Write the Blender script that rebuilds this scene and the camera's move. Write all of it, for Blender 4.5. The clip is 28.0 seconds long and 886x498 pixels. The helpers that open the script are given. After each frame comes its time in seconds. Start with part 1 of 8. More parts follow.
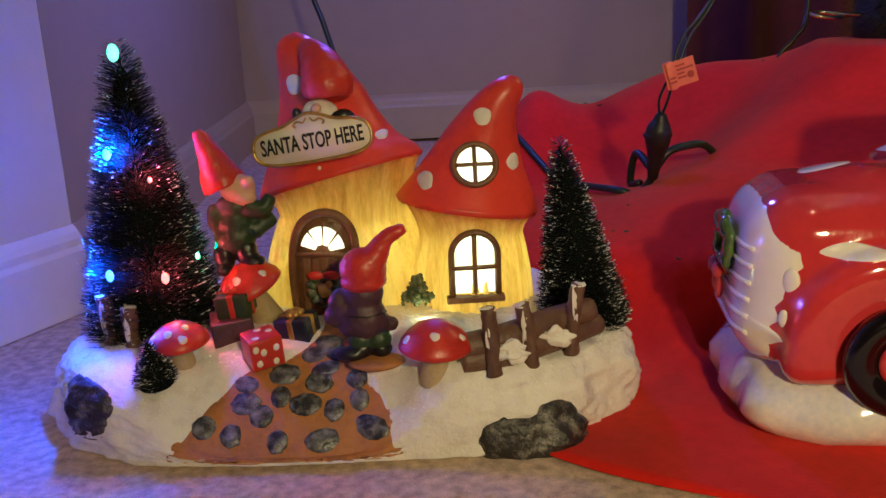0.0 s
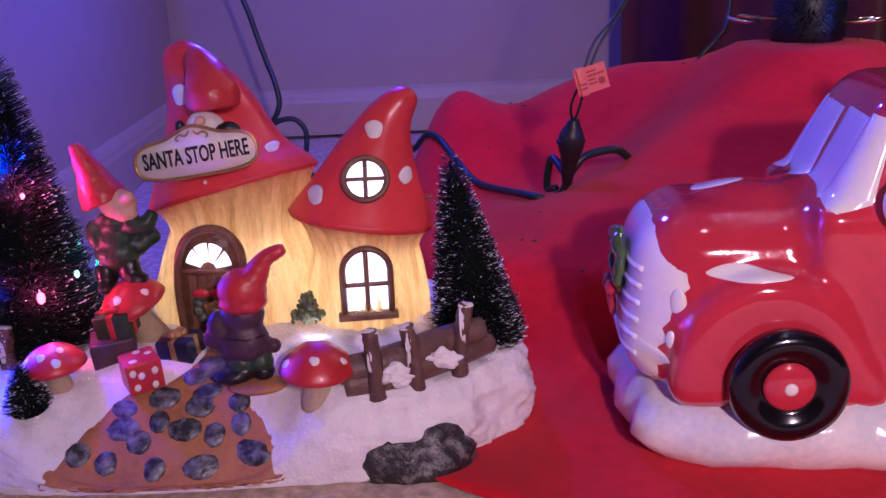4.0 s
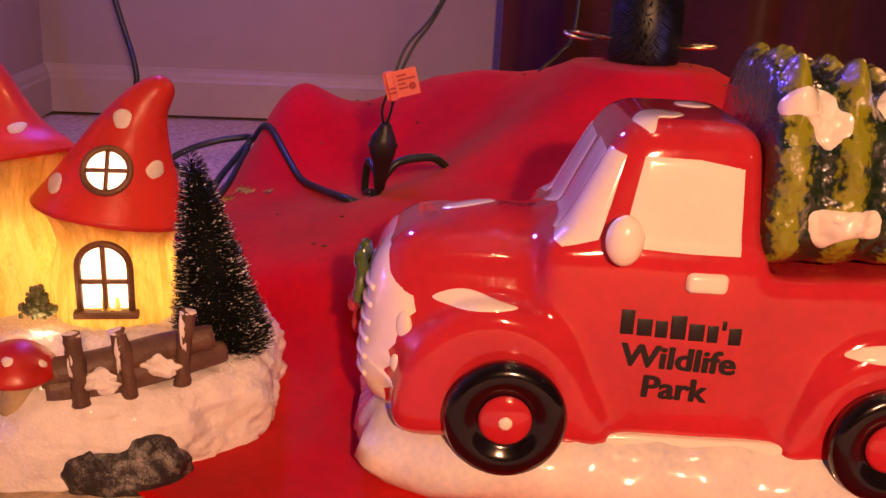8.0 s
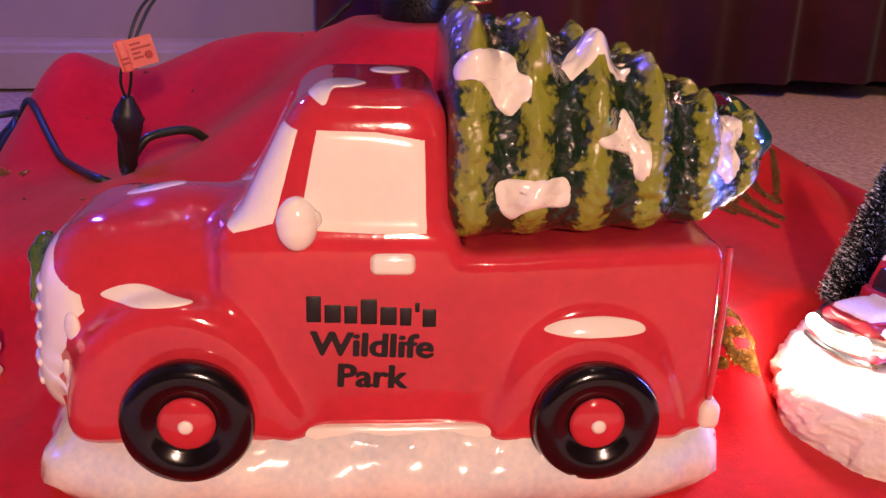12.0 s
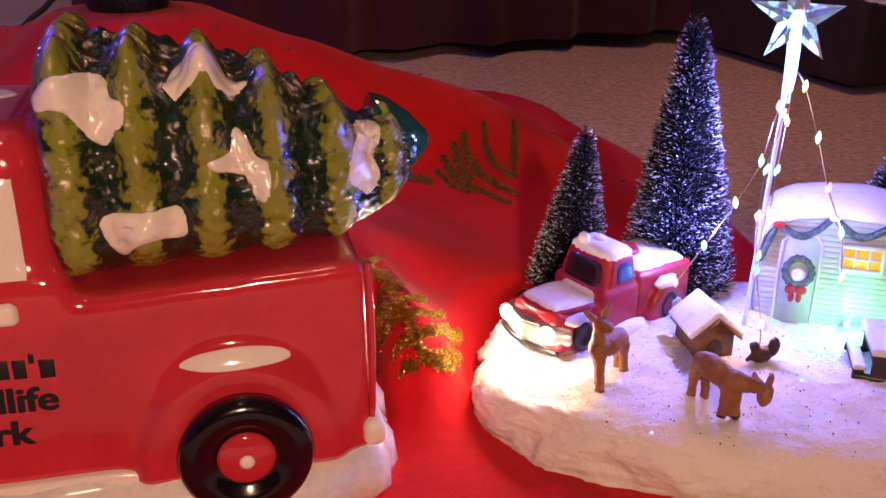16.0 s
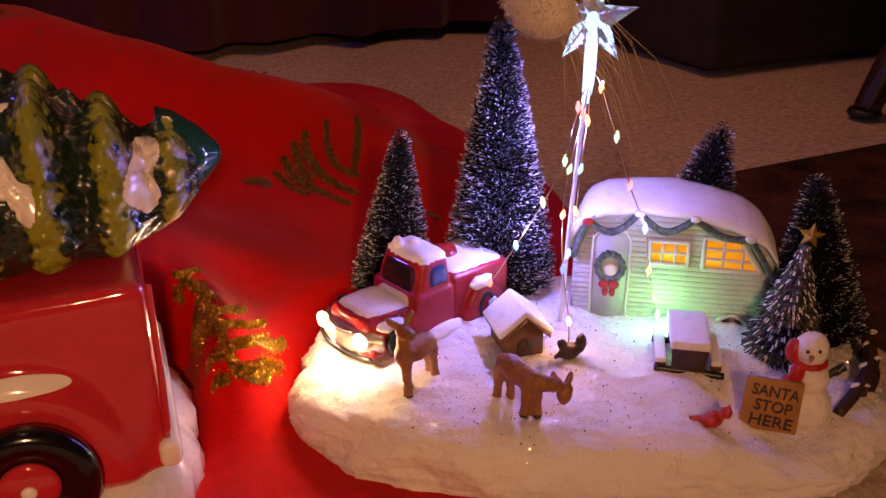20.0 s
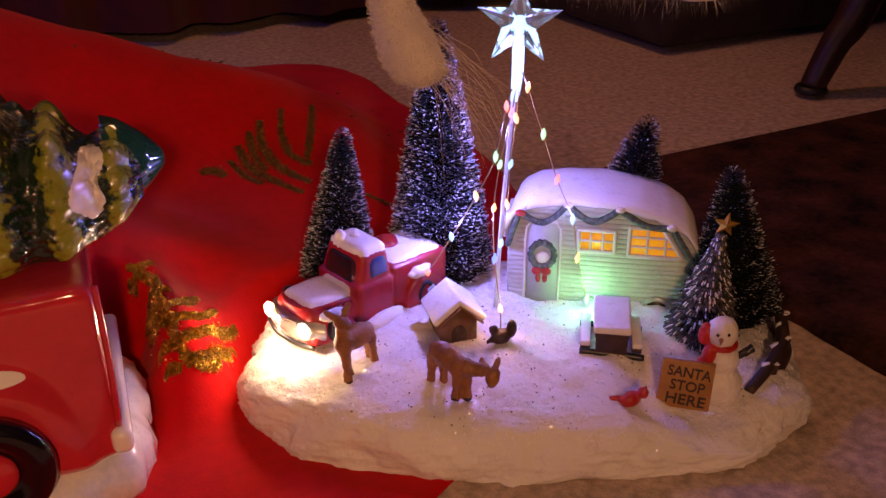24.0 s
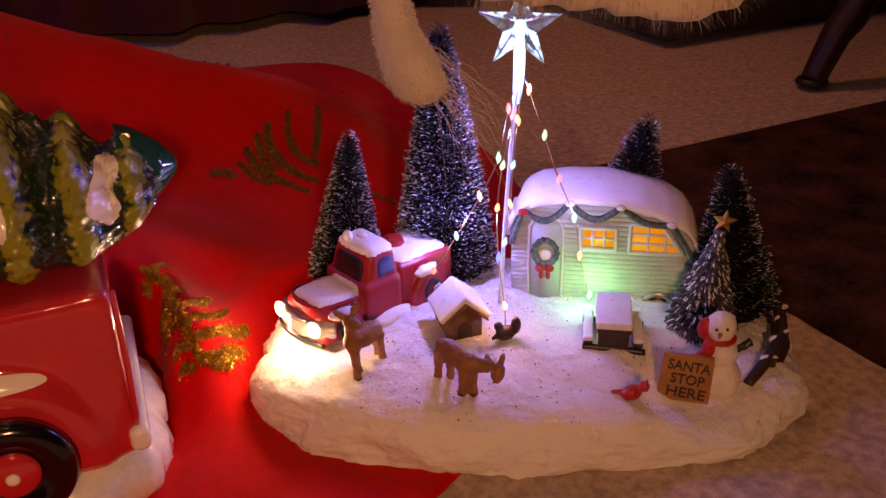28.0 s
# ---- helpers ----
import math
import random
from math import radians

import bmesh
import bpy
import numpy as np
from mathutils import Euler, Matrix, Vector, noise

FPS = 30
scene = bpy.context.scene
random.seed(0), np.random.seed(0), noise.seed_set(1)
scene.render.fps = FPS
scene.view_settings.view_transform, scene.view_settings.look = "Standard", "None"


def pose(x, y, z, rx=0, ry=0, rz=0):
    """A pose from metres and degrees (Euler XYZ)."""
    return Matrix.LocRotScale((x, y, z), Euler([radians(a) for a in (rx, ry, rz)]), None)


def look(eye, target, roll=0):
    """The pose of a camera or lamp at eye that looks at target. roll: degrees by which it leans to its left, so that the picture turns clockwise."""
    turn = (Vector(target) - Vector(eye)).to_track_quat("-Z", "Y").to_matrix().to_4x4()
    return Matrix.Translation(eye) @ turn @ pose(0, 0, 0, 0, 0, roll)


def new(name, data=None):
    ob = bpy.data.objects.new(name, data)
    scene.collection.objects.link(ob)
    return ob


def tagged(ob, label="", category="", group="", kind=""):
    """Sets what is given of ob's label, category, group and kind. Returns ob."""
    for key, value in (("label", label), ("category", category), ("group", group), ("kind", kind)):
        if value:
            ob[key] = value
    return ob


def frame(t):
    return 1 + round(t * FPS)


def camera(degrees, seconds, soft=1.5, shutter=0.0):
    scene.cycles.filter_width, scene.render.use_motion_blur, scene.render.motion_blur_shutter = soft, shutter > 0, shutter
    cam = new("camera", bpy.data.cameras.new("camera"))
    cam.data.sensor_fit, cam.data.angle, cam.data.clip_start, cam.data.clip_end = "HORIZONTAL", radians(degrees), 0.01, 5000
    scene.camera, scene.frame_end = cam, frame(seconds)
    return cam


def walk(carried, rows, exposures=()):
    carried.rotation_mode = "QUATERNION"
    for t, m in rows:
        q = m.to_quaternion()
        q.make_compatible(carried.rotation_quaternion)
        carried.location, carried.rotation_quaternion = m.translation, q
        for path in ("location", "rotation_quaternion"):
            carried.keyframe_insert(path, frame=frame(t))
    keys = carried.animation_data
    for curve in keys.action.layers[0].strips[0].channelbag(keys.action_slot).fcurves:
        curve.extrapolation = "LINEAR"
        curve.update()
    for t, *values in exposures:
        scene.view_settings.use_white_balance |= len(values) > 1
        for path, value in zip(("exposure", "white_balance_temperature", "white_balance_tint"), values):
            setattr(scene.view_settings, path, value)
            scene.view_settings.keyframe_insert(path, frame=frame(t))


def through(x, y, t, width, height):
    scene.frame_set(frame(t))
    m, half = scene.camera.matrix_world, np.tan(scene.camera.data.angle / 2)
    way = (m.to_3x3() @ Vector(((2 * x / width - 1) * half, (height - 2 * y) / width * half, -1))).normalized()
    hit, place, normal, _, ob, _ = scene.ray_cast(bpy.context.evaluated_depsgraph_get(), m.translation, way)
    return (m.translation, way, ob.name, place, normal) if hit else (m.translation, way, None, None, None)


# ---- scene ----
cam = camera(49.6, 28.0)
PATH = [
    (0, (0.014, 0.029, 0.237), (0.021, 1.953, -0.312), -2.8),
    (0.5, (0.019, 0.032, 0.235), (0.035, 1.957, -0.309), -3.1),
    (1, (0.02, 0.032, 0.234), (0.048, 1.956, -0.313), -2.2),
    (1.5, (0.029, 0.033, 0.233), (0.059, 1.955, -0.322), -2.1),
    (2, (0.027, 0.035, 0.238), (0.075, 1.952, -0.329), -2.2),
    (2.5, (0.032, 0.039, 0.238), (0.083, 1.955, -0.333), -2.8),
    (4.5, (0.066, 0.047, 0.252), (0.165, 1.956, -0.336), -1.8),
    (5, (0.079, 0.049, 0.253), (0.188, 1.956, -0.34), -1.0),
    (5.5, (0.088, 0.05, 0.253), (0.21, 1.955, -0.345), -0.0),
    (6, (0.105, 0.051, 0.255), (0.242, 1.953, -0.346), 0.0),
    (6.5, (0.117, 0.051, 0.254), (0.274, 1.952, -0.348), 0.9),
    (7, (0.129, 0.055, 0.254), (0.305, 1.955, -0.346), 2.5),
    (7.5, (0.143, 0.059, 0.253), (0.338, 1.958, -0.343), 2.9),
    (8, (0.156, 0.061, 0.253), (0.372, 1.956, -0.347), 3.1),
    (8.5, (0.171, 0.058, 0.249), (0.423, 1.944, -0.368), 2.0),
    (9, (0.181, 0.06, 0.248), (0.447, 1.939, -0.382), 2.2),
    (9.5, (0.198, 0.066, 0.251), (0.494, 1.938, -0.387), 2.0),
    (10, (0.204, 0.067, 0.251), (0.529, 1.933, -0.393), 2.4),
    (10.5, (0.22, 0.072, 0.255), (0.568, 1.931, -0.395), 2.4),
    (11, (0.229, 0.074, 0.253), (0.605, 1.925, -0.407), 2.4),
    (11.5, (0.244, 0.078, 0.259), (0.635, 1.919, -0.417), 1.9),
    (12, (0.257, 0.081, 0.259), (0.676, 1.914, -0.422), 2.0),
    (12.5, (0.27, 0.082, 0.257), (0.721, 1.901, -0.441), 2.3),
    (14.5, (0.323, 0.084, 0.272), (0.898, 1.844, -0.483), 1.5),
    (15, (0.336, 0.084, 0.275), (0.94, 1.832, -0.486), 1.1),
    (15.5, (0.352, 0.083, 0.277), (0.992, 1.816, -0.489), 0.6),
    (16, (0.362, 0.084, 0.281), (1.032, 1.804, -0.489), 0.3),
    (16.5, (0.37, 0.085, 0.287), (1.07, 1.793, -0.483), -0.2),
    (17, (0.378, 0.081, 0.287), (1.103, 1.786, -0.468), -0.2),
    (17.5, (0.388, 0.079, 0.287), (1.14, 1.774, -0.461), -0.2),
    (18, (0.39, 0.079, 0.287), (1.172, 1.761, -0.461), 0.3),
    (18.5, (0.393, 0.081, 0.286), (1.197, 1.751, -0.466), 0.7),
    (19, (0.396, 0.079, 0.286), (1.207, 1.738, -0.482), 0.9),
    (19.5, (0.405, 0.072, 0.292), (1.223, 1.72, -0.493), 0.4),
    (20, (0.415, 0.067, 0.293), (1.239, 1.703, -0.511), 0.2),
    (20.5, (0.424, 0.066, 0.296), (1.263, 1.689, -0.517), 0.2),
    (21, (0.427, 0.063, 0.303), (1.284, 1.678, -0.507), -0.0),
    (21.5, (0.428, 0.058, 0.305), (1.298, 1.666, -0.508), 0.2),
    (23.5, (0.425, 0.043, 0.319), (1.263, 1.649, -0.528), -0.0),
    (24, (0.427, 0.037, 0.319), (1.271, 1.628, -0.551), -0.1),
    (24.5, (0.429, 0.036, 0.323), (1.273, 1.614, -0.57), -0.1),
    (25, (0.427, 0.036, 0.328), (1.271, 1.608, -0.575), -0.5),
    (25.5, (0.428, 0.035, 0.335), (1.268, 1.608, -0.571), -0.9),
    (26, (0.43, 0.034, 0.341), (1.275, 1.615, -0.546), -1.1),
    (26.5, (0.431, 0.03, 0.341), (1.276, 1.612, -0.546), -1.3),
    (27, (0.427, 0.03, 0.339), (1.27, 1.611, -0.551), -1.2),
    (27.5, (0.423, 0.029, 0.332), (1.26, 1.613, -0.557), -0.7),
    (28, (0.423, 0.027, 0.329), (1.25, 1.618, -0.556), -1.0),
]
from mathutils.bvhtree import BVHTree

EXPO = [(0.0, -0.28, 6200, -38), (1.2, -0.30, 6000, -33), (2.2, -0.22, 4700, -4), (5.0, -0.10, 4450, 45), (6.2, 0.0, 4800, 44), (7.0, 0.12, 6300, 40), (7.4, 0.1, 7200, 36), (8.5, 0.12, 11000, 40),
        (11.0, 0.16, 9200, 19), (12.3, 0.15, 5600, 22), (14.5, -0.1, 5400, 22), (16.0, -0.6, 6800, 24), (17.0, -0.92, 7900, 24), (18.0, -1.05, 8700, 26), (20.0, -1.2, 10200, 29), (21.2, -1.3, 9800, 30), (23.0, -1.35, 9400, 32), (25.0, -1.4, 9000, 34), (28.0, -1.38, 10800, 36)]
walk(cam, [(t, look(eye, target, roll)) for t, eye, target, roll in PATH], EXPO)

# ---- world and lights ----
world = bpy.data.worlds.new("room_dark")
scene.world = world
world.use_nodes = True
world.node_tree.nodes["Background"].inputs[0].default_value = (0.9, 0.75, 0.6, 1)
world.node_tree.nodes["Background"].inputs[1].default_value = 0.02


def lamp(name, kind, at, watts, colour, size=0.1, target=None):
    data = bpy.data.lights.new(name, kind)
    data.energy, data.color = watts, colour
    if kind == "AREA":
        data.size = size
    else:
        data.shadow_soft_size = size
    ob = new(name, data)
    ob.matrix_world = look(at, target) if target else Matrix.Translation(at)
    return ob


# Unseen warm room light; its cone is narrowed to keep wall and curtain dim.
room_spot = lamp("unseen_room_spot", "SPOT", (0.27, -0.52, 0.52), 42.0, (1.0, 0.61, 0.39), 0.025, (0.33, 0.36, 0.0))
room_spot.data.spot_size, room_spot.data.spot_blend = radians(82), 1.0
lamp("ceiling_lamp", "AREA", (0.3, -0.3, 2.3), 3.4, (1.0, 0.63, 0.40), 0.12, (0.5, 0.3, 0.0))
# Unseen warm fill added to brighten the carpet beyond the camping ornament.
lamp("far_carpet_fill", "AREA", (1.00, 1.00, 0.95), 3.2, (1.0, 0.47, 0.27), 0.12, (0.95, 0.95, 0.0))
# Unseen blue lamp added behind the house to colour the wall.
lamp("blue_wall_fill", "POINT", (0.02, 0.98, 0.46), 8.0, (0.10, 0.09, 1.0), 0.02)


# ---- materials ----
def mat(name, colour, rough=0.6, metal=0.0, vary=0.15, scale=40.0, bump=0.0, bscale=200.0, coat=0.0, second=None, amount=0.5,
        glow=0.0, through=0.0, glass=0.0, spec=0.5, sheen=0.0, flake=0.0, stretch=None):
    m = bpy.data.materials.new(name)
    m.use_nodes = True
    nt = m.node_tree
    b = nt.nodes["Principled BSDF"]
    tc = nt.nodes.new("ShaderNodeTexCoord")

    def noise_tex(s, detail=4.0):
        n = nt.nodes.new("ShaderNodeTexNoise")
        n.inputs["Scale"].default_value, n.inputs["Detail"].default_value = s, detail
        if stretch:
            mp = nt.nodes.new("ShaderNodeMapping")
            mp.inputs["Scale"].default_value = stretch
            nt.links.new(tc.outputs["Object"], mp.inputs["Vector"])
            nt.links.new(mp.outputs[0], n.inputs["Vector"])
        else:
            nt.links.new(tc.outputs["Object"], n.inputs["Vector"])
        return n
    rgb = (*colour, 1)
    ramp = nt.nodes.new("ShaderNodeValToRGB")
    lo = second or tuple(c * (1 - vary) for c in colour)
    hi = colour if second else tuple(min(1, c * (1 + vary)) for c in colour)
    ramp.color_ramp.elements[0].color, ramp.color_ramp.elements[1].color = (*lo, 1), (*hi, 1)
    ramp.color_ramp.elements[0].position, ramp.color_ramp.elements[1].position = amount - 0.15, amount + 0.15
    n1, n2 = noise_tex(scale), noise_tex(scale * 9, 6)
    mix = nt.nodes.new("ShaderNodeMix")
    mix.inputs[0].default_value = 0.35
    nt.links.new(n1.outputs["Fac"], mix.inputs[2])
    nt.links.new(n2.outputs["Fac"], mix.inputs[3])
    nt.links.new(mix.outputs[0], ramp.inputs[0])
    nt.links.new(ramp.outputs[0], b.inputs["Base Color"])
    b.inputs["Roughness"].default_value, b.inputs["Metallic"].default_value = rough, metal
    b.inputs["Coat Weight"].default_value, b.inputs["Coat Roughness"].default_value = coat, 0.04
    b.inputs["Specular IOR Level"].default_value = spec
    b.inputs["Transmission Weight"].default_value = glass
    b.inputs["Sheen Weight"].default_value = sheen
    if glow:
        b.inputs["Emission Color"].default_value, b.inputs["Emission Strength"].default_value = rgb, glow
    if bump:
        bp = nt.nodes.new("ShaderNodeBump")
        bp.inputs["Strength"].default_value, bp.inputs["Distance"].default_value = bump, 0.3 / bscale
        n3 = noise_tex(bscale, 5)
        nt.links.new(n3.outputs["Fac"], bp.inputs["Height"])
        nt.links.new(bp.outputs[0], b.inputs["Normal"])
        if coat:
            nt.links.new(bp.outputs[0], b.inputs["Coat Normal"])
    if flake:
        v = nt.nodes.new("ShaderNodeTexVoronoi")
        v.inputs["Scale"].default_value = flake
        nt.links.new(tc.outputs["Object"], v.inputs["Vector"])
        nm = nt.nodes.new("ShaderNodeVectorMath")
        nm.operation = "SUBTRACT"
        nm.inputs[1].default_value = (0.5, 0.5, 0.5)
        nt.links.new(v.outputs["Color"], nm.inputs[0])
        geo = nt.nodes.new("ShaderNodeNewGeometry")
        sc = nt.nodes.new("ShaderNodeVectorMath")
        sc.operation = "SCALE"
        sc.inputs["Scale"].default_value = 1.1
        nt.links.new(nm.outputs[0], sc.inputs[0])
        ad = nt.nodes.new("ShaderNodeVectorMath")
        nt.links.new(sc.outputs[0], ad.inputs[0])
        nt.links.new(geo.outputs["Normal"], ad.inputs[1])
        no = nt.nodes.new("ShaderNodeVectorMath")
        no.operation = "NORMALIZE"
        nt.links.new(ad.outputs[0], no.inputs[0])
        nt.links.new(no.outputs[0], b.inputs["Normal"] if metal else b.inputs["Coat Normal"])
    if through:
        t = nt.nodes.new("ShaderNodeBsdfTranslucent")
        nt.links.new(ramp.outputs[0], t.inputs[0])
        mx = nt.nodes.new("ShaderNodeMixShader")
        mx.inputs[0].default_value = through
        nt.links.new(b.outputs[0], mx.inputs[1])
        nt.links.new(t.outputs[0], mx.inputs[2])
        nt.links.new(mx.outputs[0], nt.nodes["Material Output"].inputs[0])
    return m


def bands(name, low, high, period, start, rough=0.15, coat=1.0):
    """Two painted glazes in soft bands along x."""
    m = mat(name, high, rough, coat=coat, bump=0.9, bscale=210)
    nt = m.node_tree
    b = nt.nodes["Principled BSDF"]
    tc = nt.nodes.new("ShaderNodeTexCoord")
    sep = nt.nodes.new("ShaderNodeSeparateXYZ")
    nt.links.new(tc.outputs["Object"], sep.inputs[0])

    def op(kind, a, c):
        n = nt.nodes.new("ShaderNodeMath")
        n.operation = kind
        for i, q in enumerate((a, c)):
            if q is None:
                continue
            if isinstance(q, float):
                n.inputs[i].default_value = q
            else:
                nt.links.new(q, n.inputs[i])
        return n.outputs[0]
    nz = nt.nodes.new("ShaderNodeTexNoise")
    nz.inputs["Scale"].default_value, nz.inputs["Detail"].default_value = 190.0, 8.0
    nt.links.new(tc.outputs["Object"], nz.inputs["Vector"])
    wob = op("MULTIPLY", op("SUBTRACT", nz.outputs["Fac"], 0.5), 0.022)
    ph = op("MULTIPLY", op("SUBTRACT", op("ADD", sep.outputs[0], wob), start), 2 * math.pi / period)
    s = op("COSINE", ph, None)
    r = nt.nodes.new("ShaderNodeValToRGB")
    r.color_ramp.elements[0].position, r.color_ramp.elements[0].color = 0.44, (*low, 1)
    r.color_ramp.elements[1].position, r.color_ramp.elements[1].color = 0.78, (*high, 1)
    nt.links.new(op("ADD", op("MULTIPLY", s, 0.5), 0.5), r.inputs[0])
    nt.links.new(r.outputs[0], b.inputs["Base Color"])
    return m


M = dict(
    carpet=mat("carpet_pile", (0.52, 0.40, 0.31), 0.95, vary=0.34, scale=150, bump=1.0, bscale=430, spec=0.1),
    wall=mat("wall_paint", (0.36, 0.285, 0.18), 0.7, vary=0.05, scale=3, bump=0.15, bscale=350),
    wallwhite=mat("pale_wall_paint", (0.62, 0.58, 0.52), 0.6, vary=0.05, scale=3, bump=0.15, bscale=350),
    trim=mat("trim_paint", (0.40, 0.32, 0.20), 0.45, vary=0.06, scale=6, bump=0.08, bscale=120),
    trimwhite=mat("white_trim_paint", (0.66, 0.63, 0.58), 0.45, vary=0.06, scale=6, bump=0.08, bscale=120),
    ceiling=mat("ceiling_paint", (0.7, 0.66, 0.6), 0.9, vary=0.05, scale=4, bump=0.3, bscale=200),
    curtain=mat("maroon_cloth", (0.055, 0.006, 0.010), 0.9, vary=0.35, scale=5, bump=0.4, bscale=900, sheen=0.1),
    felt=mat("red_felt", (0.55, 0.010, 0.012), 0.95, vary=0.16, scale=16, bump=0.6, bscale=700, sheen=0.08, spec=0.1),
    rug=mat("dark_rug_pile", (0.10, 0.034, 0.026), 0.95, second=(0.010, 0.007, 0.008), amount=0.5, scale=24, bump=0.8, bscale=380, spec=0.1),
    sofa=mat("brown_upholstery", (0.035, 0.022, 0.018), 0.85, vary=0.3, scale=30, bump=0.5, bscale=500),
    darkwood=mat("dark_stained_wood", (0.045, 0.018, 0.012), 0.4, vary=0.4, scale=18, bump=0.15, bscale=150),
    red=mat("red_glaze", (0.56, 0.034, 0.050), 0.10, vary=0.12, scale=22, bump=0.07, bscale=75, coat=1.0),
    white=mat("white_glaze", (0.88, 0.83, 0.76), 0.15, vary=0.04, scale=25, bump=0.04, bscale=70, coat=1.0),
    snowglaze=mat("snow_glaze", (0.88, 0.83, 0.78), 0.15, second=(0.56, 0.60, 0.68), amount=0.43, scale=34, bump=0.10, bscale=60, coat=1.0),
    black=mat("black_glaze", (0.006, 0.004, 0.006), 0.16, vary=0.3, coat=0.35, bump=0.03, bscale=60),
    ink=mat("black_print", (0.012, 0.010, 0.012), 0.4, vary=0.2, scale=60),
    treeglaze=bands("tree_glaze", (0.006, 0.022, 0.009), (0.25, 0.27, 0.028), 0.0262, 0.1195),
    tealglaze=mat("teal_glaze", (0.008, 0.060, 0.032), 0.12, vary=0.3, scale=60, coat=1.0),
    wreathglaze=mat("wreath_glaze", (0.10, 0.17, 0.02), 0.15, second=(0.01, 0.04, 0.012), scale=120, coat=1.0),
    gold=mat("gold_glitter", (0.62, 0.36, 0.07), 0.28, metal=1.0, vary=0.5, scale=700, flake=1500),
    dullgold=mat("dull_gold_glitter", (0.26, 0.13, 0.04), 0.5, metal=0.8, vary=0.5, scale=700),
    glue=mat("gold_glue", (0.22, 0.06, 0.02), 0.6, vary=0.4, scale=500, bump=0.5, bscale=900),
    rubber=mat("black_rubber", (0.012, 0.013, 0.012), 0.45, vary=0.2, scale=60),
    cable=mat("green_cable", (0.010, 0.022, 0.015), 0.4, vary=0.2, scale=60),
    steel=mat("brass_wire", (0.72, 0.62, 0.42), 0.2, metal=1.0, vary=0.15),
    tag=mat("orange_tag", (0.80, 0.16, 0.10), 0.5, vary=0.1),
    tagprint=mat("tag_print", (0.42, 0.04, 0.03), 0.6, vary=0.1),
    bristleblack=mat("black_bristle", (0.006, 0.008, 0.008), 0.4, vary=0.3),
)


# ---- mesh helpers ----
def shade(me, smooth=True):
    for p in me.polygons:
        p.use_smooth = smooth
    return me


def mesh_of(name, bm, materials, smooth=True):
    me = bpy.data.meshes.new(name)
    bm.to_mesh(me)
    bm.free()
    for m in materials if isinstance(materials, (list, tuple)) else [materials]:
        me.materials.append(m)
    return shade(me, smooth)


def part(name, bm, material, parent=None, label="", at=None, smooth=True):
    """One mesh object; bm may be a bmesh or a finished mesh."""
    me = bm if isinstance(bm, bpy.types.Mesh) else mesh_of(name, bm, material, smooth)
    if isinstance(bm, bpy.types.Mesh) and not me.materials:
        me.materials.append(material)
    ob = new(name, me)
    if parent:
        ob.parent = parent
    if at is not None:
        ob.matrix_local = at
    if label:
        ob["label"] = label
    return ob


def thing(name, m, label, category, group="", kind=""):
    ob = new(name)
    ob.empty_display_size = 0.02
    ob.matrix_world = m
    return tagged(ob, label, category, group, kind)


def merge(*bms):
    """Joins bmeshes into the first."""
    out = bms[0]
    for b in bms[1:]:
        me = bpy.data.meshes.new("tmp")
        b.to_mesh(me)
        b.free()
        out.from_mesh(me)
        bpy.data.meshes.remove(me)
    return out


def box(x0, x1, y0, y1, z0, z1, r=0.0, seg=3, m=None):
    bm = bmesh.new()
    bmesh.ops.create_cube(bm, size=1)
    for v in bm.verts:
        v.co = Vector(((x0 + x1) / 2 + v.co.x * (x1 - x0), (y0 + y1) / 2 + v.co.y * (y1 - y0), (z0 + z1) / 2 + v.co.z * (z1 - z0)))
    if r:
        bmesh.ops.bevel(bm, geom=bm.edges[:], offset=r, segments=seg, profile=0.5, affect="EDGES")
    if m is not None:
        bm.transform(m)
    return bm


def ball(at, r, scale=(1, 1, 1), sub=3, rough=0.0, freq=60.0, m=None):
    bm = bmesh.new()
    bmesh.ops.create_icosphere(bm, subdivisions=sub, radius=r)
    for v in bm.verts:
        k = 1 + rough * noise.noise(v.co * freq + Vector(at) * 91) if rough else 1
        v.co = Vector((v.co.x * scale[0], v.co.y * scale[1], v.co.z * scale[2])) * k
    if m is not None:
        bm.transform(m)
    bm.transform(Matrix.Translation(at))
    return bm


def loft(rings, closed=True, cap=True):
    """Skin over rings of equally many points."""
    bm = bmesh.new()
    rows = [[bm.verts.new(p) for p in ring] for ring in rings]
    n = len(rows[0])
    for a, b in zip(rows, rows[1:]):
        for i in range(n if closed else n - 1):
            j = (i + 1) % n
            bm.faces.new((a[i], a[j], b[j], b[i]))
    if cap and closed:
        bm.faces.new(rows[0][::-1])
        bm.faces.new(rows[-1])
    bmesh.ops.recalc_face_normals(bm, faces=bm.faces[:])
    return bm


def lathe(profile, seg=32, at=(0, 0, 0), m=None):
    """Turned shape about z from (radius, height) pairs."""
    rings = [[Vector((r * math.cos(2 * math.pi * i / seg), r * math.sin(2 * math.pi * i / seg), z)) for i in range(seg)] for r, z in
             [(max(r, 1e-5), z) for r, z in profile]]
    bm = loft(rings)
    if m is not None:
        bm.transform(m)
    bm.transform(Matrix.Translation(at))
    return bm


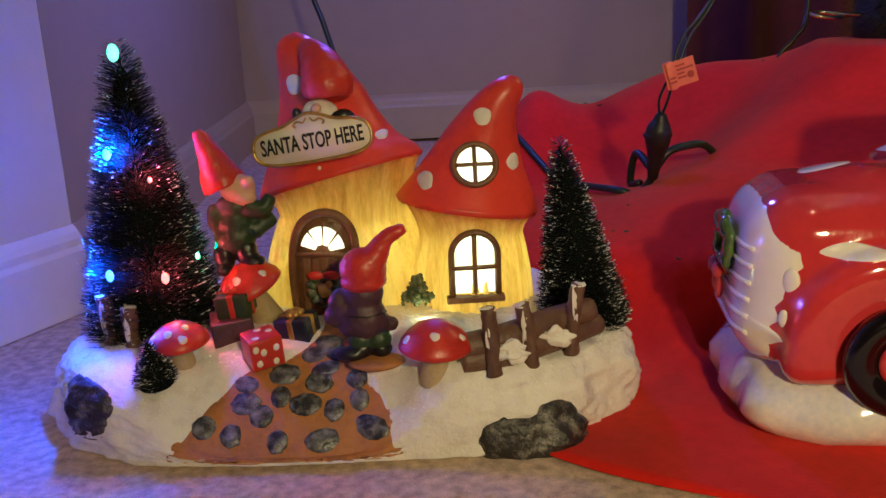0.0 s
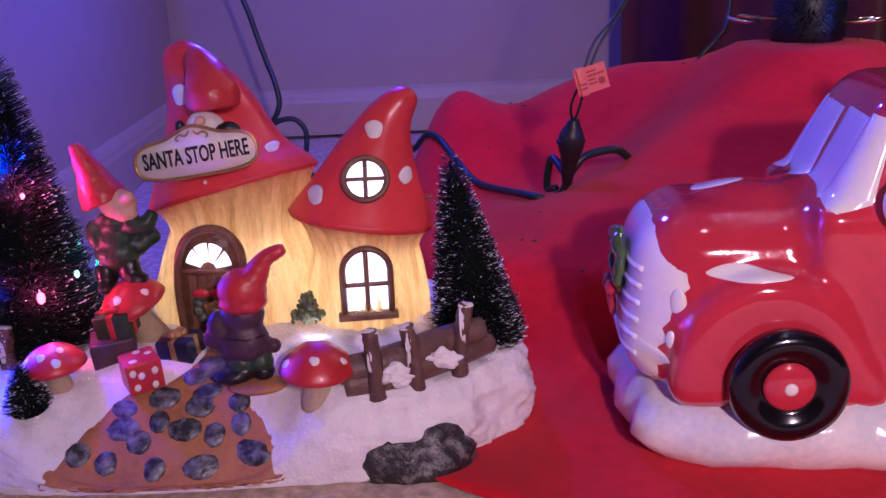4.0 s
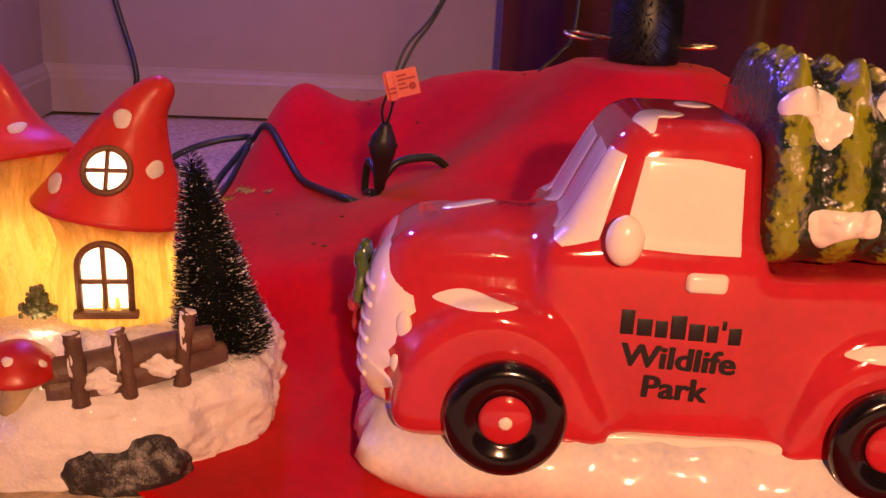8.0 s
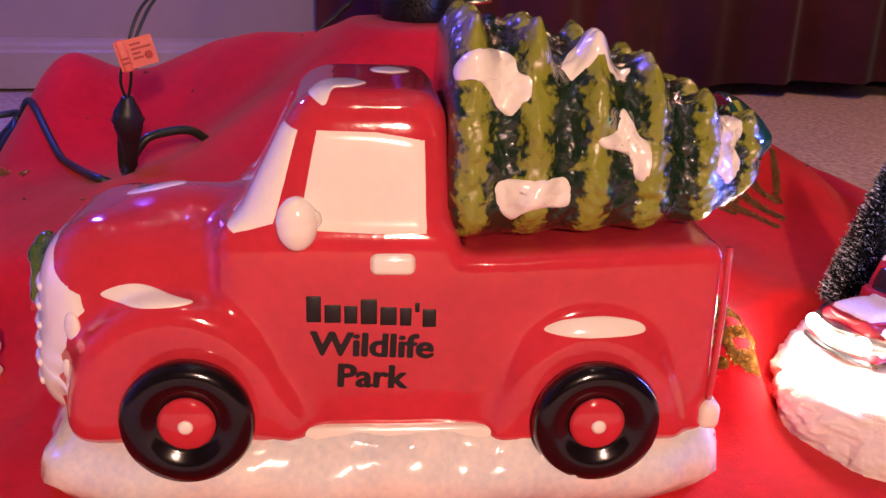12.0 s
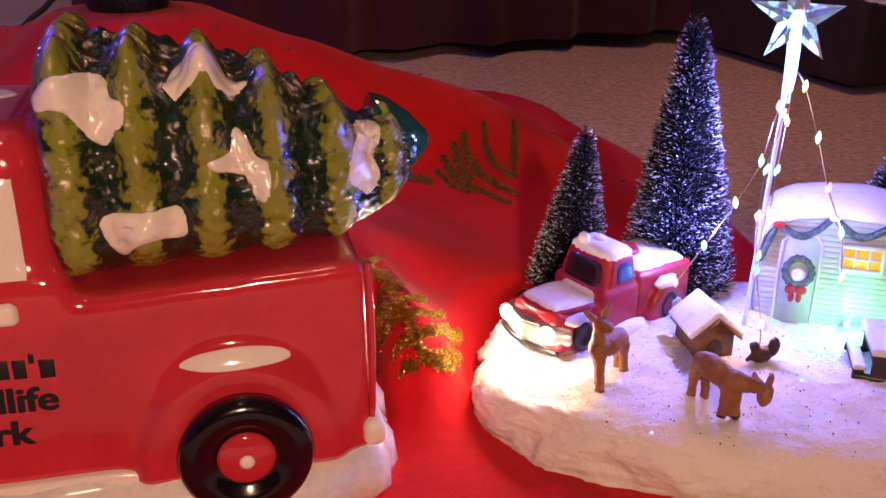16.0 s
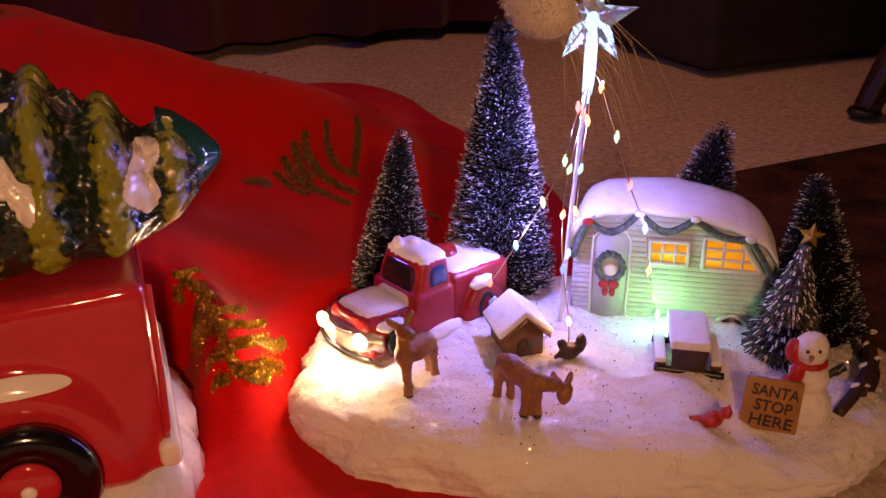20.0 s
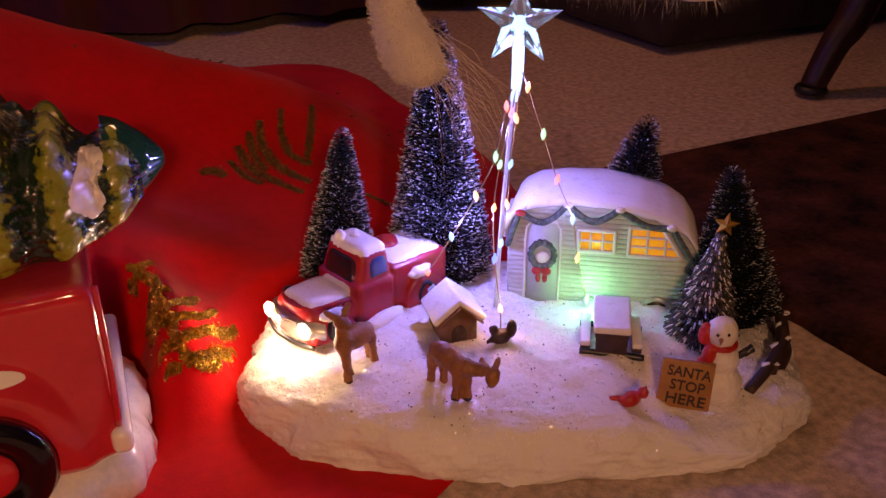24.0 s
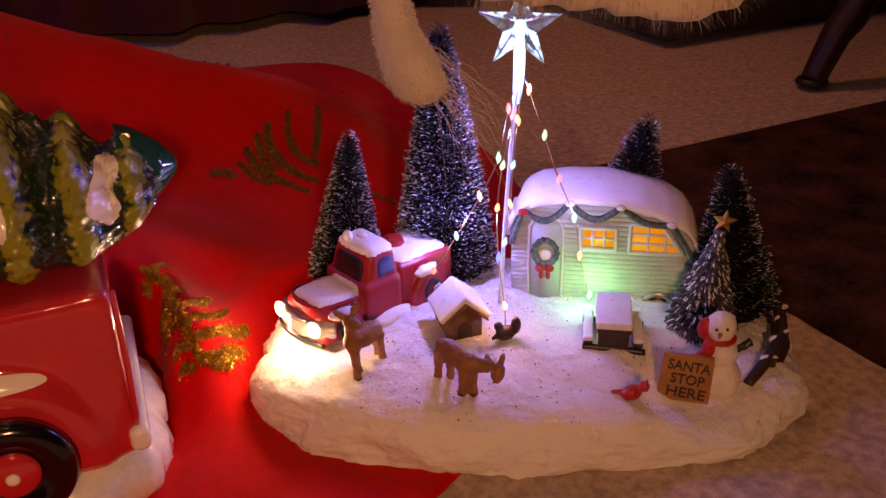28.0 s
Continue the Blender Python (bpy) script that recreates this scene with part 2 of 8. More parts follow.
def spline(pts, n):
    """n points on a smooth curve through pts."""
    pts = [Vector(p) for p in pts]
    out = []
    for k in range(n):
        s = k / (n - 1) * (len(pts) - 1)
        i = min(int(s), len(pts) - 2)
        f = s - i
        p0, p1, p2, p3 = pts[max(i - 1, 0)], pts[i], pts[i + 1], pts[min(i + 2, len(pts) - 1)]
        out.append(0.5 * ((2 * p1) + (p2 - p0) * f + (2 * p0 - 5 * p1 + 4 * p2 - p3) * f * f + (3 * p1 - p0 - 3 * p2 + p3) * f ** 3))
    return out


def tube(pts, radius, n=24, seg=10, smooth=True):
    """A round bar along a curve; radius a number or a list along it."""
    c = spline(pts, n) if smooth else [Vector(p) for p in pts]
    n = len(c)
    rad = [radius] * n if isinstance(radius, (int, float)) else [float(np.interp(i / (n - 1), np.linspace(0, 1, len(radius)), radius)) for i in range(n)]
    rings = []
    side = None
    for i in range(n):
        d = (c[min(i + 1, n - 1)] - c[max(i - 1, 0)]).normalized()
        if side is None:
            side = d.orthogonal().normalized()
        side = (side - d * side.dot(d)).normalized()
        up = d.cross(side)
        rings.append([c[i] + (side * math.cos(a) + up * math.sin(a)) * max(rad[i], 1e-5) for a in (2 * math.pi * k / seg for k in range(seg))])
    return loft(rings)


def fuse(bm, voxel=0.0018, rounds=6, name="fused", material=None):
    """Melts overlapping solids into one soft skin."""
    ob = bpy.data.objects.new("tmp", mesh_of("tmp", bm, []))
    scene.collection.objects.link(ob)
    r = ob.modifiers.new("r", "REMESH")
    r.mode, r.voxel_size = "VOXEL", voxel
    s = ob.modifiers.new("s", "SMOOTH")
    s.iterations, s.factor = rounds, 0.5
    me = bpy.data.meshes.new_from_object(ob.evaluated_get(bpy.context.evaluated_depsgraph_get()))
    me.name = name
    old = ob.data
    bpy.data.objects.remove(ob)
    bpy.data.meshes.remove(old)
    if material:
        me.materials.clear()
        me.materials.append(material)
    return shade(me)


def tree_of(me):
    return BVHTree.FromPolygons([v.co.copy() for v in me.vertices], [p.vertices[:] for p in me.polygons])


def ring2(pts, n=40):
    """A closed smooth outline in two dimensions."""
    p = [Vector((a, b, 0)) for a, b in pts]
    m = len(p)
    out = []
    for k in range(n):
        s = k / n * m
        i = int(s)
        f = s - i
        p0, p1, p2, p3 = p[(i - 1) % m], p[i % m], p[(i + 1) % m], p[(i + 2) % m]
        q = 0.5 * ((2 * p1) + (p2 - p0) * f + (2 * p0 - 5 * p1 + 4 * p2 - p3) * f * f + (3 * p1 - p0 - 3 * p2 + p3) * f ** 3)
        out.append((q.x, q.y))
    return out


def patch(bvh, outline, place, way, lift=0.0008, rings=7, edge=0.0003):
    """A coat of glaze or snow laid on a surface: the outline (flat), place(a, b) puts it in space, way is the direction of laying."""
    cx, cy = sum(p[0] for p in outline) / len(outline), sum(p[1] for p in outline) / len(outline)
    bm = bmesh.new()
    fixed = way
    aim = way if callable(way) else (lambda a, b: fixed)
    rows = []
    for k in range(rings + 1):
        f = k / rings
        row = []
        for a, b in (outline if k else [(cx, cy)]):
            o = Vector(place(cx + (a - cx) * f, cy + (b - cy) * f))
            way = Vector(aim(cx + (a - cx) * f, cy + (b - cy) * f)).normalized()
            p, nrm, _, _ = bvh.ray_cast(o, way)
            if p is None:
                p, nrm, _, _ = bvh.find_nearest(o + (Vector(aim(cx + (a - cx) * f, cy + (b - cy) * f)) if callable(fixed) else way * 0.08))
            if nrm.dot(way) > 0:
                nrm = -nrm
            up = edge + (lift - edge) * (1 - f ** 4) if k < rings else -0.0003
            q = p + nrm * up
            q.z = max(q.z, 0.0012)
            row.append(bm.verts.new(q))
        rows.append(row)
    n = len(rows[1])
    for i in range(n):
        bm.faces.new((rows[0][0], rows[1][i], rows[1][(i + 1) % n]))
    for a, b in zip(rows[1:], rows[2:]):
        for i in range(n):
            j = (i + 1) % n
            bm.faces.new((a[i], b[i], b[j], a[j]))
    bmesh.ops.recalc_face_normals(bm, faces=bm.faces[:])
    return bm


def lettering(text, size, depth=0.0004, offset=0.0, align="CENTER", shear=0.0, bold=0.0):
    """Flat letters in the x-z plane, facing -y, middle of the base line at the origin."""
    cu = bpy.data.curves.new("letters", "FONT")
    cu.body, cu.size, cu.extrude, cu.align_x, cu.offset, cu.shear, cu.resolution_u = text, size, depth, align, offset, shear, 3
    ob = bpy.data.objects.new("tmp", cu)
    scene.collection.objects.link(ob)
    me = bpy.data.meshes.new_from_object(ob.evaluated_get(bpy.context.evaluated_depsgraph_get()))
    bpy.data.objects.remove(ob)
    me.transform(pose(0, 0, 0, 90, 0, 0))
    me.name = "lettering"
    if bold:
        out = bmesh.new()
        for dx, dy in ((-bold, 0.0), (0.0, 0.00006), (bold, 0.00012)):
            tmp = me.copy()
            tmp.transform(Matrix.Translation((dx, dy, 0)))
            out.from_mesh(tmp)
            bpy.data.meshes.remove(tmp)
        out.to_mesh(me)
        out.free()
    return shade(me, False)


# ---- the room ----
def wall(name, a, b, z1, thick, material, label):
    """An upright wall from a to b, its face on the left of the way from a to b."""
    d = Vector((b[0] - a[0], b[1] - a[1], 0))
    m = Matrix.Translation((a[0], a[1], 0)) @ Matrix.Rotation(math.atan2(d.y, d.x), 4, "Z")
    return tagged(part(name, box(0, d.length, -thick, 0, 0, z1, 0, m=m), material, smooth=False), label, "wall", kind="structure")


def baseboard(name, a, b, material, label, h=0.067):
    """A moulded skirting board with a stepped, rounded top."""
    d = Vector((b[0] - a[0], b[1] - a[1], 0))
    prof = [(-0.002, 0), (0.011, 0), (0.011, h * 0.72), (0.009, h * 0.78), (0.0085, h * 0.86), (0.006, h * 0.93), (0.002, h), (-0.002, h)]
    rings = [[(x, y, z) for y, z in prof] for x in (0, d.length)]
    bm = loft(rings)
    bm.transform(Matrix.Translation((a[0], a[1], 0)) @ Matrix.Rotation(math.atan2(d.y, d.x), 4, "Z"))
    return tagged(part(name, bm, material, smooth=False), label, "baseboard", kind="structure")


C0, C1 = (-0.267, 0.746), (-0.267, 1.489)
OUT = (-0.267 - 0.478 * 1.6, 0.746 - 0.878 * 1.6)
wall("wall_left", C0, OUT, 2.4, 0.12, M["wallwhite"], "pale painted wall at an outside corner")
bm = box(-0.387, -0.267, 0.7475, 1.489, 0, 2.4)
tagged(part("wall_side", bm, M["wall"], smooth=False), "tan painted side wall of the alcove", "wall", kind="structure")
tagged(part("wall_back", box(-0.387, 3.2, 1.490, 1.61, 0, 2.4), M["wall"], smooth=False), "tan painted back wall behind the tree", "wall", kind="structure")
tagged(part("wall_right", box(3.2, 3.32, -2.2, 1.61, 0, 2.4), M["wall"], smooth=False), "tan painted wall across the room", "wall", kind="structure")
tagged(part("wall_rear", box(-1.2, 3.32, -2.32, -2.2, 0, 2.4), M["wall"], smooth=False), "tan painted wall of the room", "wall", kind="structure")
tagged(part("wall_corner", box(-1.32, -1.2, -2.32, 0.0, 0, 2.4), M["wall"], smooth=False), "tan painted wall of the room", "wall", kind="structure")
tagged(part("ceiling", box(-1.4, 3.4, -2.4, 1.7, 2.4, 2.5), M["ceiling"], smooth=False), "plain off-white ceiling", "ceiling", kind="structure")
baseboard("baseboard_left", C0, OUT, M["trimwhite"], "white moulded baseboard on the pale wall")
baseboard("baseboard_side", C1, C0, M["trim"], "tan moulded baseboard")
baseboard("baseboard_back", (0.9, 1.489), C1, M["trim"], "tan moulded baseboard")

# carpet, with a finely rolling pile near the figures
bm = bmesh.new()
bmesh.ops.create_grid(bm, x_segments=200, y_segments=160, size=1)
for v in bm.verts:
    x, y = v.co.x * 0.75 + 0.35, v.co.y * 0.62 + 0.8
    v.co = Vector((x, y, 0.0012 * noise.noise(Vector((x, y, 0)) * 70) - 0.0012))
near = mesh_of("floor", bm, M["carpet"])
floor = tagged(part("floor", near, M["carpet"]), "beige cut-pile carpet", "carpet", kind="structure")
tagged(part("floor_far", box(-1.4, 3.4, -2.4, 1.7, -0.1, -0.0055), M["carpet"], smooth=False), "beige cut-pile carpet", "carpet", kind="structure")


# ---- the tree skirt over the stand ----
TRUNK = Vector((0.408, 0.862, 0))


def skirt_z(x, y):
    dx, dy = x - TRUNK.x, y - TRUNK.y
    r, a = math.hypot(dx, dy), math.atan2(dy, dx)
    z = float(np.interp(r, [0, 0.06, 0.12, 0.2, 0.28, 0.34, 0.37, 0.41, 0.47, 0.6], [0.172, 0.166, 0.128, 0.090, 0.069, 0.048, 0.028, 0.010, 0.004, 0.003]))
    fold = 0.022 * math.sin(3 * a + 0.8) + 0.014 * math.sin(5 * a + 2.1)
    z += fold * max(0.0, math.sin(math.pi * min(1, max(0, (r - 0.05) / 0.36)))) ** 1.5
    z *= 1 - 0.48 * math.exp(-((a - 0.62) / 0.48) ** 2) * min(1.0, max(0.0, (r - 0.14) / 0.12))
    # the fold that stands up by the wall
    z += 0.060 * math.exp(-(((x - 0.112) / 0.045) ** 2 + ((y - 0.99) / 0.085) ** 2)) + 0.010 * math.exp(-(((x - 0.26) / 0.06) ** 2 + ((y - 1.0) / 0.08) ** 2))
    # pressed flat under the figures that stand on it
    u, v = (x - 0.234) * 0.9916 - (y - 0.457) * 0.1297, (x - 0.234) * 0.1297 + (y - 0.457) * 0.9916
    d1 = max(-0.072 - u, u - 0.247, v - 0.128, 0.0)
    c, s = x - 0.696, y - 0.445
    d2 = max(0.0, math.hypot((c * 0.883 - s * 0.469) / 0.165, (c * 0.469 + s * 0.883) / 0.104) - 1) * 0.11
    d3 = max(0.0, math.hypot((x + 0.043) / 0.172, (y - 0.572) / 0.112) - 1) * 0.12
    slope = float(np.interp(x, [0.490, 0.512, 0.530, 0.552, 0.580], [0.060, 0.061, 0.042, 0.025, 0.010]))
    near = min(1.0, min(d1 / 0.022, d2 / 0.016, d3 / 0.035))
    z *= near * near * (3 - 2 * near)
    # the pleat squeezed between the truck and the camping base
    w = math.exp(-(((x - 0.527) / 0.040) ** 2 + ((y - 0.545) / 0.050) ** 4)) * min(1.0, d1 / 0.013) * min(1.0, d2 / 0.010)
    z += (slope - z) * w
    z += 0.004 * noise.noise(Vector((x, y, 0)) * 9) * min(1, r / 0.2) * near + 0.0008 * noise.noise(Vector((x, y, 3)) * 31)
    return max(z, 0.0022 + 0.0006 * noise.noise(Vector((x, y, 7)) * 40))


def skirt_edge(a):
    back = math.exp(-(((a % (2 * math.pi)) - 2.75) / 0.42) ** 2)
    r = 0.485 + 0.012 * math.sin(4 * a + 1) + 0.03 * math.cos(a + 1.2) + 0.006 * math.sin(9 * a) - 0.115 * back
    b = (a + math.pi) % (2 * math.pi) - math.pi
    r += 0.042 * math.exp(-((b + 2.27) / 0.24) ** 2)
    lobe = float(np.interp(b, [-0.38, 0.0, 0.106, 0.239, 0.33, 0.433, 0.52, 0.597, 0.66, 0.717, 0.79, 0.854, 0.91, 0.975, 1.15], [0.468, 0.459, 0.463, 0.470, 0.488, 0.511, 0.529, 0.534, 0.523, 0.502, 0.474, 0.466, 0.480, 0.500, 0.490]))
    w = min(1.0, max(0.0, (b + 0.75) / 0.37), max(0.0, (1.5 - b) / 0.35)) if -0.75 < b < 1.5 else 0.0
    return r + (lobe - r) * w


rings = []
for k in range(1, 91):
    f = k / 90
    rings.append([(TRUNK.x + math.cos(a) * f * skirt_edge(a), TRUNK.y + math.sin(a) * f * skirt_edge(a)) for a in (2 * math.pi * i / 220 for i in range(220))])
rings = [[(x, y, skirt_z(x, y)) for x, y in ring] for ring in rings]
edge = [(x * 1.0, y * 1.0, 0.0004) for x, y, z in rings[-1]]
skirt = thing("tree_skirt", Matrix(), "red felt tree skirt with gold glitter motifs, draped over the stand", "tree skirt")
part("cloth", loft(rings + [edge], cap=False), M["felt"], skirt)


def glitter(name, strokes, parent, label, count=900, seed=1, flakes="gold"):
    """Glitter strokes that follow the cloth, each (points, half width): a thin glue line under many small tilted flakes."""
    rng = random.Random(seed)
    bms, vs, fs = [], [], []
    for pts, w in strokes:
        c = spline([(x, y, 0) for x, y in pts], 14)
        rows = []
        length = sum((b - a).length for a, b in zip(c, c[1:]))
        for i, p in enumerate(c):
            d = (c[min(i + 1, 13)] - c[max(i - 1, 0)]).normalized()
            s = Vector((-d.y, d.x, 0))
            ww = w * 0.75 * (0.45 + 0.55 * math.sin(math.pi * (i + 0.6) / 14.2)) * (1 + 0.35 * noise.noise(p * 400))
            rows.append([(q.x, q.y, skirt_z(q.x, q.y) + h) for q, h in ((p - s * ww, 0.0002), (p - s * ww * 0.6, 0.0008), (p + s * ww * 0.6, 0.0008), (p + s * ww, 0.0002))])
        bms.append(loft(rows, closed=False))
        for k in range(int(count * length * w * 2 / 0.00012)):
            f = rng.uniform(0, 12.999)
            i = int(f)
            p = c[i].lerp(c[i + 1], f - i)
            d = (c[i + 1] - c[i]).normalized()
            side = rng.gauss(0, 0.55) * w * (0.55 + 0.45 * math.sin(math.pi * f / 13))
            x, y = p.x - d.y * side, p.y + d.x * side
            q = Vector((x, y, skirt_z(x, y) + 0.0009 + 0.0006 * rng.random()))
            n = Vector((rng.gauss(0, 0.7), rng.gauss(0, 0.7) - 0.3, 1.0)).normalized()
            e1 = n.orthogonal().normalized() * rng.uniform(0.0004, 0.0008)
            e2 = n.cross(e1)
            b = len(vs)
            vs += [tuple(q + e1), tuple(q + e2), tuple(q - e1), tuple(q - e2)]
            fs.append((b, b + 1, b + 2, b + 3))
    glue = part(name, merge(*bms), M["glue"], parent, label, smooth=False)
    me = bpy.data.meshes.new(name)
    me.from_pydata(vs, [], fs)
    me.materials.append(M[flakes])
    part("glitter", me, M[flakes], glue, "loose gold glitter")["kind"] = "stuff"
    return glue


# ---- curtain ----
def curtain_wave(x):
    return 0.016 * math.sin(x * 52) + 0.010 * math.sin(x * 23 + 1) + 0.005 * math.sin(x * 91 + 2)


cur = thing("curtain", Matrix(), "dark maroon plaid curtain hanging almost to the floor", "curtain")
rows = []
for i in range(240):
    x = 0.372 + i * (1.35 / 239)
    rows.append([(x, 1.385 + curtain_wave(x) * (1 - 0.15 * z), z) for z in (0.018, 0.1, 0.3, 0.8, 1.4, 2.1)])
part("cloth", loft(rows, closed=False), M["curtain"], cur)


# ---- ceramic truck ----
def soft_box(u0, u1, v0, v1, z0, z1, r, taper=None):
    bm = box(u0, u1, v0, v1, z0, z1)
    if taper:
        for v in bm.verts:
            if v.co.z > (z0 + z1) / 2:
                a, b, c, d = taper
                v.co.x = a if v.co.x < (u0 + u1) / 2 else b
                v.co.y = c if v.co.y < (v0 + v1) / 2 else d
    bmesh.ops.bevel(bm, geom=bm.edges[:], offset=r, segments=4, profile=0.5, affect="EDGES")
    return bm


def slab(outline, v0, v1, r):
    """A plate cut to an outline in (u, z), with rounded rims."""
    bm = loft([[(a, v0, b) for a, b in outline], [(a, v1, b) for a, b in outline]])
    rim = [e for e in bm.edges if abs(e.verts[0].co.y - e.verts[1].co.y) < 1e-6]
    bmesh.ops.bevel(bm, geom=rim, offset=r, segments=4, profile=0.5, affect="EDGES")
    return bm


def ceramic_truck():
    tr = thing("ceramic_truck", pose(0.234, 0.457, 0, 0, 0, -7.45), "glossy red ceramic pickup truck carrying a snowy green tree", "ceramic truck")
    W = 0.130
    solids = [
        soft_box(-0.0745, 0.050, 0.012, W - 0.012, 0.030, 0.126, 0.027, (-0.0655, 0.050, 0.016, W - 0.016)),
        ball((-0.004, 0.065, 0.098), 0.05, (1.15, 0.95, 0.68), 4),
        ball((0.030, 0.065, 0.105), 0.05, (0.8, 1.0, 0.60), 4),
        soft_box(-0.022, 0.050, 0.0095, W - 0.0095, 0.030, 0.1335, 0.022, (0.006, 0.050, 0.013, W - 0.013)),
        soft_box(-0.058, 0.03, 0.005, W - 0.005, 0.033, 0.093, 0.022),
        soft_box(0.012, 0.116, 0.007, W - 0.007, 0.030, 0.131, 0.008),
        soft_box(0.015, 0.1145, 0.0085, W - 0.0085, 0.118, 0.1845, 0.013, (0.047, 0.109, 0.0205, W - 0.0205)),
        soft_box(0.108, 0.2335, 0.007, W - 0.007, 0.030, 0.1235, 0.004, (0.108, 0.2315, 0.008, W - 0.008)),
    ]
    for v in solids[-1].verts:
        if v.co.z > 0.1:
            v.co.z -= 0.0065 * (0.2335 - v.co.x) / 0.1255
    front = ring2([(-0.052, 0.034), (-0.053, 0.055), (-0.042, 0.083), (-0.018, 0.0985), (0.006, 0.098), (0.026, 0.086), (0.040, 0.062), (0.052, 0.038), (0.048, 0.0275), (0.034, 0.030), (0.0, 0.032), (-0.035, 0.030)], 60)
    rear = ring2([(0.1285, 0.029), (0.135, 0.055), (0.146, 0.078), (0.164, 0.0905), (0.184, 0.0905), (0.203, 0.080), (0.216, 0.058), (0.2225, 0.032), (0.21, 0.028), (0.178, 0.030), (0.142, 0.028)], 60)
    for side in (0, 1):
        for o in (front, rear):
            solids.append(slab(o, 0.0 if not side else W - 0.034, 0.034 if not side else W, 0.009))
    body = fuse(merge(*solids), 0.0017, 48, "body", M["red"])
    part("body", body, M["red"], tr)
    bvh = tree_of(body)
    sidep = lambda a, b: (a, -0.08, b)

    # cushion of snow that the truck stands in
    rings = []
    for z, grow in ((0.0, -0.004), (0.004, 0.0), (0.012, 0.003), (0.022, 0.002), (0.030, -0.004), (0.036, -0.013), (0.038, -0.03)):
        ring = []
        for i in range(120):
            a = 2 * math.pi * i / 120
            c, s = math.cos(a), math.sin(a)
            k = (abs(c) ** 5 + abs(s) ** 5) ** (-0.2)
            u, v = 0.0868 + (0.1568 + grow) * c * k, 0.062 + (0.0690 + grow) * s * k
            u += 0.004 * noise.noise(Vector((u * 30, v * 30, 0)))
            lobe = 0.0042 * abs(math.sin(u * 82 + v * 76 + 0.6)) * min(1.0, z / 0.010) - 0.0020
            u, v = u + c * lobe, v + s * lobe
            w = 0.0030 * noise.noise(Vector((u * 45, v * 45, z * 60))) + 0.0018 * noise.noise(Vector((u * 110, v * 110, z * 90)))
            ring.append((u + c * w, v + s * w, max(0.0, z * (1 + 0.22 * noise.noise(Vector((u * 44, v * 44, 5)))))))
        rings.append(ring)
    part("snow_base", loft(rings), M["snowglaze"], tr, "white glazed snow base")
    part("running_board", slab(ring2([(0.040, 0.026), (0.046, 0.0375), (0.09, 0.0385), (0.132, 0.0375), (0.137, 0.026)], 40), 0.0035, W - 0.0035, 0.002), M["white"], tr)

    # wheels
    for u, z in ((0.0, 0.0485), (0.1765, 0.0460)):
        for side in (0, 1):
            flip = pose(0, 0, 0, 90, 0, 0) if not side else pose(0, 0, 0, -90, 0, 0)
            at = pose(u, -0.0075 if not side else W + 0.0075, z)
            tyre = part("tyre", lathe([(0.0115, -0.006), (0.0275, -0.006), (0.0285, -0.001), (0.027, 0.0028), (0.022, 0.0042), (0.017, 0.0030), (0.0145, 0.0006), (0.012, -0.0004), (0.0, -0.0004)], 48, m=flip), M["black"], tr, "glossy black tyre", at=at)
            bm = lathe([(0.0, 0.0035), (0.004, 0.0034), (0.0105, 0.0022), (0.0122, 0.0010), (0.0124, -0.0006), (0.0, -0.0006)], 40, m=flip)
            part("rim", bm, M["red"], tyre, "red hub")
            part("hub_cap", ball((0, -0.0036 if not side else 0.0036, 0), 0.0034, (1, 0.45, 1), 2), M["white"], tyre, "white hub dot")

    # windows, laid as white glaze
    def decal(name, pts, label="", m="white", lift=0.0007, n=48, place=sidep, way=(0, 1, 0), smooth=True):
        return part(name, patch(bvh, ring2(pts, n) if smooth else pts, place, way, lift, 9), M[m], tr, label)

    def edgy(pts, n=12):
        out = []
        for (a, b), (c, d) in zip(pts, pts[1:] + pts[:1]):
            out += [(a + (c - a) * k / n, b + (d - b) * k / n) for k in range(n)]
        return out
    win = edgy([(0.0535, 0.1705), (0.079, 0.1700), (0.1005, 0.1668), (0.1012, 0.146), (0.1015, 0.1268), (0.078, 0.1268), (0.0460, 0.1283), (0.0490, 0.146)], 8)
    decal("side_window", win, "white side window", smooth=False)
    part("side_window", patch(bvh, win, lambda a, b: (a, 0.25, b), (0, -1, 0), 0.0007, 9), M["white"], tr, "white side window")
    for v0, v1 in ((0.0195, 0.0630), (0.0670, 0.1105)):
        k = 0.0055 if v0 < 0.05 else 0.0
        ws = edgy([(v0 + k, 0.174), (v1 - (0.0055 - k), 0.176), (v1, 0.150), (v1, 0.1310), (v0 + 0.030, 0.1300), (v0 + 0.020, 0.1275), (v0 + 0.012, 0.1245), (v0 + 0.003, 0.1270), (v0 - 0.004, 0.1310), (v0 - 0.001, 0.150)], 8)
        part("windshield", patch(bvh, ws, lambda a, b: (0.03 - 0.2, a, b + 0.09), (1, 0, -0.45), 0.0007, 9), M["white"], tr, "white windshield half with a snowy lower edge")
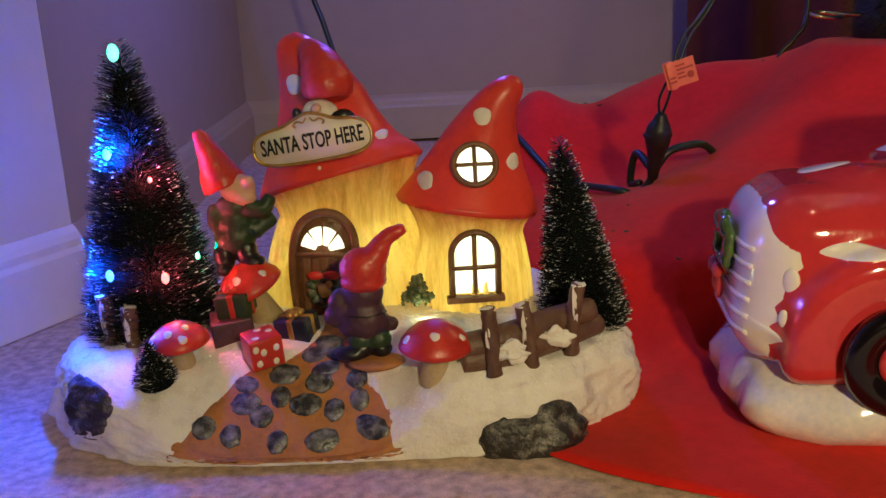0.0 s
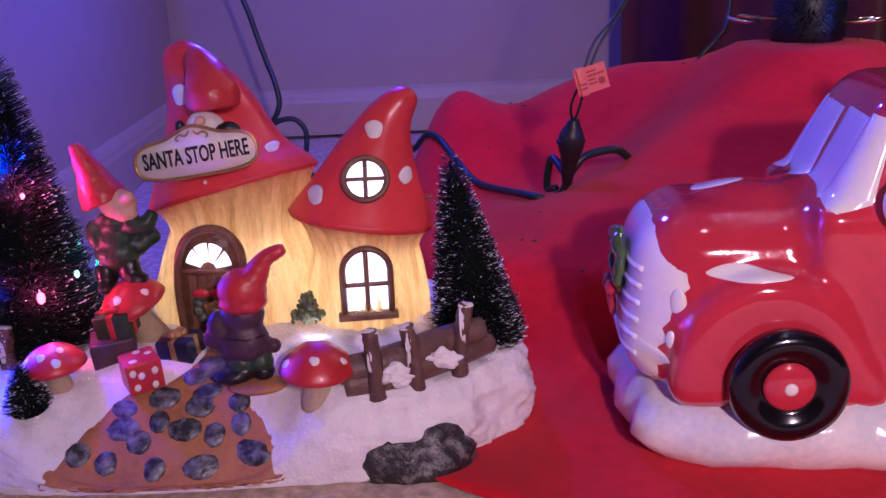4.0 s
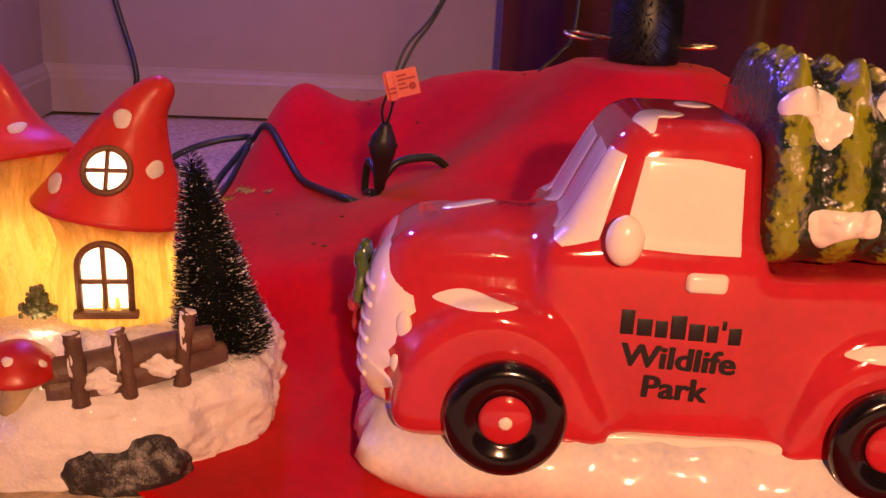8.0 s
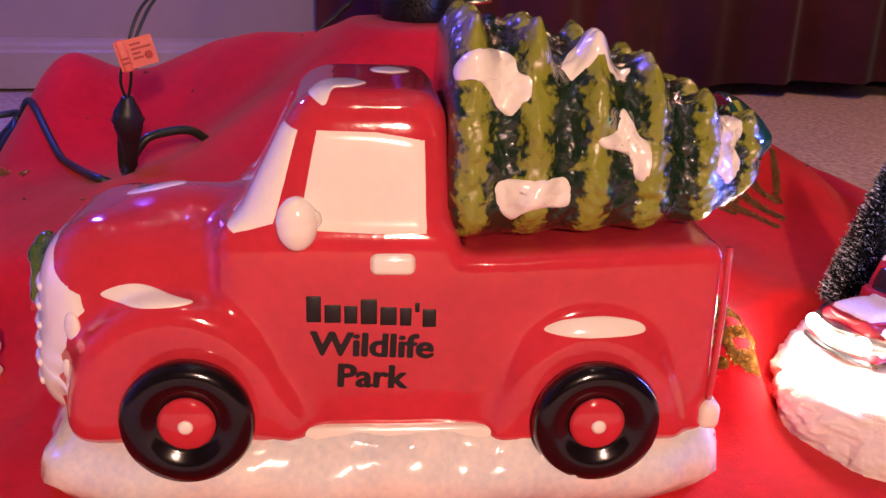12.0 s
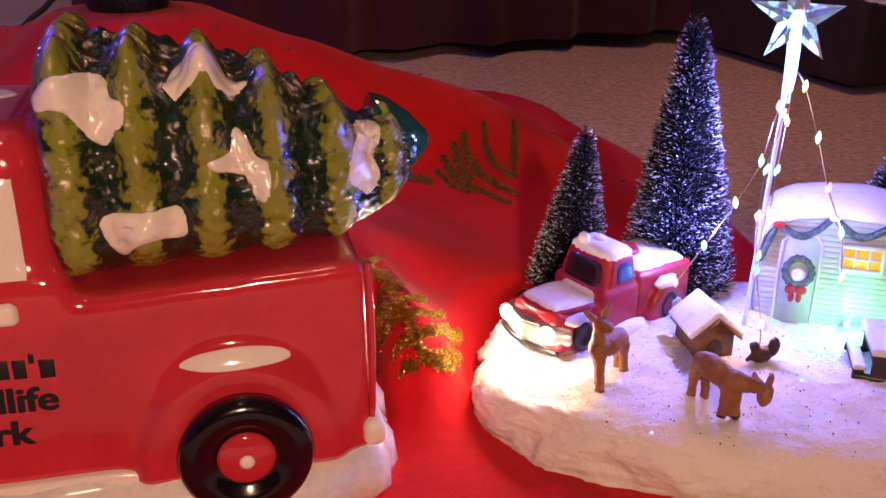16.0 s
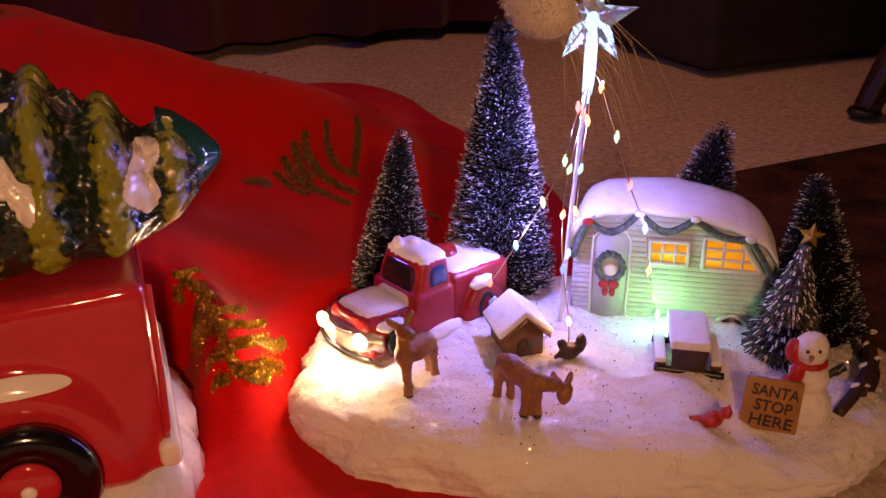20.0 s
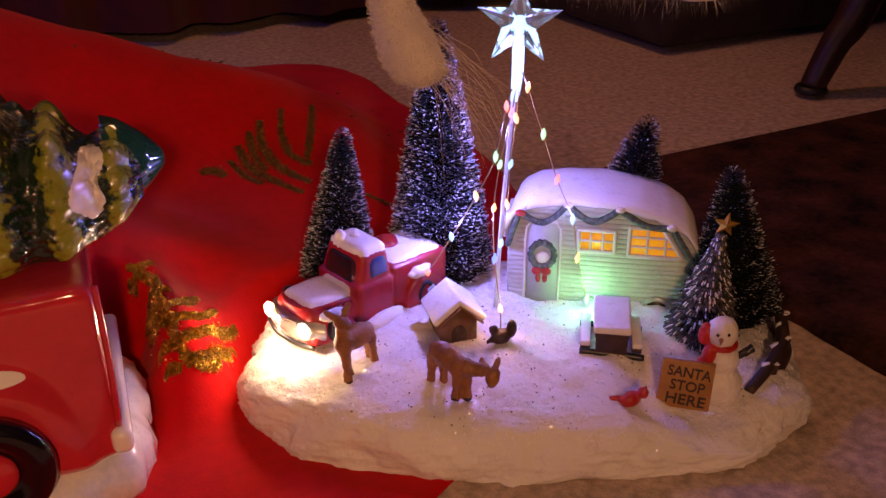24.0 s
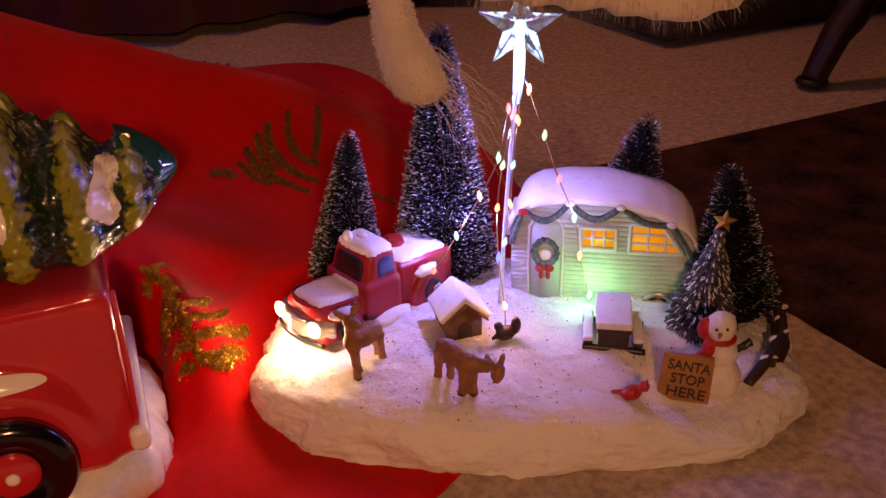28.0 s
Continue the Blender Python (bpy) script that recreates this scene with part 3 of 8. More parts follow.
    for side in (0, 1):
        s = 1 if not side else -1
        wrap = edgy([(0.0190, 0.170), (0.0192, 0.150), (0.0186, 0.1310), (0.008, 0.1265), (-0.002, 0.129), (-0.010, 0.131), (-0.002, 0.150), (0.0058, 0.172)], 8)
        way = Vector((0.72, s * 0.69, 0))
        mid = Vector((0.02, 0.065 - s * 0.045, 0)) - way * 0.15
        part("windshield_corner", patch(bvh, wrap, lambda a, b: mid + Vector((0.69, -0.72 * s, 0)) * a + Vector((0, 0, b)), way, 0.0011, 9), M["white"], tr, "white windshield wrapping round the corner")
        v = 0.003 if not side else W - 0.003
        part("mirror", ball((0.047, v, 0.134), 0.0105, (0.82, 0.62, 1.12), 3), M["white"], tr, "white rounded wing mirror")
        part("mirror_arm", tube([(0.048, v, 0.134), (0.054, v + s * 0.008, 0.134)], 0.004, 6, 8), M["white"], tr)
        part("door_handle", box(0.0770, 0.0958, v - 0.003 + (0.0035 if not side else -0.003), v + 0.006 + (0.0 if not side else -0.006), 0.1105, 0.1200, 0.0030, 5), M["white"], tr, "white raised door handle")
    # snow spots of glaze
    decal("snow_patch", [(-0.0375, 0.0975), (-0.030, 0.1015), (-0.020, 0.1025), (-0.008, 0.0995), (0.004, 0.0965), (-0.010, 0.0948), (-0.028, 0.0945)], "white snow patch on the fender", place=lambda a, b: (a, -0.08, b + 0.010), way=(0, 1, -0.1))
    decal("snow_patch", [(0.152, 0.0835), (0.160, 0.0885), (0.178, 0.0905), (0.195, 0.0875), (0.1985, 0.0828), (0.185, 0.0818), (0.168, 0.0815)], "white snow patch on the fender", place=lambda a, b: (a, -0.08, b + 0.008), way=(0, 1, -0.08))
    top = lambda a, b: (a, b, 0.30)
    decal("snow_patch", [(0.052, 0.028), (0.050, 0.040), (0.056, 0.054), (0.068, 0.056), (0.076, 0.046), (0.070, 0.036), (0.062, 0.034), (0.058, 0.022)], "white snow patch on the roof", place=top, way=(0, 0, -1))
    decal("snow_patch", [(0.078, 0.074), (0.088, 0.070), (0.096, 0.078), (0.088, 0.088), (0.078, 0.084)], "white snow patch on the roof", place=top, way=(0, 0, -1))
    decal("snow_patch", [(-0.036, 0.068), (-0.022, 0.062), (-0.008, 0.070), (-0.014, 0.084), (-0.030, 0.084)], "white snow patch on the hood", place=top, way=(0, 0, -1))
    # snowy grille
    def round_nose(th, z):
        """A place before the rounded nose, by its angle off the axis."""
        return Vector((-0.02 - 0.2 * math.cos(radians(th)), 0.065 - 0.2 * math.sin(radians(th)), z))
    inward = lambda th, z: Vector((math.cos(radians(th)), math.sin(radians(th)), 0))
    half = [(0, 0.119), (22, 0.119), (38, 0.117), (47, 0.110), (53, 0.104), (64, 0.098), (66, 0.091), (60, 0.083), (58, 0.074), (54, 0.069), (57, 0.063), (52, 0.058), (60, 0.053), (52, 0.048), (51, 0.040), (30, 0.034), (0, 0.034)]
    gr = edgy(half + [(-a, b) for a, b in half[-2:0:-1]], 4)
    gr = [(a + 1.0 * noise.noise(Vector((a * 0.2, b * 200, 0))), b + 0.0007 * noise.noise(Vector((a * 0.2, b * 200, 5)))) for a, b in gr]
    grille = part("grille", patch(bvh, gr, round_nose, inward, 0.0016, 16), M["white"], tr, "white snow-covered grille")
    gb = tree_of(grille.data)
    for k in range(6):
        z = 0.052 + k * 0.0088
        pts = []
        for i in range(11):
            th = -40 + i * 8
            p = gb.ray_cast(round_nose(th, z), inward(th, z))[0] or Vector((-0.066, 0.065, z))
            pts.append(p)
        part("grille_bar", tube(pts, 0.0015, 22, 8), M["white"], grille)
    for th in (60, -60):
        for z, r in ((0.083, 0.0070), (0.0645, 0.0045)):
            t2 = th * (1.0 if z > 0.07 else 0.97)
            p = bvh.ray_cast(round_nose(t2, z), inward(t2, z))[0] or Vector((-0.05, 0.02, z))
            bm = ball((0, 0, 0), r, (0.30, 0.62, 1.05), 3)
            bm.transform(Matrix.Translation(p) @ pose(0, 0, 0, 0, 0, t2))
            part("headlight", bm, M["white"], tr, "white oval headlight")
    # wreath on the grille
    wr = part("wreath", fuse(merge(*[ball((-0.0740 + 0.001 * math.sin(a * 5), 0.065 + 0.0145 * math.cos(a), 0.090 + 0.0135 * math.sin(a)), 0.0062, (0.6, 1, 1), 2, 0.2, 120) for a in (2 * math.pi * i / 14 for i in range(14))]), 0.0012, 2), M["wreathglaze"], tr, "green glazed wreath")
    part("bow", merge(ball((-0.0780, 0.059, 0.076), 0.0052, (0.6, 1.2, 0.9), 2), ball((-0.0780, 0.071, 0.076), 0.0052, (0.6, 1.2, 0.9), 2), ball((-0.0790, 0.065, 0.076), 0.003, sub=2), ball((-0.0765, 0.059, 0.066), 0.0045, (0.5, 0.7, 1.5), 2), ball((-0.0765, 0.071, 0.066), 0.0045, (0.5, 0.7, 1.5), 2)), M["red"], wr, "red bow")
    part("bumper", soft_box(0.228, 0.2380, 0.004, W - 0.004, 0.034, 0.0475, 0.004), M["white"], tr, "white rear bumper")
    part("tail_rim", tube([(0.2325, 0.0095, 0.048), (0.2332, 0.0090, 0.085), (0.2325, 0.0095, 0.122)], 0.0016, 12, 8), M["red"], tr)
    # printed words on the door
    for text, u, z, size, deg in (("Wildlife", 0.0782, 0.0725, 0.0172, -1.5), ("Park", 0.0775, 0.0575, 0.0172, -1.5)):
        me = lettering(text, size, 0.0001, 0.00018)
        xs = [v.co.x for v in me.vertices]
        want = {"Wildlife": 0.0530, "Park": 0.0300}[text]
        k = want / (max(xs) - min(xs))
        me.transform(Matrix.Diagonal((k, 1, 0.90, 1)))
        me.transform(pose(0, 0, 0, 0, 2.2, 0))
        thick = bmesh.new()
        for i, (dx, dz) in enumerate(((0, 0), (0.00050, 0), (-0.00050, 0), (0, 0.00022), (0, -0.00022))):
            i0 = len(thick.verts)
            thick.from_mesh(me)
            thick.verts.ensure_lookup_table()
            for v in thick.verts[i0:]:
                v.co += Vector((dx, -0.00001 * i, dz))
        thick.to_mesh(me)
        thick.free()
        for v in me.vertices:
            p = bvh.ray_cast(Vector((u + v.co.x, -0.08, z + v.co.z)), Vector((0, 1, 0)))[0]
            v.co = Vector((u + v.co.x, (p.y if p else 0.007) - 0.0004 + v.co.y, z + v.co.z))
        part("lettering", me, M["ink"], tr, "bold black printed lettering")

    # the first line of print, as plain bars
    left = 0.0500
    for w, low, high in ((0.0062, 0.0885, 0.1005), (0.0070, 0.0882, 0.0965), (0.0056, 0.0878, 0.0960), (0.0070, 0.0874, 0.0990), (0.0070, 0.0870, 0.0954), (0.0050, 0.0867, 0.0950), (0.0020, 0.0930, 0.0975), (0.0058, 0.0860, 0.0943)):
        y = bvh.ray_cast(Vector((left + w / 2, -0.08, (low + high) / 2)), Vector((0, 1, 0)))[0].y
        part("print_bar", box(left, left + w, y - 0.0004, y + 0.0004, low, high, 0.00035, 2), M["ink"], tr, "bold black print")
        left += w + 0.0014

    # the tree that lies in the bed
    def tree_ring(u):
        f = (u - 0.1125) / 0.148
        h = float(np.interp(u, [0.1125, 0.150, 0.187, 0.215, 0.235, 0.250, 0.2605], [0.0945, 0.087, 0.076, 0.061, 0.047, 0.033, 0.020]))
        w = float(np.interp(u, [0.1125, 0.15, 0.187, 0.215, 0.235, 0.250, 0.2605], [0.052, 0.051, 0.049, 0.043, 0.035, 0.024, 0.012]))
        low = float(np.interp(u, [0.1125, 0.222, 0.24, 0.2605], [0.1170, 0.1235, 0.129, 0.142]))
        wave = math.cos(2 * math.pi * (u - 0.1195) / 0.0262)
        ring = []
        for i in range(200):
            a = 2 * math.pi * i / 200
            c, s = math.cos(a), math.sin(a)
            k = (abs(c) ** 3.4 + abs(s) ** 3.4) ** (-1 / 3.4)
            up = max(0.0, s)
            lump = abs(math.sin(4.5 * a + 0.9 * math.floor((u - 0.1064) / 0.0262)))
            bump = 0.0034 * wave * (0.45 + 0.55 * up + 0.35 * abs(c)) + (0.0048 * lump - 0.002) * max(0.0, wave + 0.35) * (0.5 + 0.5 * up)
            bump += 0.0016 * noise.noise(Vector((u * 120, a * 4, 0))) + 0.0013 * noise.noise(Vector((u * 190 + a * 7, a * 9 - u * 60, 3))) + 0.0008 * noise.noise(Vector((u * 420 - a * 9, a * 21, 8)))
            far = math.cos(2 * math.pi * (u - 0.1326) / 0.0262)
            peak = 0.0062 * max(0.0, wave) ** 1.6 * math.exp(-((a - 2.22) / 0.24) ** 2) + 0.0060 * max(0.0, far) ** 1.6 * math.exp(-((a - 1.30) / 0.26) ** 2)
            peak *= min(1.0, max(0.0, (0.243 - u) / 0.03))
            ring.append((u, 0.065 + (w * (1.12 - 0.11 * (s * k + 1)) + bump) * c * k, low + h / 2 + (h / 2 + (bump if s > 0 else bump * 0.15)) * s * k + peak))
        return ring
    us = np.linspace(0.1125, 0.2605, 190)
    rings = [tree_ring(float(u)) for u in us]
    mid = lambda ring: Vector((sum(p[0] for p in ring), sum(p[1] for p in ring), sum(p[2] for p in ring))) / len(ring)
    c0 = mid(rings[0])
    start = [[tuple(c0 + (Vector(p) - c0) * 0.9 - Vector((0.003, 0, 0))) for p in rings[0]]]
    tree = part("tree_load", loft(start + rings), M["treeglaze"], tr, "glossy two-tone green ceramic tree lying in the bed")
    tb = tree_of(tree.data)
    bmt = lathe([(0.0240, 0.0), (0.0215, 0.008), (0.0135, 0.019), (0.004, 0.0275), (0.0, 0.0285)], 24, m=pose(0, 0, 0, 0, 90, 0))
    part("tree_tip", fuse(merge(bmt), 0.0015, 4, "tree_tip", M["tealglaze"]), M["tealglaze"], tree, "dark teal tree tip", at=pose(0.2455, 0.076, 0.1540))
    slant = Vector((0.257, 0.945, -0.204))
    on_load = lambda a, b: Vector((a, 0.004, b)) - slant * 0.09
    for pts in ([(0.1052, 0.1999), (0.1123, 0.2059), (0.123, 0.2079), (0.1302, 0.204), (0.1325, 0.1983), (0.1388, 0.1951), (0.1396, 0.1875), (0.1349, 0.1831), (0.131, 0.1795), (0.1256, 0.182), (0.1195, 0.192), (0.1133, 0.1946), (0.1066, 0.1941)],
                [(0.1262, 0.1494), (0.1311, 0.1528), (0.1435, 0.1526), (0.1558, 0.1535), (0.1593, 0.1467), (0.1573, 0.1407), (0.1466, 0.1404), (0.1398, 0.1379), (0.133, 0.1345), (0.1279, 0.1403)],
                [(0.1686, 0.1702), (0.176, 0.174), (0.1773, 0.1836), (0.1813, 0.1803), (0.1859, 0.1725), (0.1916, 0.1674), (0.1927, 0.1567), (0.1898, 0.1521), (0.186, 0.1538), (0.1839, 0.1618), (0.1773, 0.1652), (0.1709, 0.1668)]):
        part("snow_patch", patch(tb, ring2(pts, 64), on_load, slant, 0.0016, 9, 0.0007), M["white"], tree, "white snow patch")
    slope = Vector((0.11, 0.944, -0.312))
    pts = [(0.23, 0.1852), (0.2354, 0.1868), (0.2406, 0.1828), (0.2406, 0.1755), (0.2375, 0.1693), (0.2401, 0.1592), (0.2365, 0.152), (0.2326, 0.1519), (0.226, 0.1589), (0.2284, 0.1718), (0.2303, 0.178)]
    part("snow_patch", patch(tb, ring2(pts, 64), lambda a, b: Vector((a, 0.010, b)) - slope * 0.09, slope, 0.0016, 9, 0.0007), M["white"], tree, "white snow patch")
    part("snow_patch", patch(tb, ring2([(0.157, 0.030), (0.168, 0.026), (0.182, 0.030), (0.190, 0.042), (0.176, 0.044), (0.164, 0.042)], 50), lambda a, b: (a, b - 0.01, 0.3), (0, 0.1, -1), 0.0012, 9, 0.0006), M["white"], tree, "white snow patch")
    return tr


ceramic_truck()


# ---- shared pieces of the two lit ornaments ----
M.update(
    snow=mat("glitter_snow", (0.78, 0.75, 0.74), 0.7, second=(0.60, 0.55, 0.54), amount=0.38, scale=120, bump=1.0, bscale=420, coat=0.35, flake=900),
    clay=mat("orange_clay", (0.40, 0.165, 0.052), 0.6, second=(0.24, 0.095, 0.04), amount=0.42, scale=45, bump=0.5, bscale=260),
    stone=mat("painted_stone", (0.020, 0.020, 0.026), 0.32, second=(0.30, 0.30, 0.33), amount=0.42, scale=190, bump=0.8, bscale=420),
    rock=mat("painted_rock", (0.022, 0.019, 0.020), 0.42, second=(0.40, 0.37, 0.36), amount=0.35, scale=150, bump=1.0, bscale=260),
    stem=mat("lit_resin", (0.90, 0.72, 0.30), 0.30, second=(0.58, 0.36, 0.09), amount=0.43, scale=110, bump=1.0, bscale=260, coat=0.6, through=0.66, stretch=(1, 1, 0.10)),
    gill=mat("cream_gill_paint", (0.55, 0.42, 0.22), 0.45, second=(0.72, 0.60, 0.40), amount=0.5, scale=60, bump=0.3, bscale=200, through=0.35),
    cap=mat("red_cap_paint", (0.64, 0.050, 0.045), 0.38, second=(0.48, 0.028, 0.030), amount=0.38, scale=26, bump=0.2, bscale=70, coat=0.30, through=0.26),
    redpaint=mat("red_paint", (0.46, 0.022, 0.020), 0.4, vary=0.2, scale=70, bump=0.2, bscale=160, coat=0.2),
    spot=mat("pale_spot_paint", (0.72, 0.66, 0.62), 0.5, vary=0.08, scale=160),
    brown=mat("brown_wood_paint", (0.085, 0.034, 0.016), 0.4, second=(0.20, 0.095, 0.045), amount=0.55, scale=90, bump=0.8, bscale=240),
    fence=mat("fence_bark", (0.075, 0.036, 0.026), 0.5, second=(0.14, 0.075, 0.055), amount=0.55, scale=140, bump=0.9, bscale=320),
    pane=mat("lit_pane", (1.0, 0.90, 0.76), 0.3, vary=0.02, glow=2.3),
    amber=mat("amber_pane", (1.0, 0.40, 0.03), 0.3, vary=0.35, scale=130, glow=1.0),
    plate=mat("sign_plate", (0.74, 0.68, 0.60), 0.4, vary=0.06, scale=120),
    goldpaint=mat("gold_paint", (0.50, 0.33, 0.10), 0.35, metal=0.8, vary=0.25, scale=120, bump=0.2, bscale=300),
    skin=mat("face_paint", (0.58, 0.34, 0.24), 0.5, vary=0.1, scale=120),
    greencoat=mat("green_coat_paint", (0.020, 0.040, 0.016), 0.45, vary=0.4, scale=130, bump=0.4, bscale=260),
    purple=mat("purple_coat_paint", (0.060, 0.024, 0.042), 0.5, vary=0.3, scale=110, bump=0.3, bscale=240),
    blackpaint=mat("black_paint", (0.008, 0.007, 0.008), 0.35, vary=0.3, scale=100),
    navy=mat("navy_paint", (0.008, 0.012, 0.035), 0.4, vary=0.3, scale=100),
    leaf=mat("painted_leaves", (0.035, 0.060, 0.022), 0.45, second=(0.30, 0.32, 0.24), amount=0.40, scale=330, bump=0.5, bscale=400),
    # Leaf paint lightened and yellowed to hold the glow of the lamp beside it.
    bushleaf=mat("lit_bush_leaves", (0.075, 0.10, 0.028), 0.45, second=(0.34, 0.34, 0.20), amount=0.40, scale=330, bump=0.5, bscale=400),
    bristle=mat("dark_green_bristle", (0.014, 0.019, 0.020), 0.50, vary=0.4, scale=80, spec=0.25),
    dark_fill=mat("dark_brush_fill", (0.006, 0.008, 0.008), 0.95, vary=0.3, spec=0.05),
    flock=mat("snow_flock", (0.74, 0.76, 0.80), 0.8, vary=0.1, scale=200),
    ledgreen=mat("green_led", (0.30, 1.0, 0.62), 0.3, vary=0.0, glow=4.0),
    ledblue=mat("blue_led", (0.07, 0.16, 1.0), 0.3, vary=0.0, glow=8.0),
    ledred=mat("red_led", (1.0, 0.13, 0.15), 0.3, vary=0.0, glow=5.0),
    ledwarm=mat("warm_led", (1.0, 0.62, 0.26), 0.3, vary=0.0, glow=4.5),
    ledrose=mat("rose_led", (1.0, 0.27, 0.18), 0.3, vary=0.0, glow=4.5),
    ledice=mat("ice_led", (0.22, 0.60, 1.0), 0.3, vary=0.0, glow=4.5),
    ledwhite=mat("white_led", (0.25, 0.62, 1.0), 0.3, vary=0.0, glow=7.0),
)


def mound(cx, cy, a, b, deg, power, h, seed, wobble=0.03, steep=False, dips=(), ramp=None):
    """The moulded base of an ornament, as a mesh in world coordinates."""
    prof = [(1.0, 0.0), (1.006, 0.10), (1.012, 0.28), (1.0, 0.48), (0.975, 0.66), (0.93, 0.79), (0.86, 0.86), (0.76, 0.91), (0.62, 0.96), (0.45, 1.0), (0.28, 1.02), (0.12, 1.03), (0.02, 1.03)]
    if steep:
        prof = [(1.0, 0.0), (1.006, 0.12), (1.012, 0.32), (1.004, 0.55), (0.985, 0.72), (0.955, 0.83), (0.91, 0.89), (0.83, 0.93), (0.70, 0.97), (0.50, 1.0), (0.28, 1.02), (0.12, 1.03), (0.02, 1.03)]
    rings = []
    n = 280
    fine = [(float(np.interp(k, range(len(prof)), [p[0] for p in prof])), float(np.interp(k, range(len(prof)), [p[1] for p in prof]))) for k in np.linspace(0, len(prof) - 1, 97)]
    soft = lambda q: np.convolve(np.pad(q, 6, mode="reflect", reflect_type="odd"), np.hanning(15)[1:-1] / np.hanning(15).sum(), mode="valid")
    fine = list(zip(soft([p[0] for p in fine]), np.maximum(soft([p[1] for p in fine]), 0.0)))
    c, s = math.cos(radians(deg)), math.sin(radians(deg))
    for f, zz in fine:
        ring = []
        for i in range(n):
            t = 2 * math.pi * i / n
            k = (abs(math.cos(t)) ** power + abs(math.sin(t)) ** power) ** (-1 / power)
            k *= 1 + wobble * noise.noise(Vector((math.cos(t) * 2.2, math.sin(t) * 2.2, seed)))
            u, v = a * f * k * math.cos(t), b * f * k * math.sin(t)
            x, y = cx + u * c - v * s, cy + u * s + v * c
            lump = 0.0032 * noise.noise(Vector((x * 26, y * 26, seed + zz * 1.1))) + 0.0019 * noise.noise(Vector((x * 80, y * 80, seed + zz * 3.2))) + 0.0010 * noise.noise(Vector((x * 190, y * 190, seed + zz * 8))) + 0.0006 * noise.noise(Vector((x * 430, y * 430, seed + zz * 18)))
            top = min(1.0, max(0.0, (zz - 0.68) / 0.22))
            level = zz
            if ramp and v < 0:
                w = math.exp(-((x - ramp[0]) / ramp[1]) ** 4)
                fall = 1.03 - 1.0 * max(0.0, (min(f, 1.0) - 0.40) / 0.60) ** 1.7
                level = zz + (max(fall, min(zz, 0.08)) - zz) * w
                lump *= 1 - 0.65 * w
                top = top + (min(1.0, level * 3) - top) * w
            z = h * level + lump * top
            for px, py, pr, pd in dips:
                z -= pd * math.exp(-((x - px) ** 2 + (y - py) ** 2) / pr ** 2) * min(1, zz * 1.5)
            push = 1 + (lump / b) * (1.0 - top) * 1.5
            ring.append((cx + (x - cx) * push, cy + (y - cy) * push, max(z, 0.0)))
        rings.append(ring)
    return loft(rings)


def on(bvh, x, y):
    p = bvh.ray_cast(Vector((x, y, 0.4)), Vector((0, 0, -1)))[0]
    return p.z if p else 0.03


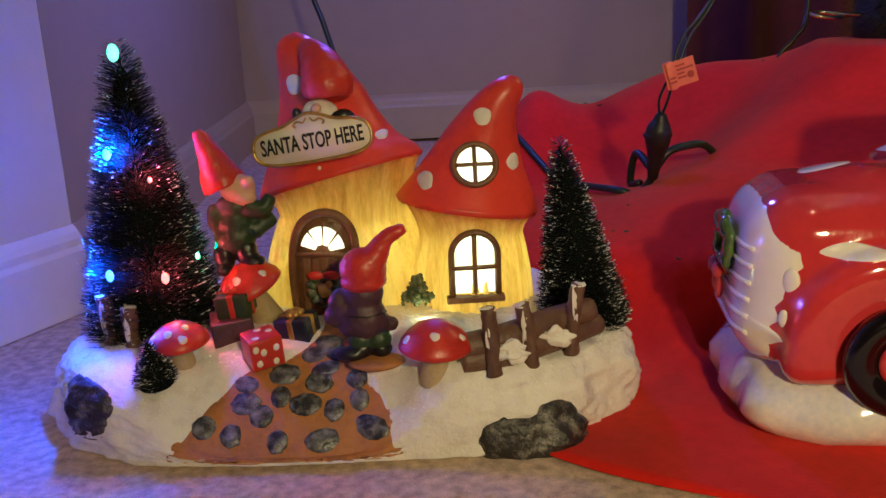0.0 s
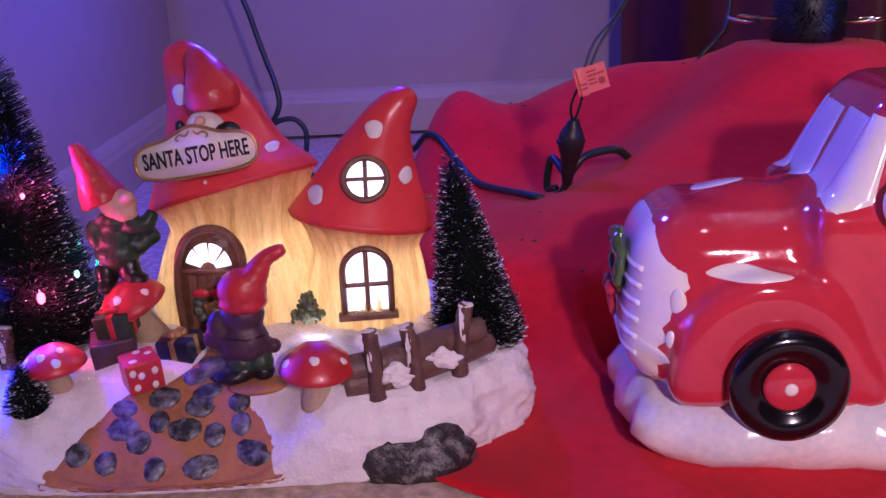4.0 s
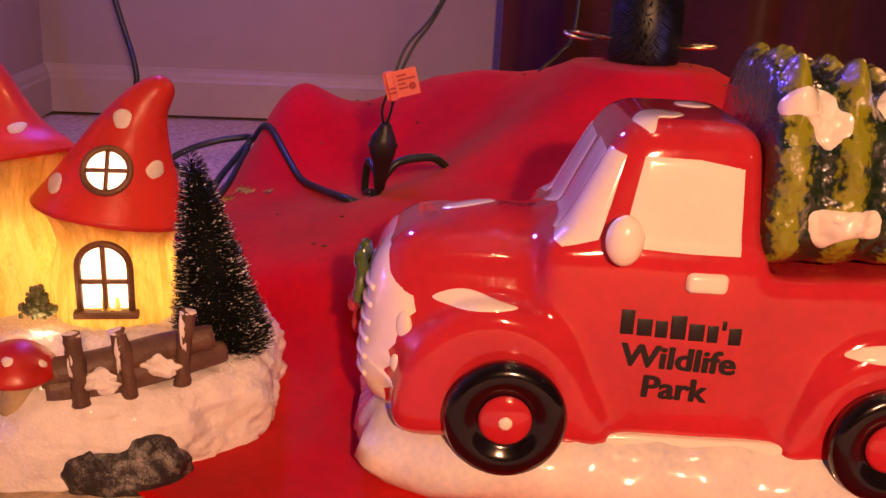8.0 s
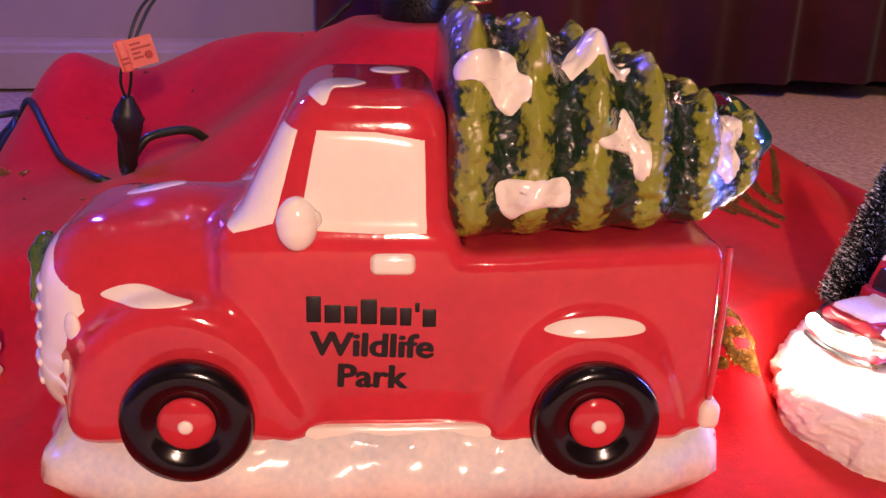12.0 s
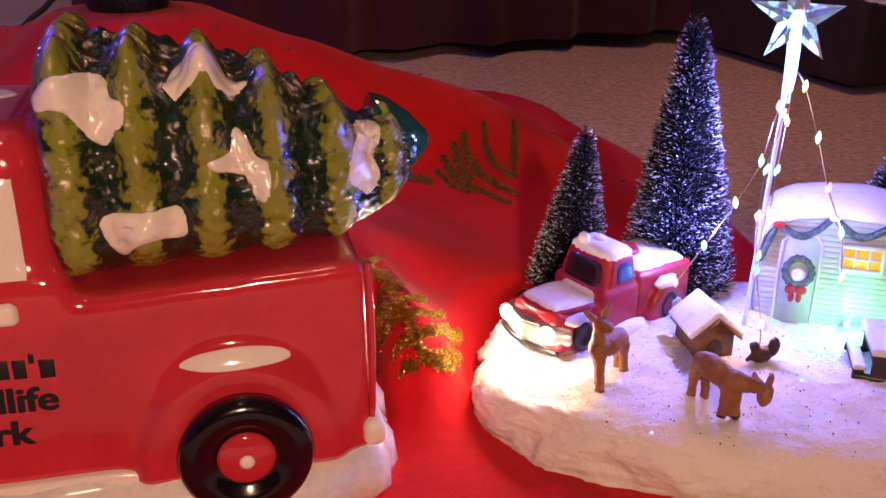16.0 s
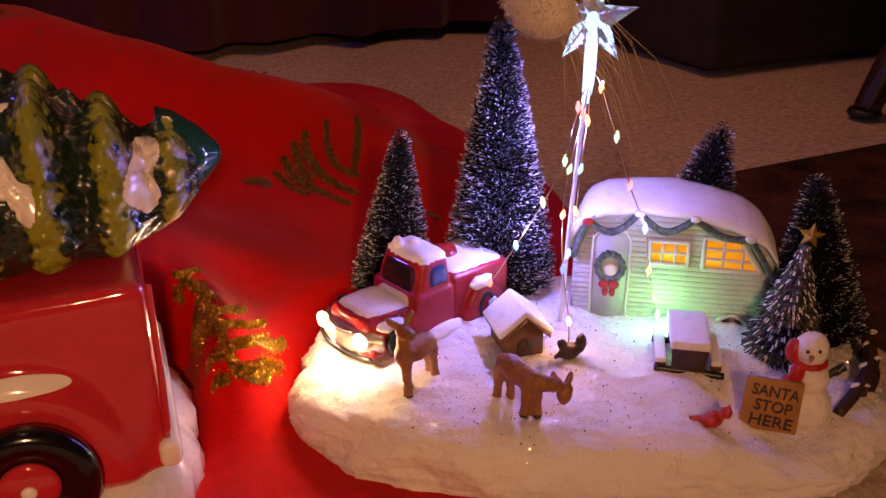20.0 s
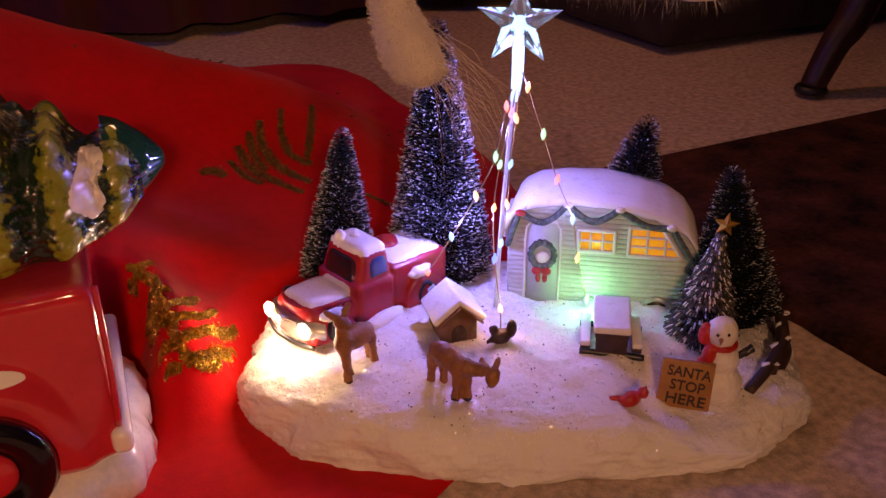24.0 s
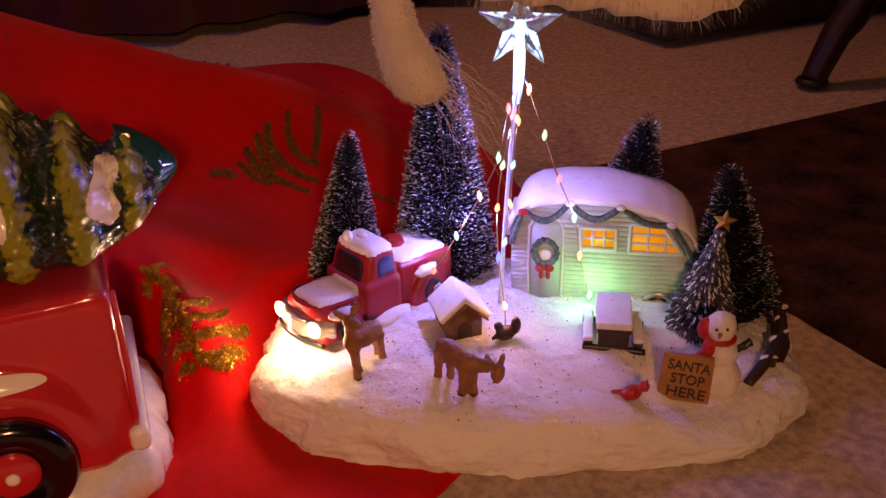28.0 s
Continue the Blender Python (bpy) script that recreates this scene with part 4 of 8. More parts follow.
def brush_tree(name, base, tip, radius, n, seed, parent, at, flock=0.4, up=0.25, label="dark green bottle-brush tree with snowy tips", blunt=0.17):
    """A twisted-wire brush tree: wire, bristles, flocked tips."""
    rng = np.random.default_rng(seed)
    n = int(n * 2.9)
    b, t = np.array(base, float), np.array(tip, float)
    axis = t - b
    L = np.linalg.norm(axis)
    d = axis / L
    radius = radius * 1.08
    e1 = np.cross(d, [0.3, 1, 0.2])
    e1 /= np.linalg.norm(e1)
    e2 = np.cross(d, e1)
    h = 1 - np.sqrt(rng.random(n) * 0.985 + 0.0)
    h = np.clip(h, 0.0, 0.985)
    ang = rng.random(n) * 2 * np.pi
    turn = 0.035 * np.sin(h * 60 + ang)
    tip_round = np.sqrt(np.clip(1 - (np.clip(h - 0.90, 0, 1) / 0.10) ** 2, 0.02, 1))
    r = radius * ((1 - h ** 1.12) * (1 - blunt) + blunt) * tip_round * (0.86 + 0.14 * rng.random(n) ** 2 + turn)
    root = b + d * (h * L * 0.985)[:, None]
    out = np.cos(ang)[:, None] * e1 + np.sin(ang)[:, None] * e2
    end = root + out * r[:, None] + d * (r * (up + 0.25 * (rng.random(n) - 0.5)))[:, None]
    side = np.cross(out, d) * 0.00024
    tilt = d * (0.00012 * rng.normal(size=n))[:, None]
    side = side + tilt
    start = root + out * (r * 0.3)[:, None]
    verts = np.concatenate([start - side, start + side, end + side * 0.7, end - side * 0.7], 0)
    faces = np.stack([np.arange(n), np.arange(n) + n, np.arange(n) + 2 * n, np.arange(n) + 3 * n], 1)
    me = bpy.data.meshes.new("bristles")
    me.from_pydata(verts.tolist(), [], faces.tolist())
    me.materials.append(M["bristle"])
    tree = part(name, tube([base, tuple(b + axis * 0.93)], [0.0014, 0.0009], 6, 8), M["dark_fill"], parent, label, at=at)
    # Added near-black cone fills the shaded depth so bristles can't be seen through.
    part("dark_fill", lathe([(radius * 0.66, L * 0.02), (radius * 0.40, L * 0.5), (radius * 0.10, L * 0.86), (0.0, L * 0.91)], 20, m=Matrix.Translation(base) @ Vector(d).to_track_quat("Z", "Y").to_matrix().to_4x4()), M["dark_fill"], tree)
    br = part("bristles", me, M["bristle"], tree)
    br["kind"] = "stuff"
    pick = rng.random(n) < flock * 0.72
    e = end[pick]
    m = len(e)
    sz = (0.00028 + 0.00062 * rng.random(m) ** 3)[:, None]
    off = rng.normal(size=(4, m, 3))
    off /= np.linalg.norm(off, axis=2)[:, :, None]
    lie = (start - end)[pick]
    lie /= np.linalg.norm(lie, axis=1)[:, None]
    fv = np.concatenate([e + (lie * sz * rng.uniform(2.0, 6.5, (m, 1)) if k == 0 else off[k] * sz * 0.8) for k in range(4)], 0)
    q = np.arange(m)
    ff = np.concatenate([np.stack([q, q + m, q + 2 * m], 1), np.stack([q, q + 2 * m, q + 3 * m], 1), np.stack([q, q + 3 * m, q + m], 1), np.stack([q + m, q + 3 * m, q + 2 * m], 1)], 0)
    mf = bpy.data.meshes.new("snow_tips")
    mf.from_pydata(fv.tolist(), [], ff.tolist())
    mf.materials.append(M["flock"])
    part("snow_flock", mf, M["flock"], tree)["kind"] = "stuff"
    return tree


def mushroom(name, parent, at, foot, r, h, lean=(0, 0, 0), dots=5, seed=1, label="red mushroom with white spots"):
    """A small toadstool: stem, domed cap, raised spots."""
    x, y, z = foot
    m = pose(0, 0, 0, *lean)
    stem_o = part(name, lathe([(r * 0.50, -0.003), (r * 0.42, h * 0.18), (r * 0.33, h * 0.45), (r * 0.40, h * 0.62), (r * 0.1, h * 0.64)], 20, foot, m), M["gill"], parent, label, at=at)
    prof = [(r * 0.30, h * 0.60), (r * 0.92, h * 0.565), (r * 1.0, h * 0.60), (r * 0.96, h * 0.67), (r * 0.80, h * 0.79), (r * 0.55, h * 0.91), (r * 0.25, h * 0.985), (0.0, h)]
    capo = part("cap", lathe(prof, 30, foot, m), M["redpaint"], stem_o, "red domed cap")
    bv = tree_of(capo.data)
    rng = random.Random(seed)
    c = Vector(foot) + m.to_3x3() @ Vector((0, 0, h * 0.6))
    for k in range(dots):
        a = -math.pi / 2 + (k - (dots - 1) / 2) * (2.3 / max(1, dots - 1)) + rng.uniform(-0.15, 0.15)
        el = (0.35, 0.75, 0.45, 0.95, 0.3)[k % 5]
        o = c + m.to_3x3() @ Vector((math.cos(a) * math.cos(el), math.sin(a) * math.cos(el), math.sin(el))) * r * 3
        w = (c - o).normalized()
        s1 = w.orthogonal().normalized()
        s2 = w.cross(s1)
        rr = r * rng.uniform(0.11, 0.16)
        o2 = [(rr * math.cos(q) * (1 + 0.15 * math.sin(3 * q)), rr * 1.15 * math.sin(q)) for q in (2 * math.pi * i / 16 for i in range(16))]
        part("spot", patch(bv, o2, lambda a, b: o + s1 * a + s2 * b, w, 0.0006, 3, 0.0003), M["spot"], capo, "white spot")
    return stem_o


def spot_on(bvh, centre, r, way, parent, squash=1.3, seed=0):
    w = Vector(way).normalized()
    s1 = Vector((0, 0, 1)).cross(w).normalized()
    s2 = w.cross(s1)
    o = Vector(centre) - w * 0.1
    pts = [(r * math.cos(q) * (1 + 0.1 * math.sin(3 * q + seed)), r * squash * math.sin(q) * (1 + 0.08 * math.cos(2 * q + seed))) for q in (2 * math.pi * i / 24 for i in range(24))]
    return part("spot", patch(bvh, pts, lambda a, b: o + s1 * a + s2 * b, w, 0.0007, 4, 0.0003), M["spot"], parent, "pale painted spot")


def coat(me, outline, eye, level, lift):
    """The faces of a base that lie within an outline drawn on a level plane, as a thin coat over them."""
    ox, oy = np.array([p[0] for p in outline]), np.array([p[1] for p in outline])
    nx, ny = np.roll(ox, -1), np.roll(oy, -1)

    def inside(x, y):
        cut = ((oy > y) != (ny > y)) & (x < (nx - ox) * (y - oy) / (ny - oy + 1e-12) + ox)
        return bool(cut.sum() % 2)
    bm = bmesh.new()
    bm.from_mesh(me)
    drop = []
    for f in bm.faces:
        c = f.calc_center_median()
        k = (level - eye.z) / (c.z - eye.z)
        q = eye + (c - eye) * k
        if not inside(q.x, q.y) or f.normal.dot(c - eye) > 0 or c.z < 0.0030:
            drop.append(f)
    bmesh.ops.delete(bm, geom=drop, context="FACES")
    rim = [v for v in bm.verts if v.is_boundary]
    for k in range(14):
        moved = []
        for v in rim:
            near = [e.other_vert(v).co for e in v.link_edges if e.is_boundary]
            moved.append(v.co * 0.4 + sum(near, Vector()) * (0.6 / len(near)))
        for v, q in zip(rim, moved):
            v.co = q
    bv = tree_of(me)
    for v in bm.verts:
        p, n, _, _ = bv.find_nearest(v.co)
        if n.z < -0.1:
            n = -n
        v.co = p + n * (lift if not v.is_boundary else -0.0005)
    return bm


# ---- the mushroom house ornament ----
def bent_cap(left, right, tip, y, lift, seed=0, n=72):
    """A drooping pointed cap: tilted rings between its two flanks, given as (x, z) from the brim up; lift raises the front of the brim."""
    a = spline([(x, z, 0) for x, z in left + [tip]], 44)
    b = spline([(x, z, 0) for x, z in right + [tip]], 44)
    rings = []
    for k, (p, q) in enumerate(zip(a, b)):
        f = k / 43
        mid, half = (p + q) / 2, (q - p) / 2
        r = max(half.length, 4e-4)
        ring = []
        for i in range(n):
            t = 2 * math.pi * i / n
            w = 1 + 0.05 * (1 - f) * noise.noise(Vector((math.cos(t) * 1.6, math.sin(t) * 1.6, f * 3 + seed)))
            if k == 43:
                half = Vector((4e-4, 0, 0))
            ring.append(Vector((mid.x, y, mid.y)) + (Vector((half.x, 0, half.y)) * math.cos(t) + Vector((0, -0.93 * r, lift * (1 - f) ** 2 * r)) * math.sin(t)) * w)
        rings.append(ring)
    return rings


def arch(w, h, n=18):
    """An arched outline in (x, z), foot at zero."""
    r = w / 2
    return [(-r, 0.0)] + [(-r * math.cos(math.pi * i / n), h - r + r * math.sin(math.pi * i / n)) for i in range(n + 1)] + [(r, 0.0)]


def rim_of(outline, w, d, m):
    """A moulded frame along an open outline in (x, z)."""
    bm = tube([(x, 0, z) for x, z in outline], w, len(outline), 8, smooth=False)
    for v in bm.verts:
        v.co.y = v.co.y * d / w
    bm.transform(m)
    return bm


def fluted(cx, cy, prof, brim, seed):
    """A hollow grooved stem from (radius, height) pairs that flares out to the brim of its cap."""
    n = len(brim)
    rings = []

    def ring_at(z):
        r = float(np.interp(z, [p[1] for p in prof], [p[0] for p in prof]))
        return [Vector((cx + r * math.cos(2 * math.pi * i / n), cy - r * math.sin(2 * math.pi * i / n), z)) for i in range(n)]
    rings += [ring_at(z) for z in np.linspace(prof[0][1], prof[-1][1], 24)]
    mid = sum(brim, Vector()) / n
    for k in range(1, 15):
        q = k / 14
        row = []
        for p, e in zip(rings[23], brim):
            e = mid + (e - mid) * 0.972 - Vector((0, 0, 0.0014))
            row.append(Vector((p.x + (e.x - p.x) * q ** 1.35, p.y + (e.y - p.y) * q ** 1.35, p.z + (e.z - p.z) * (1 - (1 - q) ** 1.7))))
        rings.append(row)
    out = []
    for ring in rings:
        row = []
        for i, p in enumerate(ring):
            a = 2 * math.pi * i / n
            d = Vector((math.cos(a), -math.sin(a), 0))
            g = 0.0010 * math.sin(a * 33 + 2.5 * noise.noise(Vector((a * 3, p.z * 40, seed)))) + 0.0008 * noise.noise(Vector((a * 14, p.z * 22, seed))) + 0.0018 * noise.noise(Vector((math.cos(a) * 2, math.sin(a) * 2, p.z * 20 + seed)))
            row.append(p + d * g)
        out.append(row)
    return loft(out, cap=False)


def mushroom_house():
    O = Vector((-0.043, 0.57, 0))
    at = Matrix.Translation(-O)
    ho = thing("lit_mushroom_house", Matrix.Translation(O), "lit resin gnome house of two red mushrooms on a snowy base", "ornament")
    P = lambda name, bm, m, label="", parent=None: part(name, bm, M[m] if isinstance(m, str) else m, parent or ho, label, at=None if parent else at)
    base = P("base", mound(-0.043, 0.572, 0.166, 0.105, 0, 2.6, 0.0495, 3.3, steep=True, dips=((0.009, 0.4790, 0.022, -0.0120), (-0.128, 0.505, 0.015, -0.004)), ramp=(-0.066, 0.080)), "snow", "glittering white snow base")
    bv = tree_of(base.data)
    view = Vector((0, 0.83, -0.56)).normalized()
    # orange path and its stones
    edge_pts = [(-0.115, 0.420), (-0.114, 0.451), (-0.106, 0.492), (-0.096, 0.528), (-0.077, 0.540), (-0.063, 0.571), (-0.060, 0.600), (-0.049, 0.600), (-0.040, 0.568), (-0.033, 0.524), (-0.023, 0.492), (-0.015, 0.471), (-0.010, 0.434), (-0.008, 0.404), (-0.035, 0.400), (-0.065, 0.402), (-0.091, 0.408)]
    po = ring2(edge_pts, 110)
    po = [(a + 0.0025 * noise.noise(Vector((a * 160, b * 160, 0))), b + 0.003 * noise.noise(Vector((a * 160, b * 160, 9)))) for a, b in po]
    fix = Vector((0.014, 0.029, 0.237))
    path = P("path", coat(base.data, po, fix, 0.03, 0.0011), "clay", "orange clay path")
    pv = tree_of(path.data)
    stones = [(-0.1004, 0.4407, 0.0060, 0.0150), (-0.0858, 0.4310, 0.0056, 0.0109), (-0.0635, 0.4225, 0.0049, 0.0122), (-0.0427, 0.4219, 0.0087, 0.0127),
              (-0.0222, 0.4331, 0.0100, 0.0128), (-0.0855, 0.4655, 0.0077, 0.0113), (-0.0751, 0.4498, 0.0058, 0.0094), (-0.0691, 0.4715, 0.0049, 0.0109),
              (-0.0554, 0.4613, 0.0079, 0.0144), (-0.0406, 0.4539, 0.0050, 0.0140), (-0.0290, 0.4640, 0.0048, 0.0159), (-0.0892, 0.4891, 0.0063, 0.0066),
              (-0.0711, 0.5000, 0.0079, 0.0084), (-0.0515, 0.4873, 0.0071, 0.0094), (-0.0496, 0.5056, 0.0076, 0.0062), (-0.0321, 0.4900, 0.0053, 0.0081),
              (-0.0441, 0.5265, 0.0089, 0.0076), (-0.0585, 0.5259, 0.0064, 0.0075), (-0.0511, 0.5437, 0.0079, 0.0071), (-0.0483, 0.5749, 0.0048, 0.0089)]
    for i, (x, y, rx, ry) in enumerate(stones):
        o = fix
        view = (Vector((x, y, 0.038)) - fix).normalized()
        p, nrm, _, _ = pv.ray_cast(o, view)
        if p is None:
            p, nrm, _, _ = bv.ray_cast(o, view)
        if p is None:
            continue
        turn = nrm.to_track_quat("Z", "Y").to_matrix().to_4x4() if nrm.dot(view) < 0 else Matrix()
        bm = ball((0, 0, 0), 1.0, (rx * 1.08, min(ry, 0.0085) * 0.74, 0.0014), 3, 0.16, 1.7 + 0.3 * i)
        bm.transform(Matrix.Translation(p) @ turn @ pose(0, 0, 0, 0, 0, (i * 47) % 30 - 15))
        P("stone", bm, "stone", parent=path)
    # rocks let into the rim
    pts = [(-0.2008, 0.5576), (-0.1843, 0.5403), (-0.1691, 0.5182), (-0.1663, 0.5044), (-0.1634, 0.4859), (-0.1625, 0.4701), (-0.1732, 0.4749), (-0.1842, 0.4913), (-0.1968, 0.5233), (-0.1997, 0.5397)]
    o = [(x + 0.0020 * noise.noise(Vector((x * 200, y * 200, 2))), y + 0.0030 * noise.noise(Vector((x * 200, y * 200, 6)))) for x, y in ring2(pts, 70)]
    bm = coat(base.data, o, fix, 0.02, 0.0020)
    bm.normal_update()
    for v in bm.verts:
        if not v.is_boundary:
            v.co += v.normal * (0.0034 * abs(noise.noise(v.co * 110)) + 0.0014 * abs(noise.noise(v.co * 330)))
    P("rock", bm, "rock", "dark rock dusted with snow")
    P("rock", ball((0.055, 0.482, 0.004), 0.0250, (1.3, 0.62, 0.86), 4, 0.22, 86), "rock", "dark rock dusted with snow")
    # caps and the stems that flare out under them, lit from within
    def capset(left, right, tip, y, lift, stem, seed, spots):
        rings = bent_cap(left, right, tip, y, lift, seed, 144)
        mid = sum(rings[0], Vector()) / len(rings[0])
        lip = [mid + (p - mid) * 0.975 - Vector((0, 0, 0.0022)) for p in rings[0]]
        wall_o = P("stem_wall", fluted(*stem, rings[0], seed), "stem", "glowing cream mushroom stem flaring out under its cap")
        bm = loft([lip] + rings, cap=False)
        c = P("mushroom_cap", bm, "cap", "red drooping mushroom cap")
        cb = tree_of(c.data)
        for i, (x, yy, z, r, q) in enumerate(spots):
            spot_on(cb, (x, yy, z), r, (0.0 if x < 0.06 else -0.7, 1, -0.12), c, q, i)
        return wall_o, c, cb
    bodyl, capl, cbl = capset([(-0.0948, 0.1096), (-0.0890, 0.1290), (-0.0830, 0.1470), (-0.0787, 0.1615), (-0.0771, 0.1784), (-0.0774, 0.1935), (-0.0770, 0.2001), (-0.0728, 0.2061)],
                              [(0.0073, 0.1343), (0.0024, 0.1395), (-0.0093, 0.1477), (-0.0188, 0.1602), (-0.0280, 0.1760), (-0.0404, 0.1917), (-0.0498, 0.2004), (-0.0577, 0.2061)], (-0.0655, 0.2088), 0.612, 0.20,
                              (-0.043, 0.612, [(0.060, 0.030), (0.0565, 0.042), (0.0505, 0.069), (0.0444, 0.0875), (0.0400, 0.0990)]), 1,
                              [(-0.0660, 0.58, 0.1815, 0.0052, 1.35), (-0.0165, 0.59, 0.1490, 0.0040, 0.8), (-0.0520, 0.57, 0.1345, 0.0012, 1.0)])
    bodyr, capr, cbr = capset([(-0.0116, 0.1128), (0.0020, 0.1275), (0.0144, 0.1421), (0.0249, 0.1549), (0.0387, 0.1690), (0.0488, 0.1766), (0.0547, 0.1792)],
                              [(0.0732, 0.0989), (0.0718, 0.1089), (0.0671, 0.1242), (0.0635, 0.1413), (0.0626, 0.1579), (0.0669, 0.1708), (0.0651, 0.1774)], (0.0603, 0.1802), 0.587, 0.08,
                              (0.033, 0.587, [(0.040, 0.030), (0.0360, 0.0465), (0.0342, 0.065), (0.0318, 0.079), (0.0300, 0.0880)]), 5,
                              [(0.0420, 0.555, 0.1610, 0.0054, 1.1), (0.0078, 0.55, 0.1270, 0.0050, 1.15), (0.0585, 0.56, 0.134, 0.0042, 1.2)])
    # round window in the smaller cap
    hit = cbr.ray_cast(Vector((0.036, 0.45, 0.1335)), Vector((0, 1, 0)))
    n = hit[1] if hit[1].y < 0 else -hit[1]
    turn = Matrix.Translation(hit[0] + n * 0.0004) @ (Vector((0, -1, 0)).rotation_difference(n)).to_matrix().to_4x4()
    wn = P("round_window", lathe([(0.0105, -0.002), (0.0130, -0.002), (0.0138, 0.001), (0.0128, 0.0026), (0.0108, 0.0022), (0.0102, 0.0006)], 40, m=turn @ pose(0, 0, 0, 90, 0, 0)), "brown", "round window with a brown frame", capr)
    for q in range(4):
        a0 = math.pi / 2 * q + 0.13
        pts = [(0.0012 * math.cos(a0 + 0.65) * 1.5, 0.0012 * math.sin(a0 + 0.65) * 1.5)] + [(0.0101 * math.cos(a0 + k * 1.31 / 9), 0.0101 * math.sin(a0 + k * 1.31 / 9)) for k in range(10)]
        bm = loft([[(x, -0.0004, z) for x, z in pts], [(x, -0.0012, z) for x, z in pts]])
        bm.transform(turn)
        P("pane", bm, "pane", "lit white pane", wn)
    for a, b in (((-0.011, 0), (0.011, 0)), ((0, -0.011), (0, 0.011))):
        bm = tube([(a[0], -0.0012, a[1]), (b[0], -0.0012, b[1])], 0.0011, 6, 8)
        bm.transform(turn)
        P("glazing_bar", bm, "brown", parent=wn)
    # arched window of the smaller stem
    wt = Matrix.Translation((0.0335, 0.5535, 0.0585)) @ pose(0, 0, 0, 4, 0, 3)
    bm = rim_of(arch(0.0265, 0.0385), 0.0019, 0.0024, wt)
    wn = P("arched_window", bm, "brown", "arched window with a brown frame", bodyr)
    bm = box(-0.0168, 0.0168, -0.0042, 0.002, -0.0032, 0.0008, 0.0009, 2)
    bm.transform(wt)
    P("window_sill", bm, "brown", "brown window sill", wn)
    for sx in (-1, 1):
        for low in (0, 1):
            w0, w1 = 0.0016, 0.0112
            if low:
                pts = [(w0, 0.0022), (w1, 0.0022), (w1, 0.0160), (w0, 0.0160)]
            else:
                pts = [(w0, 0.0190), (w1, 0.0190), (w1, 0.0262), (w1 * 0.93, 0.0300), (w1 * 0.72, 0.0334), (w1 * 0.42, 0.0356), (w0, 0.0364)]
            bm = loft([[(sx * x, 0.0006, z) for x, z in pts], [(sx * x, -0.0006, z) for x, z in pts]])
            bm.transform(wt)
            P("pane", bm, "pane", "lit white pane", wn)
    for a, b in (((0, 0.001), (0, 0.037)), ((-0.0125, 0.0175), (0.0125, 0.0175))):
        bm = tube([(a[0], -0.0008, a[1]), (b[0], -0.0008, b[1])], 0.0014, 6, 8)
        bm.transform(wt)
        P("glazing_bar", bm, "brown", parent=wn)
    # front door with a fan light
    dt = Matrix.Translation((-0.0535, 0.5568, 0.0475)) @ pose(0, 0, 0, 5, 3, -4)
    out = [(-0.0165, 0), (-0.0182, 0.018), (-0.0185, 0.035), (-0.0165, 0.050), (-0.011, 0.0605), (-0.001, 0.0655), (0.0095, 0.0635), (0.0165, 0.0545), (0.0180, 0.041), (0.0160, 0.020), (0.0135, 0.0)]
    so = [(p.x, p.y) for p in spline([(a, b, 0) for a, b in out], 44)]
    bm = loft([[(x, 0.004, z) for x, z in so], [(x, -0.0006, z) for x, z in so]])
    bm.transform(dt)
    door = P("door", bm, "brown", "brown arched door with lit fan panes and a wreath", bodyl)
    P("door_frame", rim_of(so, 0.0024, 0.0032, dt), "brown", "raised brown frame", door)
    for k in range(5):
        bm = box(-0.0125 + k * 0.0052, -0.0078 + k * 0.0052, -0.0016, 0.0, 0.001, 0.0385, 0.0006, 2)
        bm.transform(dt)
        P("plank", bm, "brown", parent=door)
    for k in range(4):
        a0, a1 = math.pi * (0.06 + k * 0.225), math.pi * (0.06 + k * 0.225 + 0.185)
        pts = [(0.0045 * math.cos(a0), 0.0045 * math.sin(a0))] + [(0.0126 * math.cos(a0 + (a1 - a0) * i / 6), 0.0150 * math.sin(a0 + (a1 - a0) * i / 6)) for i in range(7)] + [(0.0045 * math.cos(a1), 0.0045 * math.sin(a1))]
        bm = loft([[(x - 0.0005, -0.0004, z + 0.0425) for x, z in pts], [(x - 0.0005, -0.0018, z + 0.0425) for x, z in pts]])
        bm.transform(dt)
        P("pane", bm, "pane", "lit white fan pane", door)
    bm = tube([(-0.0165, -0.001, 0.0405), (0, -0.0018, 0.0412), (0.0165, -0.001, 0.0405)], 0.0014, 8, 8)
    bm.transform(dt)
    P("transom", bm, "brown", parent=door)
    wreath = [ball((0.0078 * math.cos(a), -0.004, 0.0205 + 0.0085 * math.sin(a)), 0.0030, (1, 0.7, 1), 2, 0.3, 300) for a in (2 * math.pi * i / 11 for i in range(11))]
    bm = merge(*wreath)
    bm.transform(dt)
    wre = P("wreath", bm, "leaf", "small green wreath with gold", door)
    bm = merge(ball((0.0005, -0.006, 0.0205), 0.0042, (1, 0.5, 1.1), 2, 0.3, 200), ball((0.003, -0.006, 0.0245), 0.0022, (1, 0.6, 1), 2))
    bm.transform(dt)
    P("gold_bell", bm, "goldpaint", "gold ornament", wre)
    bm = merge(ball((-0.0045, -0.0055, 0.0295), 0.0034, (1.5, 0.5, 0.8), 2), ball((0.0045, -0.0055, 0.0300), 0.0034, (1.5, 0.5, 0.8), 2))
    bm.transform(dt)
    P("bow", bm, "redpaint", "red bow", wre)
    # bush by the wall
    rng = random.Random(4)
    bms = []
